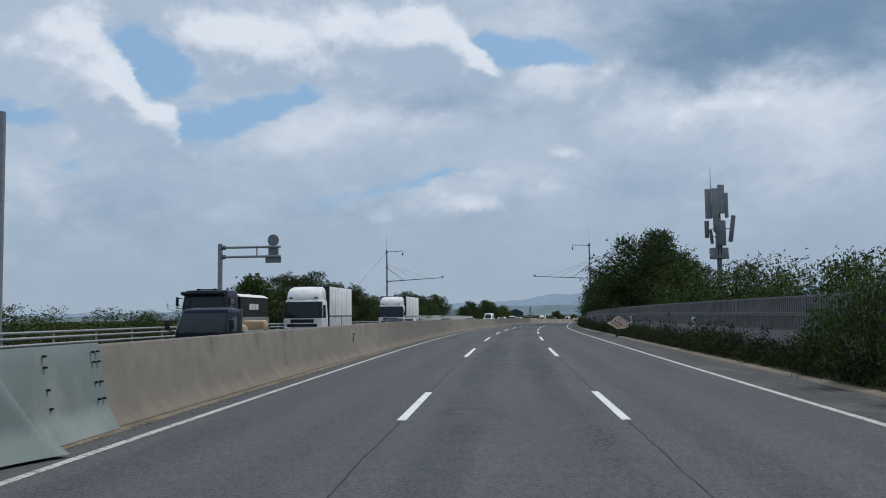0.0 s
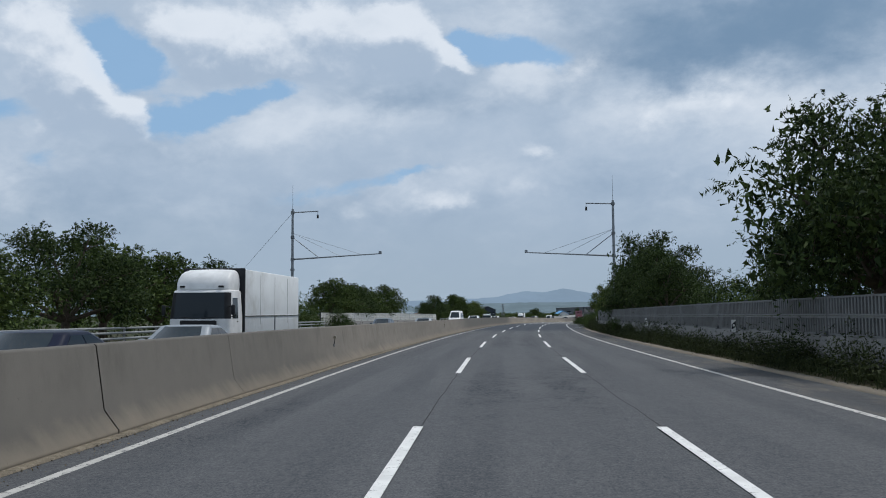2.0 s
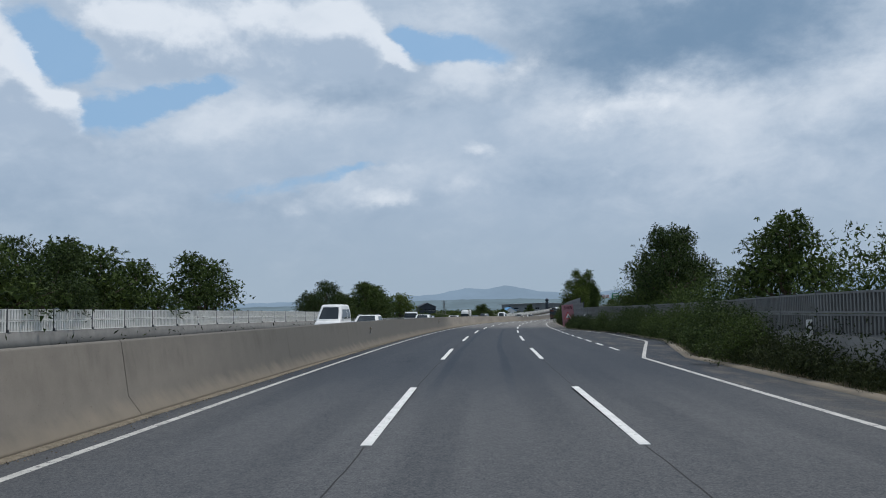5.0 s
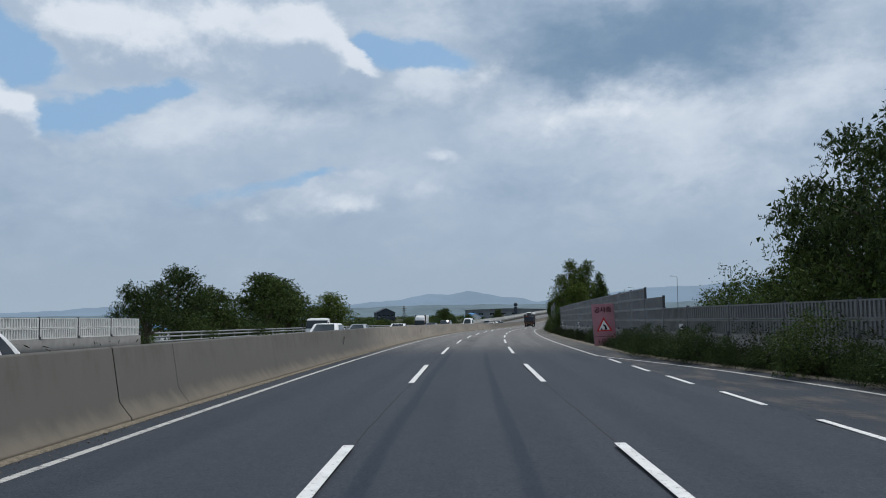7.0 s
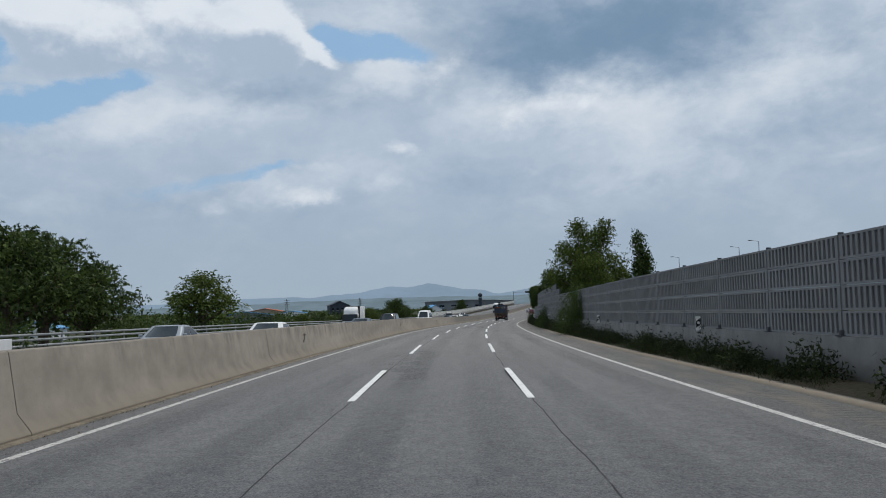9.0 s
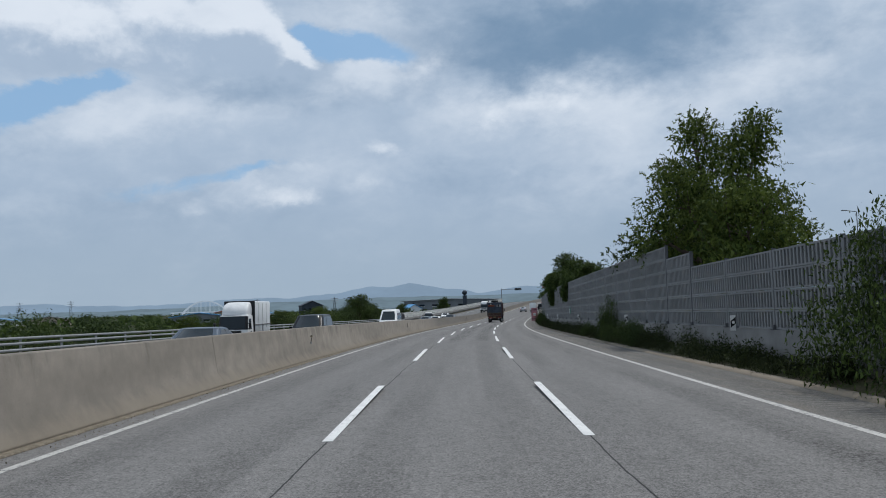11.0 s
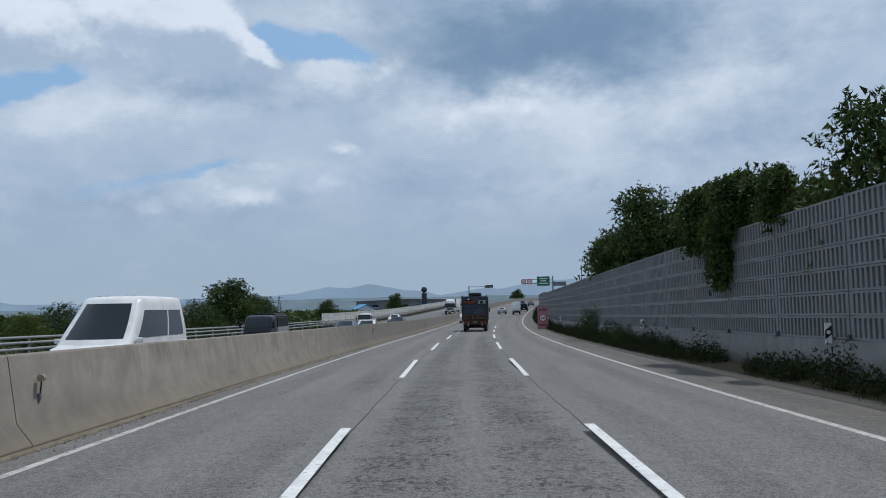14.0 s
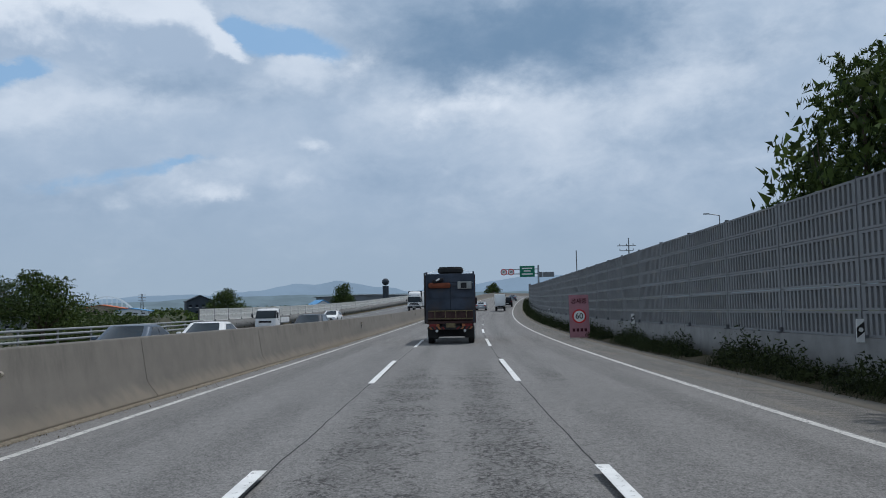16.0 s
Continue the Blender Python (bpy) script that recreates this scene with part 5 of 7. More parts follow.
def cab_over(t, P, w, top, depth, floor, screen=(0.52, 0.9), rake=0.16, grille=M_DARK, mirror=M_DARK, lower=None):
    """A cab over its engine: w half width, floor and top its heights."""
    h = top - floor
    za, zb = floor + h * screen[0], floor + h * screen[1]
    levels = [(floor, w * 0.97, 0.05, depth), (floor + h * 0.12, w, 0.0, depth), (floor + h * 0.32, w, 0.0, depth)]
    for k in range(6):
        u = k / 5
        levels.append((za + (zb - za) * u, w * (1 - 0.05 * u), 0.02 + rake * u ** 1.2, depth - 0.02 * u))
    levels += [(zb + (top - zb) * 0.5, w * 0.94, rake + 0.06, depth - 0.03), (top - 0.04, w * 0.91, rake + 0.13, depth - 0.06), (top, w * 0.84, rake + 0.25, depth - 0.14), (top + 0.02, w * 0.6, rake + 0.45, depth - 0.3)]
    skin = Skin(levels, 0.2 if w > 1 else 0.14, 0.06, 0.07)
    part("cab", skin.body(), P, t, smooth=True)
    part("windscreen", skin.patch(3, 8, lambda g, v: g == "front"), M_WIND, t, "wide dark windscreen", smooth=True)
    for side, tag in ((-1, "left"), (1, "right")):
        # black corner posts beside the screen
        part("corner_post", skin.patch(3, 8, lambda g, v: g == "corner" and v == (0 if side > 0 else 1), 0.006), M_DARK if rake < 0.3 else M_GLASS, t, smooth=True)
        part("side_window", skin.patch(3, 7, lambda g, v: g == tag and 0.12 < v < 0.62), M_GLASS, t, smooth=True)
        part("door_handle", boxed(side * (w + .01), depth * 0.6, za - 0.12, 0.03, 0.16, 0.04, 0.01), M_DARK, t)
        bm = boxed(side * (w + 0.17), 0.0, za + h * 0.17, 0.15, 0.11, h * 0.2, 0.04)
        tube(bm, (side * w * 0.95, 0.15, za + h * 0.24), (side * (w + 0.17), 0.02, za + h * 0.24), 0.018, n=6)
        tube(bm, (side * w, 0.15, za + 0.05), (side * (w + 0.17), 0.02, za + 0.1), 0.018, n=6)
        part("wing_mirror", bm, mirror, t, smooth=True)
        part("headlight", boxed(side * w * 0.74, 0.02, floor + h * 0.1, w * 0.36, 0.1, h * 0.1, 0.03), M_LAMP, t, "clear headlight", smooth=True)
        part("wiper", tubed((side * 0.1, -0.02, za + 0.02), (side * w * 0.62, 0.02, za + 0.08), 0.012, n=5), M_BLACK, t)
    part("grille", boxed(0, 0.01, floor + h * 0.33, w * 1.2, 0.06, h * 0.1, 0.02), grille, t, smooth=True)
    part("bumper", boxed(0, 0.03, floor - 0.02, 2 * w * 0.98, 0.2, h * 0.18, 0.06), mirror if lower is None else lower, t, smooth=True)
    part("number_plate", boxed(0, -0.075, floor - 0.02, 0.5, 0.02, 0.12), M_NUMBER, t)
    return skin


def axles(t, w, places, r=0.48):
    for y in places:
        for side in (-1, 1):
            wheel(t, side * w, y, r, 0.3)


M_WHITEBOX = plain("white_box_panel", (0.72, 0.74, 0.74), 0.5, 0.0, 0.06, 0.8, 0.0, (0.5, 0.5, 0.47))
M_TARP = plain("black_tarpaulin", (0.014, 0.014, 0.017), 0.75, 0.0, 0.25, 2, 0.4)
M_BED = plain("bed_steel", (0.3, 0.31, 0.3), 0.6, 0.3, 0.15, 2)


def box_truck(label, colour, length, w, high, floor, cab_top, tall, category="truck", lorry=True):
    """A cab with a closed white box behind it."""
    t = thing("box_truck", Matrix(), label, category)
    depth = 1.75 if lorry else 1.45
    cab_over(t, PAINTS[colour], w * 0.97, cab_top, depth, 0.75 if lorry else 0.5, (0.42, 0.93))
    y0 = depth + 0.12
    bm = boxed(0, (y0 + length) / 2, (floor + high) / 2, 2 * w, length - y0, high - floor, 0.06)
    box_ = part("cargo_box", bm, M_WHITEBOX, t, "white closed box", smooth=True)
    for side in (-1, 1):
        part("rail", boxed(side * (w + .01), (y0 + length) / 2, floor + (high - floor) * 0.27, 0.03, length - y0, 0.06), M_CHROME, box_)
        for k in (0.25, 0.5, 0.75):
            part("seam", boxed(side * (w + .002), y0 + (length - y0) * k, (floor + high) / 2 + 0.1, 0.012, 0.025, (high - floor) * 0.8), M_BED, box_)
        part("post", boxed(side * (w + .012), y0 + (length - y0) * 0.5, floor + (high - floor) * 0.14, 0.03, 0.12, (high - floor) * 0.26), M_POST, box_)
    part("front_frame", boxed(0, y0 - 0.03, (floor + high) / 2, 2 * w + 0.06, 0.16, high - floor + 0.08, 0.05), M_DARK, box_)
    # wind deflector on the roof
    dh = high - cab_top
    fairing = Skin([(cab_top - 0.02, w * 0.86, 0.25, depth), (cab_top + dh * 0.25, w * 0.87, 0.3, depth + 0.04), (cab_top + dh * 0.5, w * 0.86, 0.42, depth + 0.04), (cab_top + dh * 0.72, w * 0.83, 0.62, depth + 0.04),
                    (cab_top + dh * 0.85, w * 0.78, 0.85, depth + 0.04), (high - dh * 0.06, w * 0.7, 1.1, depth + 0.03), (high - dh * 0.04, w * 0.5, 1.25, depth)], 0.22, 0.05, 0.12)
    part("wind_deflector", fairing.body(), PAINTS[colour], t, "rounded white roof deflector", smooth=True)
    part("lower_grille", boxed(0, -0.005, 0.75 + (cab_top - 0.75) * 0.2 if lorry else 0.72, w * 1.5, 0.06, 0.16 if lorry else 0.1, 0.02), M_DARK, t, smooth=True)
    if lorry:
        part("chrome_strip", boxed(0, -0.03, 0.75 + (cab_top - 0.75) * 0.39, w * 1.1, 0.04, 0.035, 0.01), M_CHROME, t)
        for side in (-1, 1):
            part("marker_lamp", boxed(side * w * 0.62, 0.36, cab_top + dh * 0.12, 0.2, 0.12, 0.07, 0.02), M_DARK, t, smooth=True)
            part("step", boxed(side * w * 0.93, 0.5, 0.62, 0.2, 0.6, 0.3, 0.04), M_DARK, t, smooth=True)
    part("chassis", boxed(0, length / 2 + 0.5, floor - 0.12, w * 0.9, length - 1.2, 0.24), M_CHASSIS, t)
    axles(t, w - 0.03, (1.2, length - 2.2) if not lorry else (1.35, length - 3.2, length - 1.9), 0.36 if not lorry else 0.48)
    return t


def dump_truck(label):
    t = thing("dump_truck", Matrix(), label, "truck")
    M_SCREEN = plain("grey_grille", (0.075, 0.09, 0.12), 0.35, 0.4, 0.15, 6)
    cab_over(t, PAINTS["navy"], 1.24, 3.12, 2.1, 0.72, (0.58, 0.86), 0.12, M_SCREEN)
    part("dash_panel", boxed(0, 0.0, 2.1, 2.1, 0.06, 0.1, 0.02), M_DARK, t)
    part("face_panel", boxed(0, -0.01, 1.9, 2.0, 0.06, 0.24, 0.025), M_SCREEN, t, "slate upper grille panel", smooth=True)
    part("grille_back", boxed(0, 0.0, 1.25, 1.66, 0.05, 1.02, 0.02), M_BLACK, t)
    for i in range(6):
        part("grille_bar", boxed(0, -0.05, 0.83 + i * 0.17, 1.6, 0.08, 0.095, 0.02), M_SCREEN, t, "slate grille bar", smooth=True)
    for side in (-1, 1):
        part("grille_cheek", boxed(side * 0.86, -0.03, 1.25, 0.12, 0.08, 1.05, 0.02), M_SCREEN, t, smooth=True)
        part("roof_horn", boxed(side * 0.45, 0.55, 3.17, 0.14, 0.3, 0.07, 0.02), M_DARK, t, smooth=True)
        part("fuel_tank", boxed(side * 1.0, 3.0 - 0.25, 0.8, 0.45, 0.6, 0.5, 0.08), M_CHROME, t, smooth=True)
    part("visor", boxed(0, -0.05, 2.93, 2.34, 0.3, 0.13, 0.04, Matrix.Rotation(-0.35, 4, "X")), M_DARK, t, "dark sun visor", smooth=True)
    part("roof_hatch", boxed(0, 1.0, 3.16, 0.9, 0.6, 0.06, 0.02), M_DARK, t)
    hopper = prism([(-1.24, 1.35), (-1.2, 2.75), (-1.24, 2.8), (1.24, 2.8), (1.2, 2.75), (1.24, 1.35), (0.9, 1.1), (-0.9, 1.1)], 5.3, "y")
    bmesh.ops.translate(hopper, vec=(0, 5.1, 0), verts=hopper.verts)
    bmesh.ops.bevel(hopper, geom=list(hopper.edges), offset=0.03, segments=1, affect="EDGES")
    h = part("hopper", hopper, M_TARP, t, "black hopper sides")
    cover = prism([(-1.22, 2.8), (-0.9, 2.97), (0, 3.05), (0.9, 2.97), (1.22, 2.8)], 5.2, "y")
    bmesh.ops.translate(cover, vec=(0, 5.1, 0), verts=cover.verts)
    part("cover", cover, plain("pale_cover_sheet", (0.62, 0.62, 0.6), 0.7, 0, 0.08, 1.5), t, "pale sheet over the load")
    for side in (-1, 1):
        part("side_skirt", boxed(side * 1.245, 5.1, 1.5, 0.03, 5.2, 0.34), M_BED, h)
        # maker's lettering stands as plain pale bars
        for k in range(6):
            part("lettering_bar", boxed(side * 1.245, 4.0 + k * 0.3, 2.25, 0.02, 0.2, 0.34), M_WHITE, h)
    part("chassis", boxed(0, 4.4, 0.95, 0.9, 6.6, 0.3), M_CHASSIS, t)
    axles(t, 1.22, (1.4, 3.3, 5.7, 7.05), 0.5)
    return t


def flatbed(label, colour, load=None):
    """A one-tonne cab-over with a low-sided bed."""
    t = thing("small_truck", Matrix(), label, "truck")
    cab_over(t, PAINTS[colour], 0.84, 1.97, 1.55, 0.45, (0.5, 0.9), 0.42)
    bed = part("bed", boxed(0, 3.3, 0.82, 1.68, 3.1, 0.08, 0.02), M_BED, t)
    for side in (-1, 1):
        part("side_board", boxed(side * 0.84, 3.3, 1.05, 0.04, 3.1, 0.38, 0.01), M_BED if load else PAINTS[colour], bed)
    part("tailboard", boxed(0, 4.86, 1.05, 1.68, 0.04, 0.38, 0.01), M_BED, bed)
    part("headboard", boxed(0, 1.72, 1.4, 1.6, 0.06, 1.1, 0.02), M_POST, bed)
    part("chassis", boxed(0, 3.0, 0.6, 0.7, 3.6, 0.2), M_CHASSIS, t)
    axles(t, 0.82, (0.75, 3.6), 0.32)
    if load == "canvas":
        c = prism([(-0.84, 1.0), (-0.84, 1.85), (-0.6, 2.08), (0.6, 2.08), (0.84, 1.85), (0.84, 1.0)], 3.1, "y")
        bmesh.ops.translate(c, vec=(0, 3.3, 0), verts=c.verts)
        bmesh.ops.bevel(c, geom=list(c.edges), offset=0.05, segments=2, affect="EDGES")
        part("canvas_cover", c, M_TARP, t, "dark canvas hood", smooth=True)
    if load == "sacks":
        r = random.Random(3)
        for k in range(7):
            part("sack", boxed(r.uniform(-.5, .5), 2.2 + k * 0.4, 1.2 + r.uniform(0, .35), 0.8, 0.6, 0.4, 0.12), plain("tan_sack", (0.4, 0.3, 0.2), 0.9, 0, 0.2, 3), t, smooth=True)
    return t


def junk_truck():
    """The tall scrap lorry ahead: its tail faces the camera."""
    t = thing("scrap_truck", Matrix(), "tall scrap lorry with blue-grey metal sides and a spare tyre", "truck")
    M_SHEET = plain("blue_grey_sheet", (0.044, 0.055, 0.076), 0.8, 0.0, 0.3, 1.6, 0.2, (0.06, 0.05, 0.045))
    M_RUST = plain("rusty_red_steel", (0.065, 0.036, 0.034), 0.8, 0.1, 0.4, 2.5, 0.3, (0.025, 0.02, 0.02))
    M_WORN = plain("worn_yellow_paint", (0.16, 0.13, 0.07), 0.7, 0.0, 0.4, 6)
    M_STRIPE = plain("dirty_orange_stripe", (0.34, 0.13, 0.05), 0.6, 0.0, 0.3, 8)
    M_DULL = plain("dull_red_lamp", (0.16, 0.02, 0.018), 0.5, 0.0, 0.3, 8)
    M_UNDER = plain("near_black_steel", (0.012, 0.012, 0.013), 0.85, 0.0, 0.3, 4)
    M_CLOTH = plain("orange_cloth", (0.17, 0.05, 0.025), 0.85, 0.0, 0.25, 3, 0.3)
    cab_over(t, PAINTS["navy"], 1.2, 2.9, 1.8, 0.8)
    back = 9.0
    part("chassis", boxed(0, 5.2, 0.9, 0.9, 7.4, 0.3), M_CHASSIS, t)
    bed = part("bed", boxed(0, 5.5, 1.15, 2.45, 7.0, 0.16, 0.02), M_RUST, t)
    for side in (-1, 1):
        part("side_wall", boxed(side * 1.22, 5.5, 2.4, 0.06, 6.95, 2.4, 0.01), M_SHEET, bed)
        for k in range(6):
            part("stake", boxed(side * 1.27, 2.2 + k * 1.32, 2.35, 0.06, 0.09, 2.5), M_RUST, bed)
        gate = part("tail_gate", boxed(side * 0.6, back - 0.02, 2.45, 1.18, 0.06, 1.45, 0.01), M_SHEET, t, "blue-grey sheet-metal tail gate")
        for z in (1.85, 2.45, 3.05):
            part("gate_bar", boxed(side * 0.6, back + 0.03, z, 1.12, 0.04, 0.06), M_SHEET, gate)
        part("corner_post", boxed(side * 1.21, back + 0.01, 2.45, 0.09, 0.12, 2.6), M_SHEET, t)
        part("tail_light", boxed(side * 0.9, back + 0.03, 1.0, 0.42, 0.08, 0.14, 0.02), M_DULL, t, "red tail light")
        part("indicator", boxed(side * 0.66, back + 0.05, 1.0, 0.16, 0.06, 0.13, 0.02), M_STRIPE, t)
        part("reversing_lamp", tubed((side * 0.72, back + 0.0, 0.72), (side * 0.72, back + 0.06, 0.72), 0.07, n=10), M_LAMP, t)
        part("mudguard", boxed(side * 0.95, back - 0.35, 0.62, 0.5, 0.03, 0.55), M_BLACK, t)
        for k in range(4):
            # slanting warning stripes
            bm = prism([(0.28 + k * 0.22, 0.8), (0.38 + k * 0.22, 0.8), (0.48 + k * 0.22, 0.92), (0.38 + k * 0.22, 0.92)], 0.02, "y")
            bmesh.ops.translate(bm, vec=(0, back + 0.09, 0), verts=bm.verts)
            bmesh.ops.scale(bm, vec=(side, 1, 1), verts=bm.verts)
            part("warning_stripe", bm, M_STRIPE if k % 2 else M_DULL, t)
    part("upper_board", boxed(0, back - 0.02, 3.42, 2.34, 0.06, 0.46, 0.01), M_SHEET, t)
    part("lower_board", boxed(0, back, 1.48, 2.36, 0.08, 0.42, 0.01), M_RUST, t, "rusty red lower tail board")
    for k in range(9):
        part("board_rib", boxed(-1.08 + k * 0.27, back + 0.06, 1.52, 0.035 if k % 2 else 0.06, 0.05, 0.42), M_WORN if k % 2 else M_RUST, t)
    part("rail_bar", boxed(0, back + 0.07, 1.34, 2.3, 0.04, 0.04), M_WORN, t, "worn yellow bar")
    part("side_frame", tubed((1.32, back + 0.02, 1.2), (1.32, back + 0.02, 3.72), 0.035, n=8), M_CHASSIS, t)
    for z in (1.6, 2.6, 3.68):
        part("frame_link", tubed((1.2, back, z), (1.32, back + 0.02, z), 0.025, n=6), M_CHASSIS, t)
    part("tail_bar", boxed(0, back + 0.06, 1.74, 2.3, 0.05, 0.05), M_WORN, t, "worn yellow bar")
    part("bumper", boxed(0, back + 0.05, 0.86, 2.4, 0.08, 0.16, 0.02), M_CHASSIS, t)
    part("number_plate", boxed(0, back + 0.1, 1.0, 0.48, 0.02, 0.22), M_WORN, t)
    # near-black sheet across the tail, below the bed
    part("under_shield", boxed(0, back - 0.4, 0.78, 2.3, 0.05, 0.75), M_UNDER, t)
    part("bundle", boxed(0.55, back + 0.06, 3.05, 1.15, 0.25, 0.28, 0.1), M_CLOTH, t, "orange bundle tied to the tail gate", smooth=True)
    part("rag", boxed(0.62, back + 0.09, 3.3, 0.62, 0.2, 0.2, 0.08, Matrix.Rotation(0.25, 4, "Y")), M_TARP, t, smooth=True)
    part("paper", boxed(0.62, back + 0.2, 3.35, 0.2, 0.02, 0.08, 0.0, Matrix.Rotation(0.5, 4, "Y")), M_WHITE, t)
    cab = part("locker", boxed(-0.75, back + 0.05, 3.05, 0.72, 0.2, 0.38, 0.02), M_BED, t, "grey metal locker")
    part("locker_door", boxed(-0.7, back + 0.16, 3.04, 0.3, 0.02, 0.28, 0.01), M_DARK, cab)
    tyre = bmesh.new()
    tube(tyre, (-0.02, back - 0.9, 3.66), (-0.02, back - 0.9, 4.02), 0.68, n=26)
    bmesh.ops.bevel(tyre, geom=[e for e in tyre.edges if max(len(f.verts) for f in e.link_faces) > 4], offset=0.08, segments=3, affect="EDGES")
    part("spare_tyre", tyre, M_BLACK, t, "spare tyre lying on top", smooth=True)
    for side in (-1, 1):
        part("rope", tubed((side * 0.62, back - 0.8, 3.9), (side * 1.2, back - 0.05, 3.66), 0.012, n=5), M_WHITE, t)
    part("load", boxed(0, 5.4, 2.5, 2.3, 6.6, 2.25, 0.2), M_TARP, t, "dark scrap load", smooth=True)
    axles(t, 1.2, (1.3, 6.7, 8.0), 0.5)
    return t


_parked = {}


def drive(key, make, s, lat, ahead=False, length=5.0):
    """Stands a vehicle on the road: its nose towards the camera, or, ahead, its tail at s."""
    m = put(s + length, lat, 0, 180) if ahead else put(s, lat)
    if key in _parked:
        ob = copy_thing(_parked[key], m)
    else:
        ob = _parked[key] = make()
        ob.matrix_basis = m
    ob["group"] = "cars going the same way" if ahead else "oncoming traffic"
    return ob


drive("sacks", lambda: flatbed("dark blue small truck loaded with tan sacks", "navy", "sacks"), 25.6, -9.5)
drive("dump", lambda: dump_truck("dark blue dump truck with black sides and pale cover"), 43.8, -16.2)
drive("box_a", lambda: box_truck("white lorry with a closed white box and roof deflector", "white", 9.0, 1.22, 3.5, 1.0, 2.68, True), 50.0, -12.5)
drive("navy_sedan", lambda: car("sedan", "navy", "dark blue saloon car with shiny paint"), 62.0, -9.2)
drive("silver_sedan", lambda: car("sedan", "silver", "silver saloon car on the oncoming lanes"), 70.0, -9.3)
drive("box_b", lambda: box_truck("long white lorry with a rounded white roof deflector", "white", 11.0, 1.25, 3.6, 0.95, 2.75, True), 81.5, -12.3)
drive("black_sedan", lambda: car("sedan", "slate", "dark slate-grey saloon car"), 124.2, -12.4)
drive("silver_suv", lambda: car("sedan", "silver", "pale silver saloon car behind a darker one"), 130.8, -9.5)
drive("white_suv", lambda: car("suv", "white", "white estate car with roof rails", roof_rack=True), 181.5, -9.1)
drive("white_bus", lambda: car("minibus", "white", "white minibus with a large dark windscreen", "minibus"), 185.0, -12.4)
drive("white_car", lambda: car("suv", "white", "white compact car on the oncoming lanes"), 220.0, -9.3)
drive("bed_white", lambda: flatbed("white small truck with an empty open bed", "white"), 235.0, -12.6)
drive("silver_sedan", None, 252.0, -12.6)
drive("white_sedan", lambda: car("sedan", "white", "white saloon car on the oncoming lanes"), 257.0, -9.3)
drive("slate_sedan", lambda: car("sedan", "slate", "blue-grey saloon car on the oncoming lanes"), 289.5, -9.2)
drive("small_box", lambda: box_truck("small white box truck on the oncoming lanes", "white", 5.3, 0.88, 2.75, 0.85, 2.0, False, lorry=False), 310.5, -13.4)
drive("black_van", lambda: car("van", "black", "black people carrier with tinted windows", "van"), 311.0, -9.4)
drive("white_bus", None, 349.5, -9.2)
drive("canvas", lambda: flatbed("dark small truck with a canvas hood", "grey", "canvas"), 380.0, -12.6)
drive("slate_sedan", None, 399.5, -10.8)
drive("white_sedan", None, 405.0, -9.8)
drive("grey_suv", lambda: car("suv", "grey", "dark grey off-roader on the oncoming lanes"), 425.0, -9.3)
drive("bed_white", None, 440.0, -15.4)
drive("box_b", None, 527.0, -12.4)
drive("white_sedan", None, 470.0, -16.0)
drive("junk", junk_truck, 417.0, -0.1, True, 9.0)
drive("white_car", None, 462.0, -3.4, True, 4.7)
drive("silver_sedan", None, 522.0, -0.1, True, 4.8)
drive("small_box", None, 515.0, 3.4, True, 5.3)
drive("black_van", None, 540.0, 4.2, True, 5.1)
drive("navy_sedan", None, 600.0, 0.5, True, 4.8)
drive("black_sedan", None, 590.0, 3.8, True, 4.8)
# ---- things beside the road ----
def text_mesh(words, size, depth=0.006, bold=0.012):
    """Flat letters in the built-in font, centred, in the xz plane, facing -y."""
    cu = bpy.data.curves.new("words", "FONT")
    cu.body, cu.size, cu.extrude, cu.align_x, cu.align_y = words, size, depth, "CENTER", "CENTER"
    cu.offset = size * bold
    ob = new("words", cu)
    me = bpy.data.meshes.new_from_object(ob.evaluated_get(bpy.context.evaluated_depsgraph_get()))
    bpy.data.objects.remove(ob)
    me.transform(Matrix.Rotation(math.pi / 2, 4, "X"))
    me.materials.clear()
    return me


def lettering(words, size, x, y, z, mat, parent, label="", bold=0.012):
    me = text_mesh(words, size, bold=bold)
    me.materials.append(mat)
    ob = new("lettering", me)
    ob.parent, ob.location = parent, (x, y, z)
    if label:
        ob["label"] = label
    return ob


def disc(x, y, z, r, t=0.02, n=28):
    return tubed((x, y - t / 2, z), (x, y + t / 2, z), r, n=n)


def ring(x, y, z, r0, r1, t=0.02, n=32):
    bm = bmesh.new()
    rows = [[bm.verts.new((x + math.cos(a) * r, y + d, z + math.sin(a) * r)) for a in (2 * math.pi * k / n for k in range(n))] for r, d in ((r0, -t), (r1, -t), (r1, t), (r0, t))]
    for p in range(4):
        for k in range(n):
            bm.faces.new((rows[p][k], rows[p][(k + 1) % n], rows[(p + 1) % 4][(k + 1) % n], rows[(p + 1) % 4][k]))
    bmesh.ops.recalc_face_normals(bm, faces=bm.faces)
    return bm


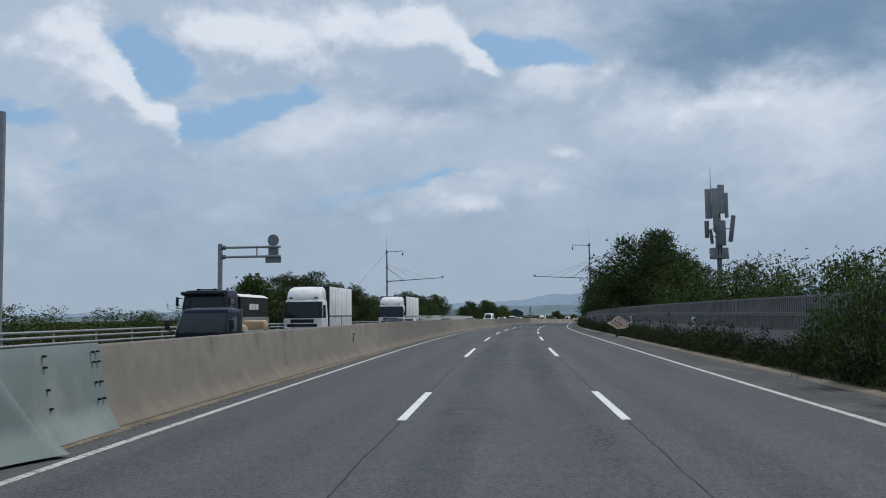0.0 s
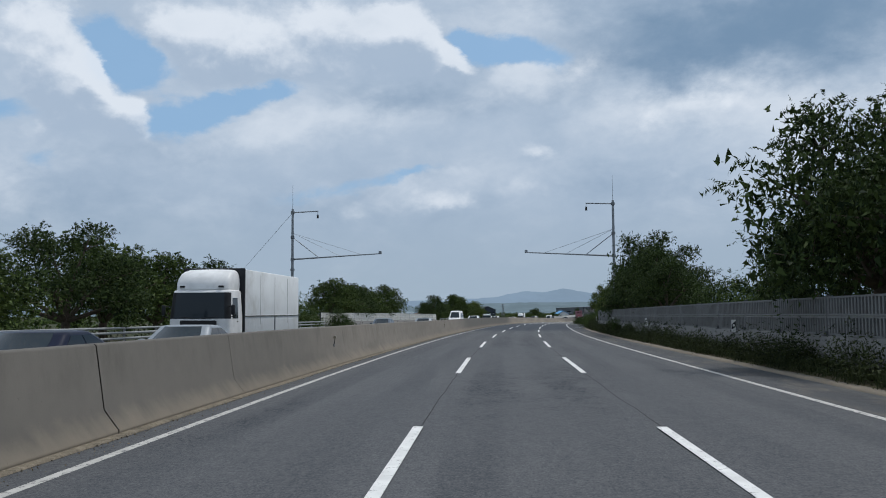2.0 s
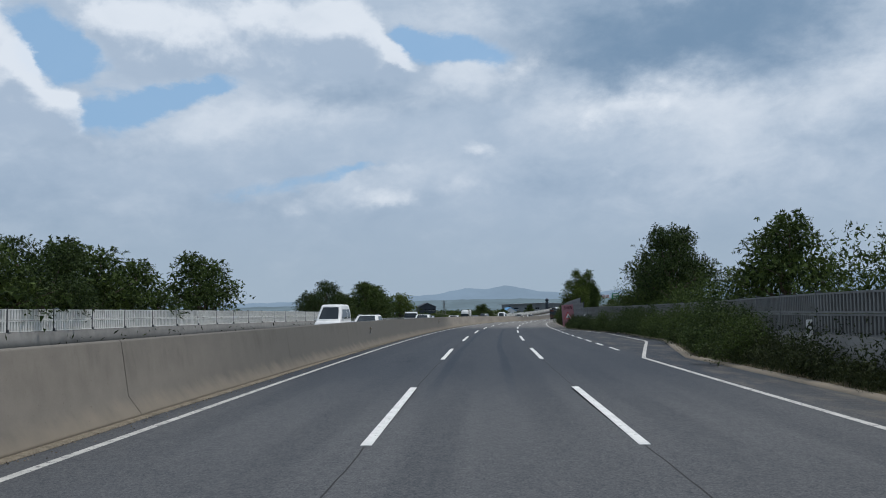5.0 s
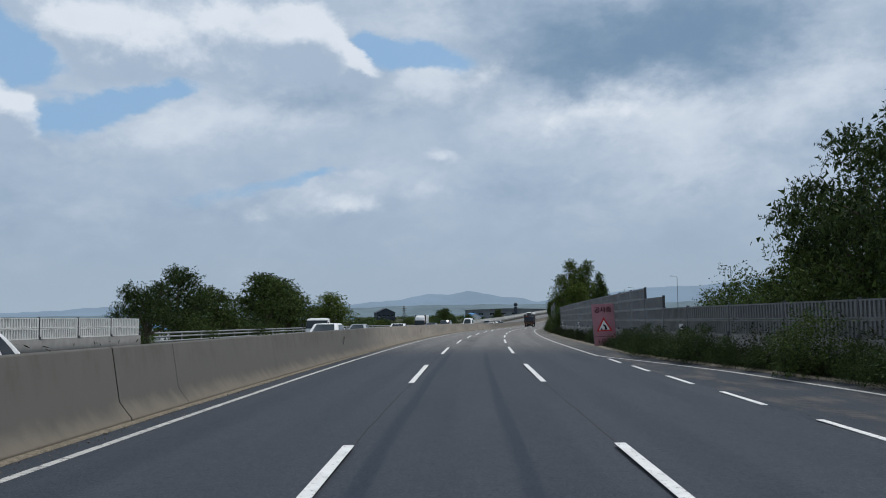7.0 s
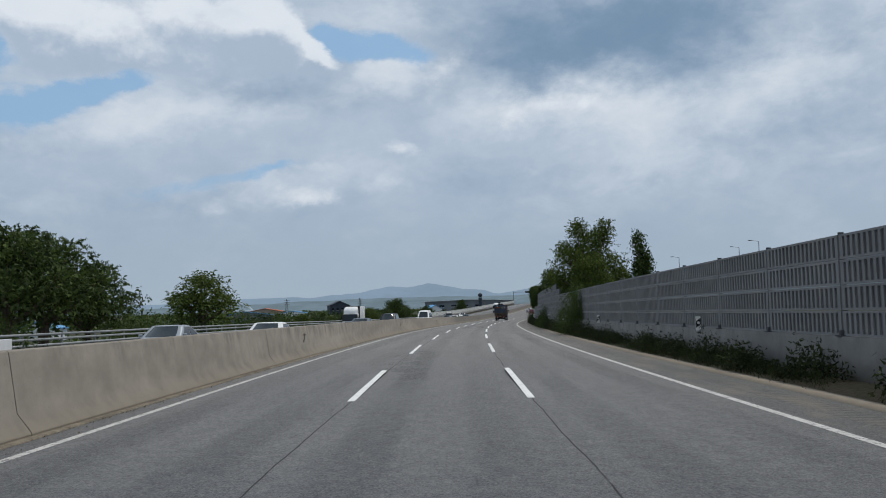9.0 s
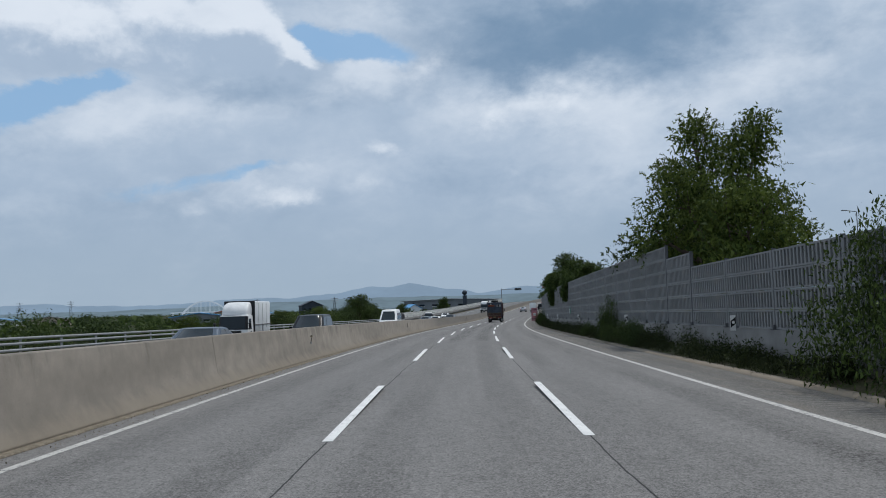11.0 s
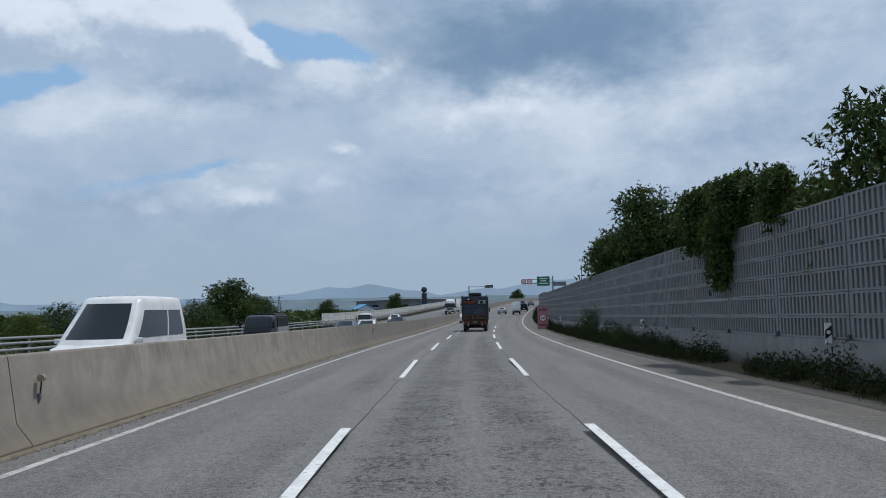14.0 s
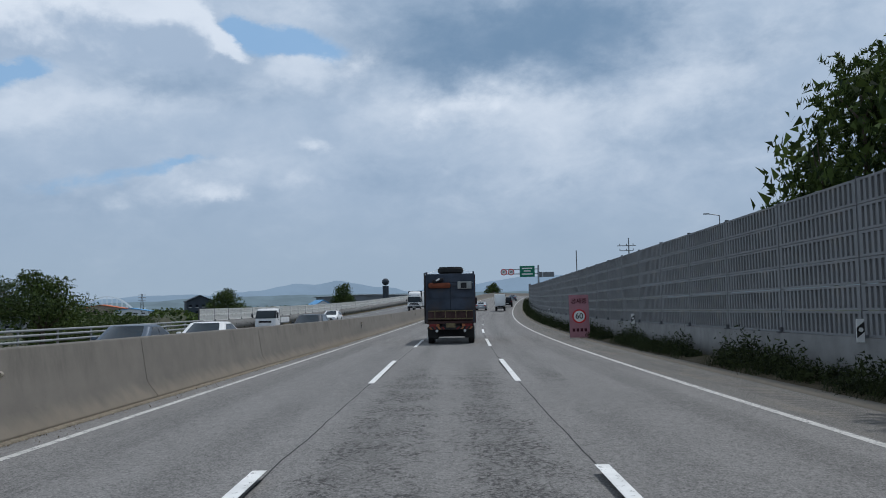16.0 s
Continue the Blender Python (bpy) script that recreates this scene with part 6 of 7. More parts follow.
def camera_mast(s, lat, top, reach, side, label):
    """A mast with a long arm over the lanes, a short arm above it and stays."""
    t = thing("camera_mast", put(s, lat), label, "camera mast", "camera masts on both sides")
    part("pole", tubed((0, 0, -0.5), (0, 0, top), 0.17, 0.11, 14), M_POLE, t, smooth=True)
    part("flange", tubed((0, 0, 6.2), (0, 0, 6.36), 0.23, n=14), M_POLE, t)
    part("base_plate", boxed(0, 0, 0.05, 0.6, 0.6, 0.1, 0.02), M_POST, t)
    arm = part("long_arm", tubed((0, 0, 7.3), (side * reach, 0, 7.75), 0.08, 0.05, 10), M_POLE, t)
    part("end_box", boxed(side * reach, 0, 7.85, 0.28, 0.25, 0.3, 0.03), M_POLE, arm)
    part("short_arm", tubed((0, 0, top - 0.35), (side * 2.6, 0, top - 0.25), 0.055, n=8), M_POLE, t)
    part("hanging_camera", tubed((side * 2.55, 0, top - 0.95), (side * 2.55, 0, top - 0.6), 0.11, 0.09, 12), M_DARK, t, "dark dome camera")
    part("camera_stem", tubed((side * 2.55, 0, top - 0.62), (side * 2.55, 0, top - 0.25), 0.025, n=6), M_POLE, t)
    part("strut", tubed((0, 0, 9.5), (side * 2.7, 0, 7.42), 0.04, n=8), M_POLE, t)
    for k in (0.55, 0.8):
        part("stay", tubed((0, 0, 9.9), (side * reach * k, 0, 7.3 + 0.45 * k), 0.014, n=5), M_POST, t)
    part("whip", tubed((0, 0, top), (0, 0, top + 2.4), 0.025, 0.012, 6), M_POLE, t)
    for z in (7.3, 9.5, top - 0.35):
        part("clamp", tubed((0, 0, z - 0.12), (0, 0, z + 0.12), 0.19, n=12), M_POST, t)


camera_mast(131.25, -22.3, 12.3, 8.8, 1, "tall grey steel mast with a camera arm over the oncoming lanes")
guy = thing("guy_wire", Matrix(), "thin steel guy wire staying the mast", "guy wire")
part("wire", tubed(spot(131.2, -22.4, 11.8), spot(131.2, -34.4, -1.5), 0.016, n=5), M_POST, guy)
part("anchor", tubed(spot(131.2, -34.0, -3.5), spot(131.2, -34.4, -1.2), 0.05, n=6), M_POST, guy)
camera_mast(132.4, 9.1, 12.7, 8.4, -1, "tall grey steel mast with a camera arm over the near lanes")

# sign arm over the far lanes, seen from behind
g = thing("sign_gantry", put(61.5, -21.75), "grey cantilever sign arm with sign backs beside the oncoming lanes", "sign gantry")
part("pole", tubed((0, 0, -0.4), (0, 0, 7.15), 0.19, 0.17, 14), M_POLE, g, smooth=True)
for z in (6.85, 6.15):
    part("arm", tubed((0, 0, z), (4.6, 0, z), 0.09, n=10), M_POLE, g)
    part("flange", tubed((0.16, 0, z), (0.4, 0, z), 0.17, n=12), M_POST, g)
for x in (2.8, 4.4):
    part("cross_bar", tubed((x, 0, 6.15), (x, 0, 6.85), 0.05, n=8), M_POLE, g)
part("round_sign_back", disc(4.0, 0.14, 7.35, 0.43), M_POST, g, "round grey sign back")
part("sign_back", boxed(4.0, 0.14, 6.55, 0.75, 0.04, 0.75, 0.02), M_POST, g)
part("plate_back", boxed(4.0, 0.14, 5.88, 1.2, 0.04, 0.42, 0.02), M_POST, g)
for x in (3.7, 4.0, 4.3):
    part("bracket", boxed(x, 0.17, 6.4, 0.05, 0.03, 1.3), M_POLE, g)
g = thing("lamp_mast", put(36.0, -22.6), "thick grey steel mast behind the guardrail", "mast")
part("pole", tubed((0, 0, -0.5), (0, 0, 11), 0.22, 0.16, 16), M_POLE, g, smooth=True)
part("base_plate", boxed(0, 0, 0.05, 0.7, 0.7, 0.1, 0.02), M_POST, g)

# mobile phone mast above the trees
a = thing("antenna_mast", put(55.5, 13.1), "phone mast with grey panel antennas above the trees", "antenna mast")
M_ANT = plain("antenna_grey", (0.24, 0.25, 0.265), 0.5, 0.0, 0.1, 2)
part("pole", tubed((0, 0, -2), (0, 0, 9.3), 0.2, 0.13, 12), M_POST, a, smooth=True)
part("whip", tubed((-0.4, 0, 9.2), (-0.4, 0, 10.9), 0.03, 0.012, 6), M_POST, a)
part("platform", tubed((0, 0, 5.0), (0, 0, 5.25), 0.6, n=12), M_POST, a)
part("cabinet", boxed(0, 0.1, 5.5, 1.1, 0.5, 0.4, 0.03), M_ANT, a)
for x, y, z, h, w, lean in ((-0.62, -0.2, 8.5, 1.9, 0.3, 0), (-0.25, -0.45, 8.5, 1.9, 0.3, 0), (0.12, -0.45, 8.75, 1.85, 0.3, 0), (0.52, -0.1, 8.4, 1.6, 0.16, 0), (-0.7, 0.1, 6.9, 1.1, 0.2, 0), (-0.2, -0.45, 7.1, 0.9, 0.3, 0), (0.05, -0.4, 6.6, 1.6, 0.45, 0), (0.82, -0.1, 6.9, 1.7, 0.2, 0.14), (-0.45, 0, 6.4, 0.9, 0.14, -0.1)):
    p = part("panel_antenna", boxed(x, y, z, w * 1.35, 0.14, h, 0.03, Matrix.Rotation(lean, 4, "Y")), M_ANT if z > 8 else M_POST, a, smooth=True)
    part("bracket", tubed((x * 0.2, 0, z), (x, y, z), 0.03, n=6), M_POST, p)
for k in range(6):
    an = k * 1.05
    part("cable", tubed((math.cos(an) * 0.2, math.sin(an) * 0.2, 5.2), (math.cos(an) * 0.12, math.sin(an) * 0.12, 8.2), 0.03, n=5), M_DARK, a)

# ---- steel plates patching the barrier ----
pl = thing("steel_patch", put(0, 0), "dented pale-green steel plates bolted over the barrier", "steel plates")
FACE = [(-5.98, 0.03), (-6.17, 0.36), (-6.33, 1.25), (-6.36, 1.33)]


def plate(s0, s1, out, dent, seed):
    r = np.random.default_rng(seed)
    n, k = 26, 14
    sv = np.linspace(s0, s1, n)
    f = np.linspace(0, 1, k)
    lat = np.interp(f, [0, 0.3, 0.95, 1], [q[0] for q in FACE])
    up = np.interp(f, [0, 0.3, 0.95, 1], [q[1] for q in FACE])
    crease = dent * np.exp(-((np.linspace(0, 1, n)[:, None] - 0.35 - 0.25 * f[None]) / 0.16) ** 2) * (0.35 + 0.65 * np.sin(f * 3.1)[None])
    if dent > 0.2:
        # folded outwards: a slow rise to a slanting ridge, then a sharp fall
        x, x0 = np.linspace(0, 1, n)[:, None], 0.88 - 0.5 * f[None]
        crease = dent * np.where(x < x0, (x / x0) ** 1.5, np.clip(1 - (x - x0) / 0.1, 0, 1)) * (1 - 0.75 * f[None])
    pts = np.stack([spot(sv, lat[j] + out + crease[:, j] + 0.004 * np.sin(sv * 3 + j * 0.4), up[j]) for j in range(k)], 1).reshape(-1, 3)
    back = np.stack([spot(sv, lat[j] + out + crease[:, j] - 0.012, up[j]) for j in range(k)], 1).reshape(-1, 3)
    i, j = np.meshgrid(np.arange(n - 1), np.arange(k - 1), indexing="ij")
    q = np.stack([i * k + j, (i + 1) * k + j, (i + 1) * k + j + 1, i * k + j + 1], -1).reshape(-1, 4)
    m = len(pts)
    raw("steel_plate", np.concatenate([pts, back]), np.concatenate([q, q[:, ::-1] + m]), M_PLATE, pl, smooth=True)


plate(10.35, 12.75, 0.025, 0.03, 1)
plate(9.0, 10.55, 0.06, 0.44, 2)
plate(6.5, 9.4, 0.03, 0.1, 3)
for s in (12.45, 12.6, 11.1):
    for f, u in ((-6.2, 0.5), (-6.25, 0.75), (-6.3, 1.05), (-6.32, 1.2)):
        p = spot(s, f + 0.06, u)
        part("bolt", boxed(*p, 0.05, 0.05, 0.03, 0.008), M_DARK, pl)

# ---- small markers ----
_first = None
for s in (33.8, 78.1, 122, 166.5, 210.6, 253, 297.1, 341.7, 385.1, 429, 473):
    m = put(s, -6.27, 0.62)
    if _first is None:
        _first = thing("barrier_reflector", m, "round reflector on a short stem on the barrier", "reflector", "reflectors along the barrier")
        part("stem", tubed((0, 0, 0), (0.03, 0, 0.3), 0.012, n=6), M_DARK, _first)
        part("lens", tubed((0.03, -0.04, 0.32), (0.03, 0.04, 0.32), 0.055, 0.05, n=14), M_AMBER, _first, "worn amber lens")
        part("bracket", boxed(-0.02, 0, 0.05, 0.08, 0.06, 0.1, 0.01), M_POST, _first)
    else:
        copy_thing(_first, m)
_first = None
for s in (-4, 17.5, 39.2, 60.9, 82, 103.3, 123.4, 145.2, 163, 184, 205.4, 227.1, 244.8, 266.5, 288, 306, 327.5, 348.6, 369, 389.7, 411.7, 433, 455):
    m = put(s, float(wall_line(s)) - 0.27, 0.98)
    if _first is None:
        _first = thing("wall_marker", m, "white roadside marker with a black slanted face", "road marker", "markers on the wall foot")
        part("plate", boxed(0, 0, 0.22, 0.16, 0.03, 0.46, 0.012), M_WHITE, _first)
        b = prism([(-0.075, 0.08), (0.075, 0.2), (0.075, 0.4), (-0.075, 0.28)], 0.012, "y")
        bmesh.ops.translate(b, vec=(0, -0.021, 0), verts=b.verts)
        part("black_band", b, M_BLACK, _first)
        part("reflector", disc(0, -0.032, 0.24, 0.045, 0.012, 14), M_WHITE, _first)
        part("clip", boxed(0.1, 0.02, 0.1, 0.14, 0.03, 0.06), M_POST, _first)
    else:
        copy_thing(_first, m)

# ---- works signs ----
M_PINK = plain("faded_red_sheet", (0.37, 0.175, 0.2), 0.6, 0.0, 0.12, 1.5, 0.0, (0.29, 0.14, 0.16))
M_SIGNRED = plain("sign_red", (0.5, 0.03, 0.03), 0.45, 0.0, 0.1, 4)
M_SIGNDARK = plain("dark_red_letters", (0.06, 0.01, 0.015), 0.6, 0.0, 0.2, 5)
M_GREEN = plain("sign_green", (0.01, 0.15, 0.09), 0.4, 0.0, 0.1, 3)


def works_sign(s, lat, lean, label, wide, tall, kind):
    t = thing("works_sign", put(s, lat, 0, 0), label, "works sign", "temporary works signs")
    tilt = Matrix.Rotation(radians(-7), 4, "X") @ Matrix.Rotation(radians(lean), 4, "Y")

    def add(ob):
        ob.matrix_basis = tilt @ ob.matrix_basis
        return ob
    board = add(part("board", boxed(wide / 2, 0, tall / 2 + 0.06, wide, 0.03, tall, 0.006), M_PINK, t, "faded red board"))
    for x in (0, wide):
        add(part("frame_tube", tubed((x, 0.02, -0.02), (x, 0.02, tall + 0.08), 0.02, n=6), M_POST, t))
    for x in (0.12, wide - 0.12):
        part("back_leg", tubed((x, 0.36, tall * 0.9), (x, 0.85, 0), 0.02, n=6), M_POST, t)
    for z in (0.12, tall * 0.5):
        part("brace", tubed((0, 0.6 - z * 0.2, z), (wide, 0.6 - z * 0.2, z), 0.016, n=6), M_POST, t)
    y = -0.022
    for k, dx in enumerate((-0.014, 0.0, 0.014)):
        add(lettering("공사중", wide * 0.29, wide / 2 + dx, y - 0.001 * k, tall * 0.87, M_SIGNDARK, t, bold=0.008))
    if kind == "men":
        tri_ = prism([(wide * 0.14, tall * 0.36), (wide * 0.86, tall * 0.36), (wide * 0.5, tall * 0.7)], 0.012, "y")
        bmesh.ops.translate(tri_, vec=(0, y, 0), verts=tri_.verts)
        add(part("red_triangle", tri_, M_SIGNRED, t))
        tri_ = prism([(wide * 0.25, tall * 0.39), (wide * 0.75, tall * 0.39), (wide * 0.5, tall * 0.63)], 0.012, "y")
        bmesh.ops.translate(tri_, vec=(0, y - 0.008, 0), verts=tri_.verts)
        add(part("white_triangle", tri_, M_WHITE, t))
        mark = prism([(wide * 0.3, tall * 0.395), (wide * 0.43, tall * 0.395), (wide * 0.37, tall * 0.44)], 0.012, "y")
        bmesh.ops.translate(mark, vec=(0, y - 0.016, 0), verts=mark.verts)
        add(part("heap_mark", mark, M_BLACK, t))
        mark = prism([(wide * 0.5, tall * 0.395), (wide * 0.63, tall * 0.395), (wide * 0.58, tall * 0.5), (wide * 0.46, tall * 0.53), (wide * 0.47, tall * 0.48), (wide * 0.53, tall * 0.46)], 0.012, "y")
        bmesh.ops.translate(mark, vec=(0, y - 0.016, 0), verts=mark.verts)
        add(part("work_mark", mark, M_BLACK, t))
        add(part("bar", boxed(wide / 2, y, tall * 0.235, wide * 0.98, 0.01, 0.025), M_SIGNDARK, t))
        add(lettering("1.0Km", wide * 0.27, wide / 2, y, tall * 0.13, M_SIGNDARK, t))
    else:
        add(part("red_ring", ring(wide / 2, y, tall * 0.52, wide * 0.28, wide * 0.36, 0.008), M_SIGNRED, t))
        add(part("white_disc", disc(wide / 2, y, tall * 0.52, wide * 0.285, 0.012), M_WHITE, t))
        add(lettering("60", wide * 0.4, wide / 2, y - 0.012, tall * 0.52, M_BLACK, t))
        for k in range(4):
            add(part("letter_bar", boxed(wide * (0.2 + 0.2 * k), y, tall * 0.2, wide * 0.13, 0.01, wide * 0.16), M_SIGNDARK, t))


works_sign(222.6, 6.98, -3, "leaning faded red works board with a warning triangle", 1.33, 2.5, "men")
works_sign(421, 6.46, 0, "faded red works board with a sixty limit ring", 1.1, 2.4, "limit")

# the blown-down cloth sign
d = thing("cloth_sign", put(60, 7.16, 1.0), "white diamond cloth sign with red arrows hanging askew", "cloth sign")


def sheet_point(u, v):
    """The cloth's corners blended; u, v from 0 to 1."""
    c = [Vector((0.0, 0, 0.47)), Vector((-0.81, 0.1, -0.06)), Vector((-0.06, 0.2, -0.5)), Vector((1.1, 0.1, -0.24))]
    p = c[0] * (1 - u) * (1 - v) + c[1] * u * (1 - v) + c[2] * u * v + c[3] * (1 - u) * v
    return p + Vector((0, 0.06 * math.sin(u * 5 + v * 3) + 0.05 * math.sin(v * 9), 0.03 * math.sin(u * 8)))


def cloth(name, u0, u1, v0, v1, mat, out, wavy=0.0):
    bm = bmesh.new()
    n = 12
    rows = []
    for i in range(n + 1):
        row = []
        for j in range(n + 1):
            u, v = u0 + (u1 - u0) * i / n, v0 + (v1 - v0) * j / n
            p = sheet_point(u + wavy * math.sin(v * 11), v)
            row.append(bm.verts.new(p + Vector((0, -out, 0))))
        rows.append(row)
    for i in range(n):
        for j in range(n):
            bm.faces.new((rows[i][j], rows[i + 1][j], rows[i + 1][j + 1], rows[i][j + 1]))
    bmesh.ops.solidify(bm, geom=list(bm.faces), thickness=0.006)
    bmesh.ops.recalc_face_normals(bm, faces=bm.faces)
    return part(name, bm, mat, d, smooth=True)


cloth("cloth", 0, 1, 0, 1, plain("sign_cloth", (0.66, 0.6, 0.54), 0.8, 0, 0.08, 2, 0, (0.5, 0.42, 0.33)), 0.0)
M_ARROW = plain("red_arrow_print", (0.4, 0.1, 0.08), 0.8, 0, 0.1, 3)
cloth("arrow", 0.45, 0.52, 0.2, 0.75, M_ARROW, 0.02, 0.03)
cloth("arrow", 0.68, 0.75, 0.2, 0.75, M_ARROW, 0.02, 0.03)
cloth("arrow_head", 0.41, 0.57, 0.13, 0.2, M_ARROW, 0.02)
cloth("arrow_head", 0.64, 0.8, 0.13, 0.2, M_ARROW, 0.02)
for k in range(4):
    cloth("stripe", 0.1 + k * 0.06, 0.13 + k * 0.06, 0.12, 0.32, plain("amber_print", (0.5, 0.22, 0.06), 0.8), 0.02)
part("stand", tubed((0.05, 0.25, -0.95), (0.02, 0.2, 0.2), 0.025, n=6), M_POST, d)
part("foot", boxed(0.05, 0.25, -0.93, 0.5, 0.3, 0.12, 0.03), M_DARK, d)

# green plate on the wall
e = thing("distance_plate", put(334.4, 8.2, 1.55), "small green distance plate on the noise wall", "distance plate")
part("plate", boxed(0, 0, 0.2, 0.04, 0.6, 0.55, 0.01), M_GREEN, e)
for k in range(2):
    part("letter_bar", boxed(-0.024, 0, 0.1 + k * 0.2, 0.01, 0.38, 0.1), M_WHITE, e)

# ---- overhead signs far ahead ----
o = thing("overhead_gantry", put(598, 10.4), "overhead sign arm with a green board and two limit signs", "overhead sign")
part("pole", tubed((0, 0, -1), (0, 0, 9.1), 0.28, 0.22, 14), M_POLE, o, smooth=True)
for z in (8.1, 6.9):
    part("arm", tubed((0, 0, z), (-9.6, 0, z), 0.12, n=8), M_POLE, o)
board = part("green_board", boxed(-2.9, -0.25, 7.5, 3.9, 0.1, 2.9, 0.05), M_GREEN, o, "green direction board")
for z, w in ((8.3, 2.6), (7.6, 1.8), (6.8, 2.9)):
    part("letter_bar", boxed(-2.9, -0.32, z, w, 0.02, 0.32), M_WHITE, board)
for x in (-7.1, -9.0):
    part("limit_ring", ring(x, -0.25, 7.4, 0.62, 0.85, 0.03), M_SIGNRED, o)
    part("limit_disc", disc(x, -0.25, 7.4, 0.64, 0.04), M_WHITE, o)
    lettering("80", 0.75, x, -0.29, 7.4, M_BLACK, o)
part("grey_board", boxed(2.6, 0.3, 6.6, 3.0, 0.1, 1.3, 0.03), M_POST, o)
part("grey_board", boxed(0.6, 0.3, 6.6, 0.9, 0.1, 1.4, 0.03), M_POST, o)
o = thing("overhead_gantry", put(640, -21.8), "small overhead sign arm over the oncoming lanes", "overhead sign")
part("pole", tubed((0, 0, -1), (0, 0, 6.6), 0.2, 0.18, 10), M_POLE, o)
part("arm", tubed((0, 0, 6.2), (9, 0, 6.2), 0.1, n=8), M_POLE, o)
part("board_back", boxed(7.4, 0, 6.2, 3.0, 0.1, 1.0, 0.03), M_DARK, o)


def utility_pole(s, lat, top, arms):
    t = thing("utility_pole", put(s, lat, -3), "slim dark utility pole behind the noise wall", "utility pole")
    part("pole", tubed((0, 0, 0), (0, 0, top + 3), 0.16, 0.1, 8), M_POST, t)
    for k in range(arms):
        part("cross_arm", boxed(-0.4, 0, top + 1.6 - k * 0.9, 3.4 - k, 0.12, 0.12, 0.02), M_POST, t)
        for x in (-1.6, -0.4, 0.8):
            part("insulator", tubed((x, 0, top + 1.66 - k * 0.9), (x, 0, top + 1.95 - k * 0.9), 0.06, n=6), M_DARK, t)


utility_pole(531, 26.7, 12.5, 2)
utility_pole(564, 19, 11.6, 0)


def street_lamp(s, lat, top, arm=-1.6):
    t = thing("street_lamp", put(s, lat, -3), "slender grey street lamp behind the noise wall", "street lamp", "street lamps on the side road")
    h = top + 3
    part("pole", tubed((0, 0, 0), (0, 0, h), 0.12, 0.06, 8), M_POST, t)
    part("arm", tubed((0, 0, h), (arm, 0, h + 0.25), 0.05, n=6), M_POST, t)
    part("head", boxed(arm, 0, h + 0.22, 0.7, 0.25, 0.14, 0.04), M_POST, t, smooth=True)


for q in ((480, 31, 12.2), (415.8, 54, 15.3), (424.7, 42, 13.9), (380, 50, 14)):
    street_lamp(*q)

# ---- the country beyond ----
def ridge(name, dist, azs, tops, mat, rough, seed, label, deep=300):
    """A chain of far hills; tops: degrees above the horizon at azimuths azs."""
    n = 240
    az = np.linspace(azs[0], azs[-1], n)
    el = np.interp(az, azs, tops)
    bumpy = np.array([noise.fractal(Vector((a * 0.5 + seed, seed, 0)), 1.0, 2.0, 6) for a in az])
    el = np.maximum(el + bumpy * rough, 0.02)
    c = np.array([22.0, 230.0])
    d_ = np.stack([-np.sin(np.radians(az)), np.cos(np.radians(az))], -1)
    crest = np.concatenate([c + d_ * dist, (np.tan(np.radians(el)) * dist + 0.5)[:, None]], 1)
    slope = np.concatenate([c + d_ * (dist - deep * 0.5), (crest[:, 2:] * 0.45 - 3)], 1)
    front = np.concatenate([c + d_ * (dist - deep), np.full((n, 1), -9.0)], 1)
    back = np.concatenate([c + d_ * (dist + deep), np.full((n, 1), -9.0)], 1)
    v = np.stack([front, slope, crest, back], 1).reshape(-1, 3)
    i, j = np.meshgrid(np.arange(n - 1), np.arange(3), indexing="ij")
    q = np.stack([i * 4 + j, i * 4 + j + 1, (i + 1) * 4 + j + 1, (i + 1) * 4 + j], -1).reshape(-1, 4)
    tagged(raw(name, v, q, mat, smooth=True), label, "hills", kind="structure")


# bluish haze over both ridges is put in as emission
M_HILL = distance("far_hill_haze_glow", (0.175, 0.245, 0.335), 1.0, 0.06, 0.004)
M_HILL2 = distance("near_hill_haze_glow", (0.105, 0.15, 0.185), 1.0, 0.16, 0.012)
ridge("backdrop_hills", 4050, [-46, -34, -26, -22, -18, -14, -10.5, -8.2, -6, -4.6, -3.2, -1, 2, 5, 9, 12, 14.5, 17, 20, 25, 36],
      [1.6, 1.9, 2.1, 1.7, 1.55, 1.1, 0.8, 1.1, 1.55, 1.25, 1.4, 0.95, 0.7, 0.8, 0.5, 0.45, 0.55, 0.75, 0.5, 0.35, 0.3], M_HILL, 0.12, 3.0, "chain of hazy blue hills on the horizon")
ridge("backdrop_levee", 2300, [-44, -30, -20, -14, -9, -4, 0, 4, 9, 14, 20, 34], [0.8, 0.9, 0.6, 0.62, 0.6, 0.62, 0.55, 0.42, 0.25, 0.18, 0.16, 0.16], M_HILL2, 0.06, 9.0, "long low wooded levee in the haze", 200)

M_ROOFS = {"dark": plain("dark_wall_sheet", (0.04, 0.05, 0.065), 0.7, 0, 0.15, 0.3), "orange": plain("orange_roof", (0.5, 0.13, 0.05), 0.7, 0, 0.1, 0.3), "blue": plain("blue_roof", (0.1, 0.28, 0.5), 0.5, 0, 0.1, 0.3),
           "white": plain("white_roof", (0.6, 0.62, 0.64), 0.5, 0, 0.1, 0.3), "tan": plain("tan_wall", (0.3, 0.25, 0.2), 0.8, 0, 0.15, 0.3), "grey": plain("grey_roof_sheet", (0.16, 0.175, 0.19), 0.6, 0, 0.15, 0.2)}


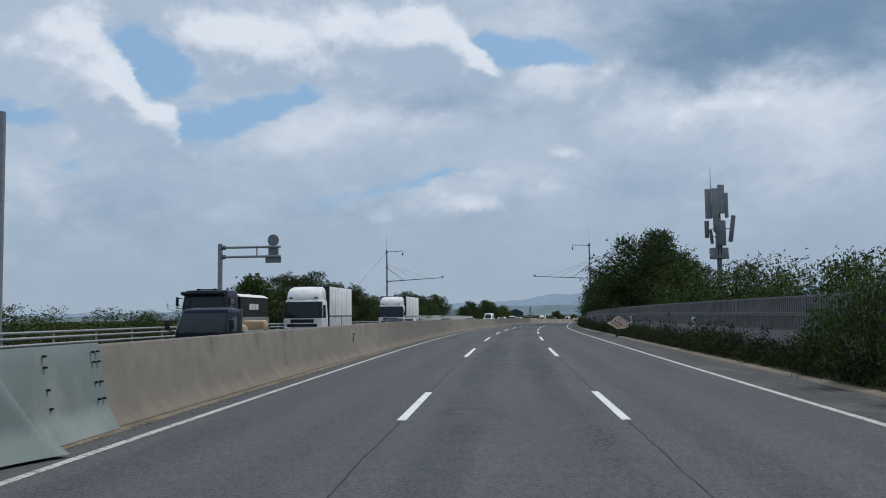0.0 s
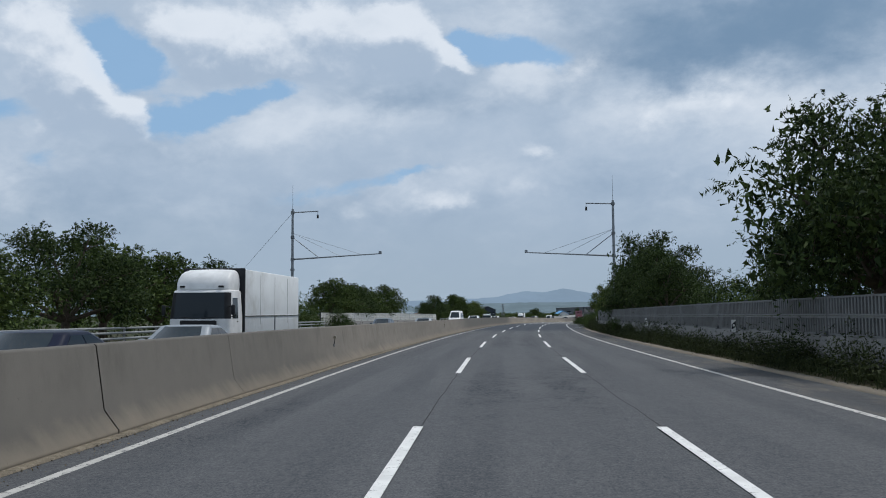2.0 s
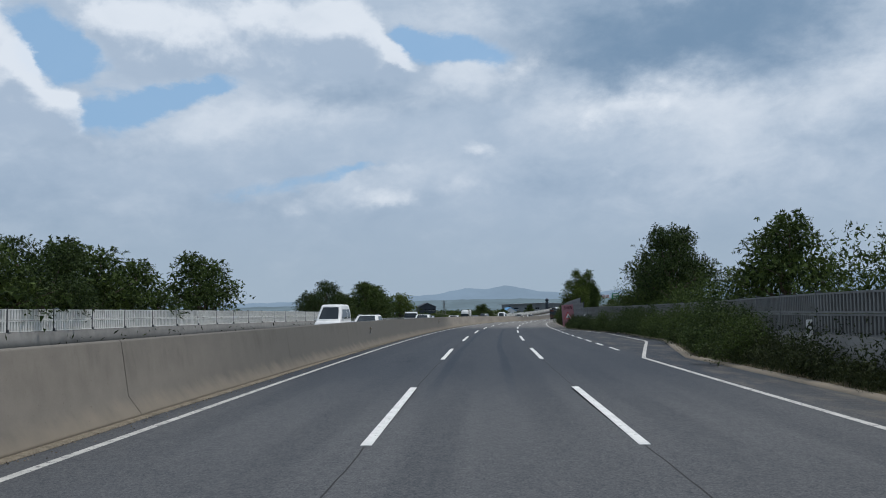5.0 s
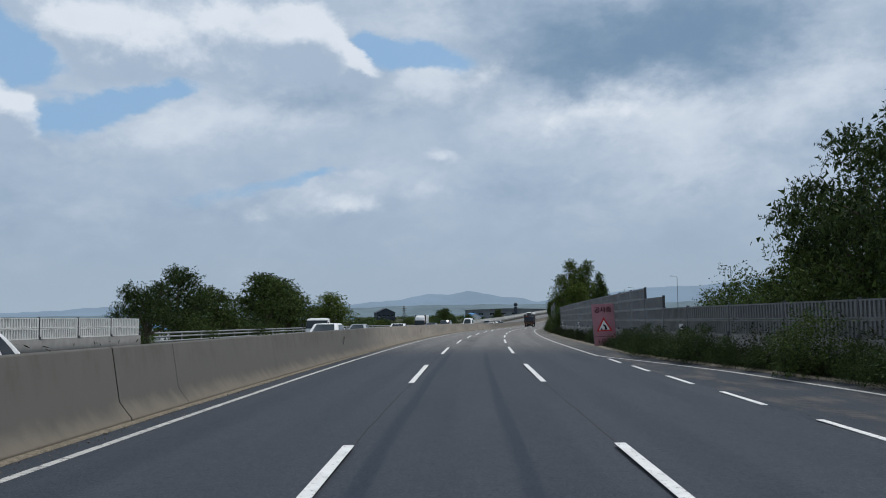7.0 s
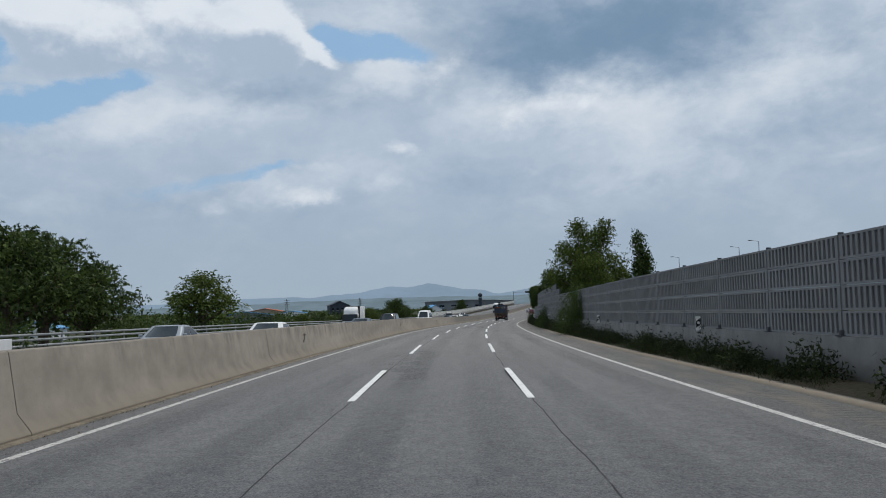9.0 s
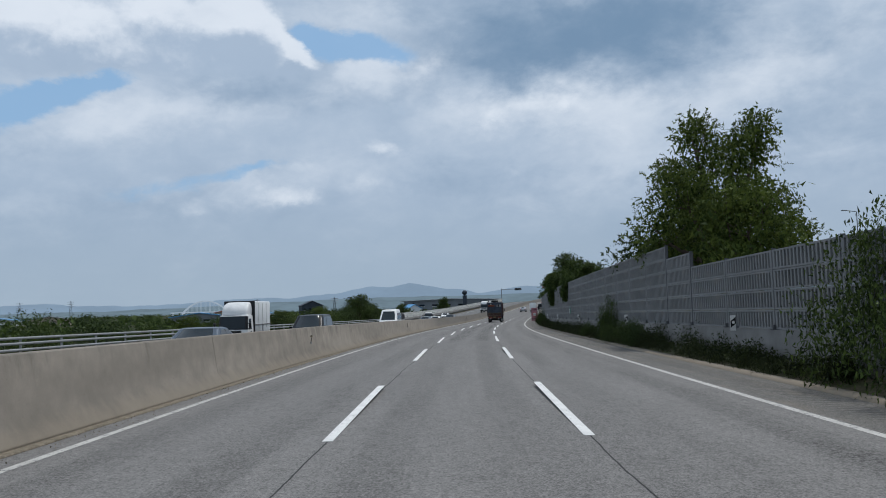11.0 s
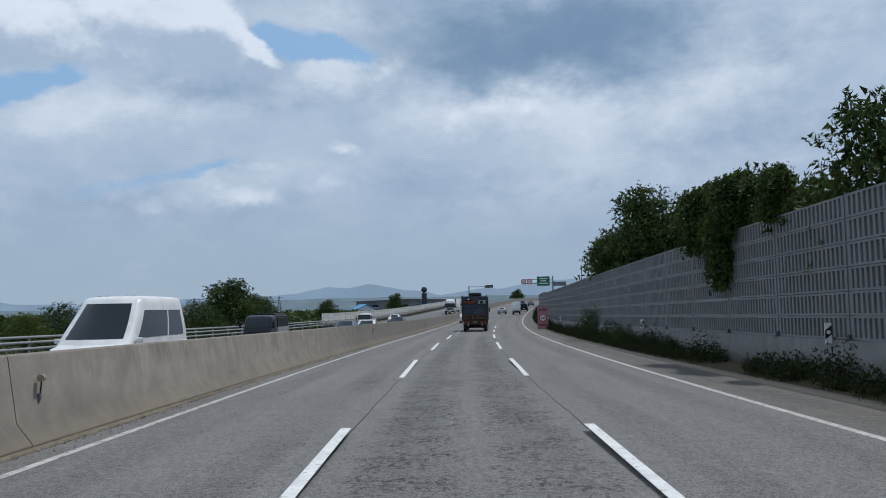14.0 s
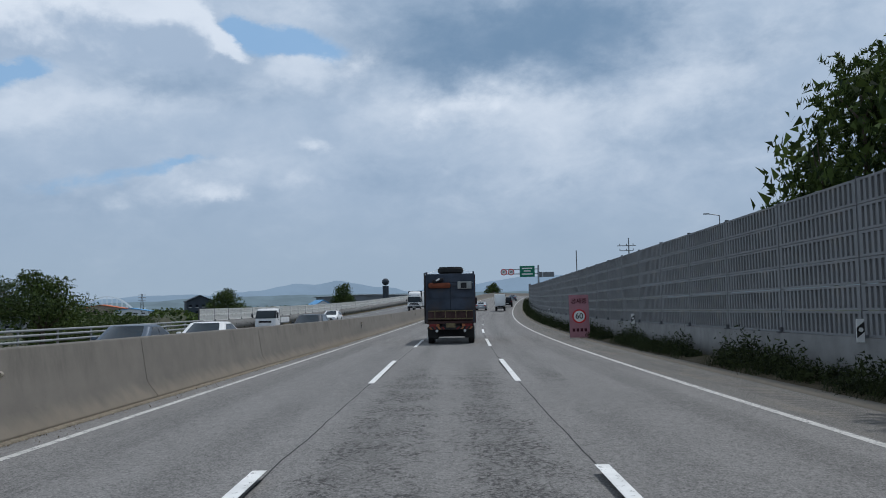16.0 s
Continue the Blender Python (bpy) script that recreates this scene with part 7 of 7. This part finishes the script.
def house(x, y, z, wide, deep, wall_h, roof_h, wall_mat, roof_mat, turn, label, rows=2):
    t = thing("house", pose(x, y, z, 0, 0, turn), label, "house")
    part("wall", boxed(0, 0, wall_h / 2, wide, deep, wall_h), M_ROOFS[wall_mat], t)
    rf = prism([(-wide * 0.54, wall_h - 0.1), (0, wall_h + roof_h), (wide * 0.54, wall_h - 0.1), (wide * 0.54, wall_h + 0.2), (0, wall_h + roof_h + 0.35), (-wide * 0.54, wall_h + 0.2)], deep * 1.06, "y")
    part("roof", rf, M_ROOFS[roof_mat], t, roof_mat + " pitched roof")
    gab = prism([(-wide * 0.5, wall_h), (0, wall_h + roof_h * 0.95), (wide * 0.5, wall_h)], deep * 0.98, "y")
    part("gable", gab, M_ROOFS[wall_mat], t)
    for r in range(rows):
        for k in range(4):
            w = part("window", boxed(-wide * 0.36 + k * wide * 0.24, -deep / 2 - 0.03, wall_h * (0.3 + 0.42 * r), wide * 0.1, 0.08, wall_h * 0.16), M_GLASS, t)
            part("frame", boxed(-wide * 0.36 + k * wide * 0.24, -deep / 2 - 0.06, wall_h * (0.3 + 0.42 * r) - wall_h * 0.09, wide * 0.11, 0.06, wall_h * 0.02), M_WHITE, w)


house(12.6, 890, -6.5, 15, 18, 9, 3.4, "dark", "dark", 8, "tall dark shed with a pitched roof")
house(-46, 930, -6.5, 25, 14, 5.8, 2.2, "tan", "orange", -5, "low tan house with an orange roof")
house(-29, 620, -6.5, 22, 12, 4.8, 1.5, "grey", "blue", 4, "long low shed with a blue roof")
house(-20, 860, -6.5, 18, 10, 4.2, 1.4, "white", "blue", -8, "small white shed with a blue roof")
house(-140, 800, -6.5, 22, 12, 4.5, 1.8, "tan", "grey", 10, "low farmhouse with a grey roof")
house(-205, 900, -6.5, 30, 14, 4.2, 1.6, "white", "blue", 0, "long white hall with a blue roof")
house(70.9, 745, -5.5, 9, 8, 4.2, 2.4, "white", "blue", 20, "white and blue canopy building with a peaked roof", 1)
house(96, 800, -5, 34, 16, 7.6, 1.0, "grey", "grey", -10, "long dark-grey warehouse with a flat roof")
house(118, 900, -4, 70, 24, 8, 1.0, "grey", "white", -12, "long warehouse with a pale roof")
house(-110, 560, -6.5, 12, 9, 3.6, 1.8, "grey", "grey", 25, "small grey farm shed")
house(-70, 470, -6.5, 10, 8, 3.4, 1.6, "white", "blue", -10, "small shed with a blue roof")

br = thing("arch_bridge", pose(-200, 1970, -4, 0, 0, -4), "white steel arch bridge in the haze", "bridge")
# haze before the bridge is painted in as a glow
M_BRIDGE = distance("hazy_steel_glow", (0.42, 0.5, 0.58), 0.75, 0.04)
for dy in (-5, 5):
    bm = bmesh.new()
    pts = [(-42 + 84 * k / 20, 21 * (1 - (2 * k / 20 - 1) ** 2) + 4) for k in range(21)]
    for (xa, za), (xb, zb) in zip(pts, pts[1:]):
        tube(bm, (xa, dy, za), (xb, dy, zb), 0.9, n=6)
    arch = part("arch", bm, M_BRIDGE, br)
    for k in range(2, 19, 2):
        part("hanger", tubed((pts[k][0], dy, 4), (pts[k][0], dy, pts[k][1]), 0.3, n=5), M_BRIDGE, arch)
part("deck", boxed(0, 0, 3.4, 130, 12, 1.6), M_BRIDGE, br)
for x in (-62, -42, 42, 62):
    part("pier", boxed(x, 0, 0, 3, 9, 6), M_BRIDGE, br)


def pylon(x, y, z, h):
    t = thing("pylon", pose(x, y, z, 0, 0, 10), "lattice power pylon on the plain", "pylon", "power pylons")
    bm = bmesh.new()
    for sx in (-1, 1):
        for sy in (-1, 1):
            tube(bm, (sx * h * .1, sy * h * .1, 0), (sx * h * .015, sy * h * .015, h), 0.16, n=4)
    for k in range(7):
        f, g2 = k / 7, (k + 1) / 7
        a, b = h * (.1 - .085 * f), h * (.1 - .085 * g2)
        tube(bm, (-a, -a, h * f), (b, -b, h * g2), 0.1, n=4)
        tube(bm, (a, -a, h * f), (-b, -b, h * g2), 0.1, n=4)
    part("lattice", bm, M_POST, t)
    for z_ in (0.7, 0.82, 0.94):
        part("cross_arm", tubed((-h * .17, 0, h * z_), (h * .17, 0, h * z_), 0.18, n=5), M_POST, t)


for q in ((31, 955, -6, 15), (-36, 1040, -6, 16), (-320, 1500, -6, 26), (-380, 1480, -6, 25), (330, 900, -5, 22), (420, 1000, -5, 24)):
    pylon(*q)

# ball-topped tower and a power line pole
tw = thing("tower", pose(78, 607, -5), "dark slim tower with a round head", "tower")
part("shaft", tubed((0, 0, 0), (0, 0, 9.2), 0.95, 0.85, 14), M_ROOFS["dark"], tw)
bm = bmesh.new()
bmesh.ops.create_uvsphere(bm, u_segments=18, v_segments=10, radius=1.0, matrix=Matrix.Translation((0, 0, 10.3)))
part("head", bm, M_ROOFS["dark"], tw, smooth=True)

# hedges, fields and far woods
def far_woods():
    r = np.random.default_rng(21)
    pts, nor = [], []
    for _ in range(1100):
        y = r.uniform(380, 1500)
        x = r.uniform(-520, 60 + y * 0.06) if r.random() < 0.8 else r.uniform(140 + y * 0.25, 600)
        lane = np.interp(y, _py, _px)
        if -45 < x - lane < 40:
            continue
        h = r.uniform(1.5, 5.5)
        k = int(80 if y < 700 else 36)
        d_ = r.normal(size=(k, 3))
        d_ /= np.linalg.norm(d_, axis=1, keepdims=True)
        w = h * r.uniform(0.8, 2.2)
        pts.append(np.array([x, y, -6 + h * 0.5]) + d_ * np.array([w, w, h * 0.55]) * r.uniform(0.6, 1.05, (k, 1)))
        nor.append(d_)
    v, f = leaf_cloud(np.concatenate(pts), np.concatenate(nor), 1.1, 1.4, 0.0, 8)
    tagged(raw("far_woods", v, f, M_LEAF[1]), "scattered dark copses and hedges across the plain", "woods", kind="stuff")


far_woods()
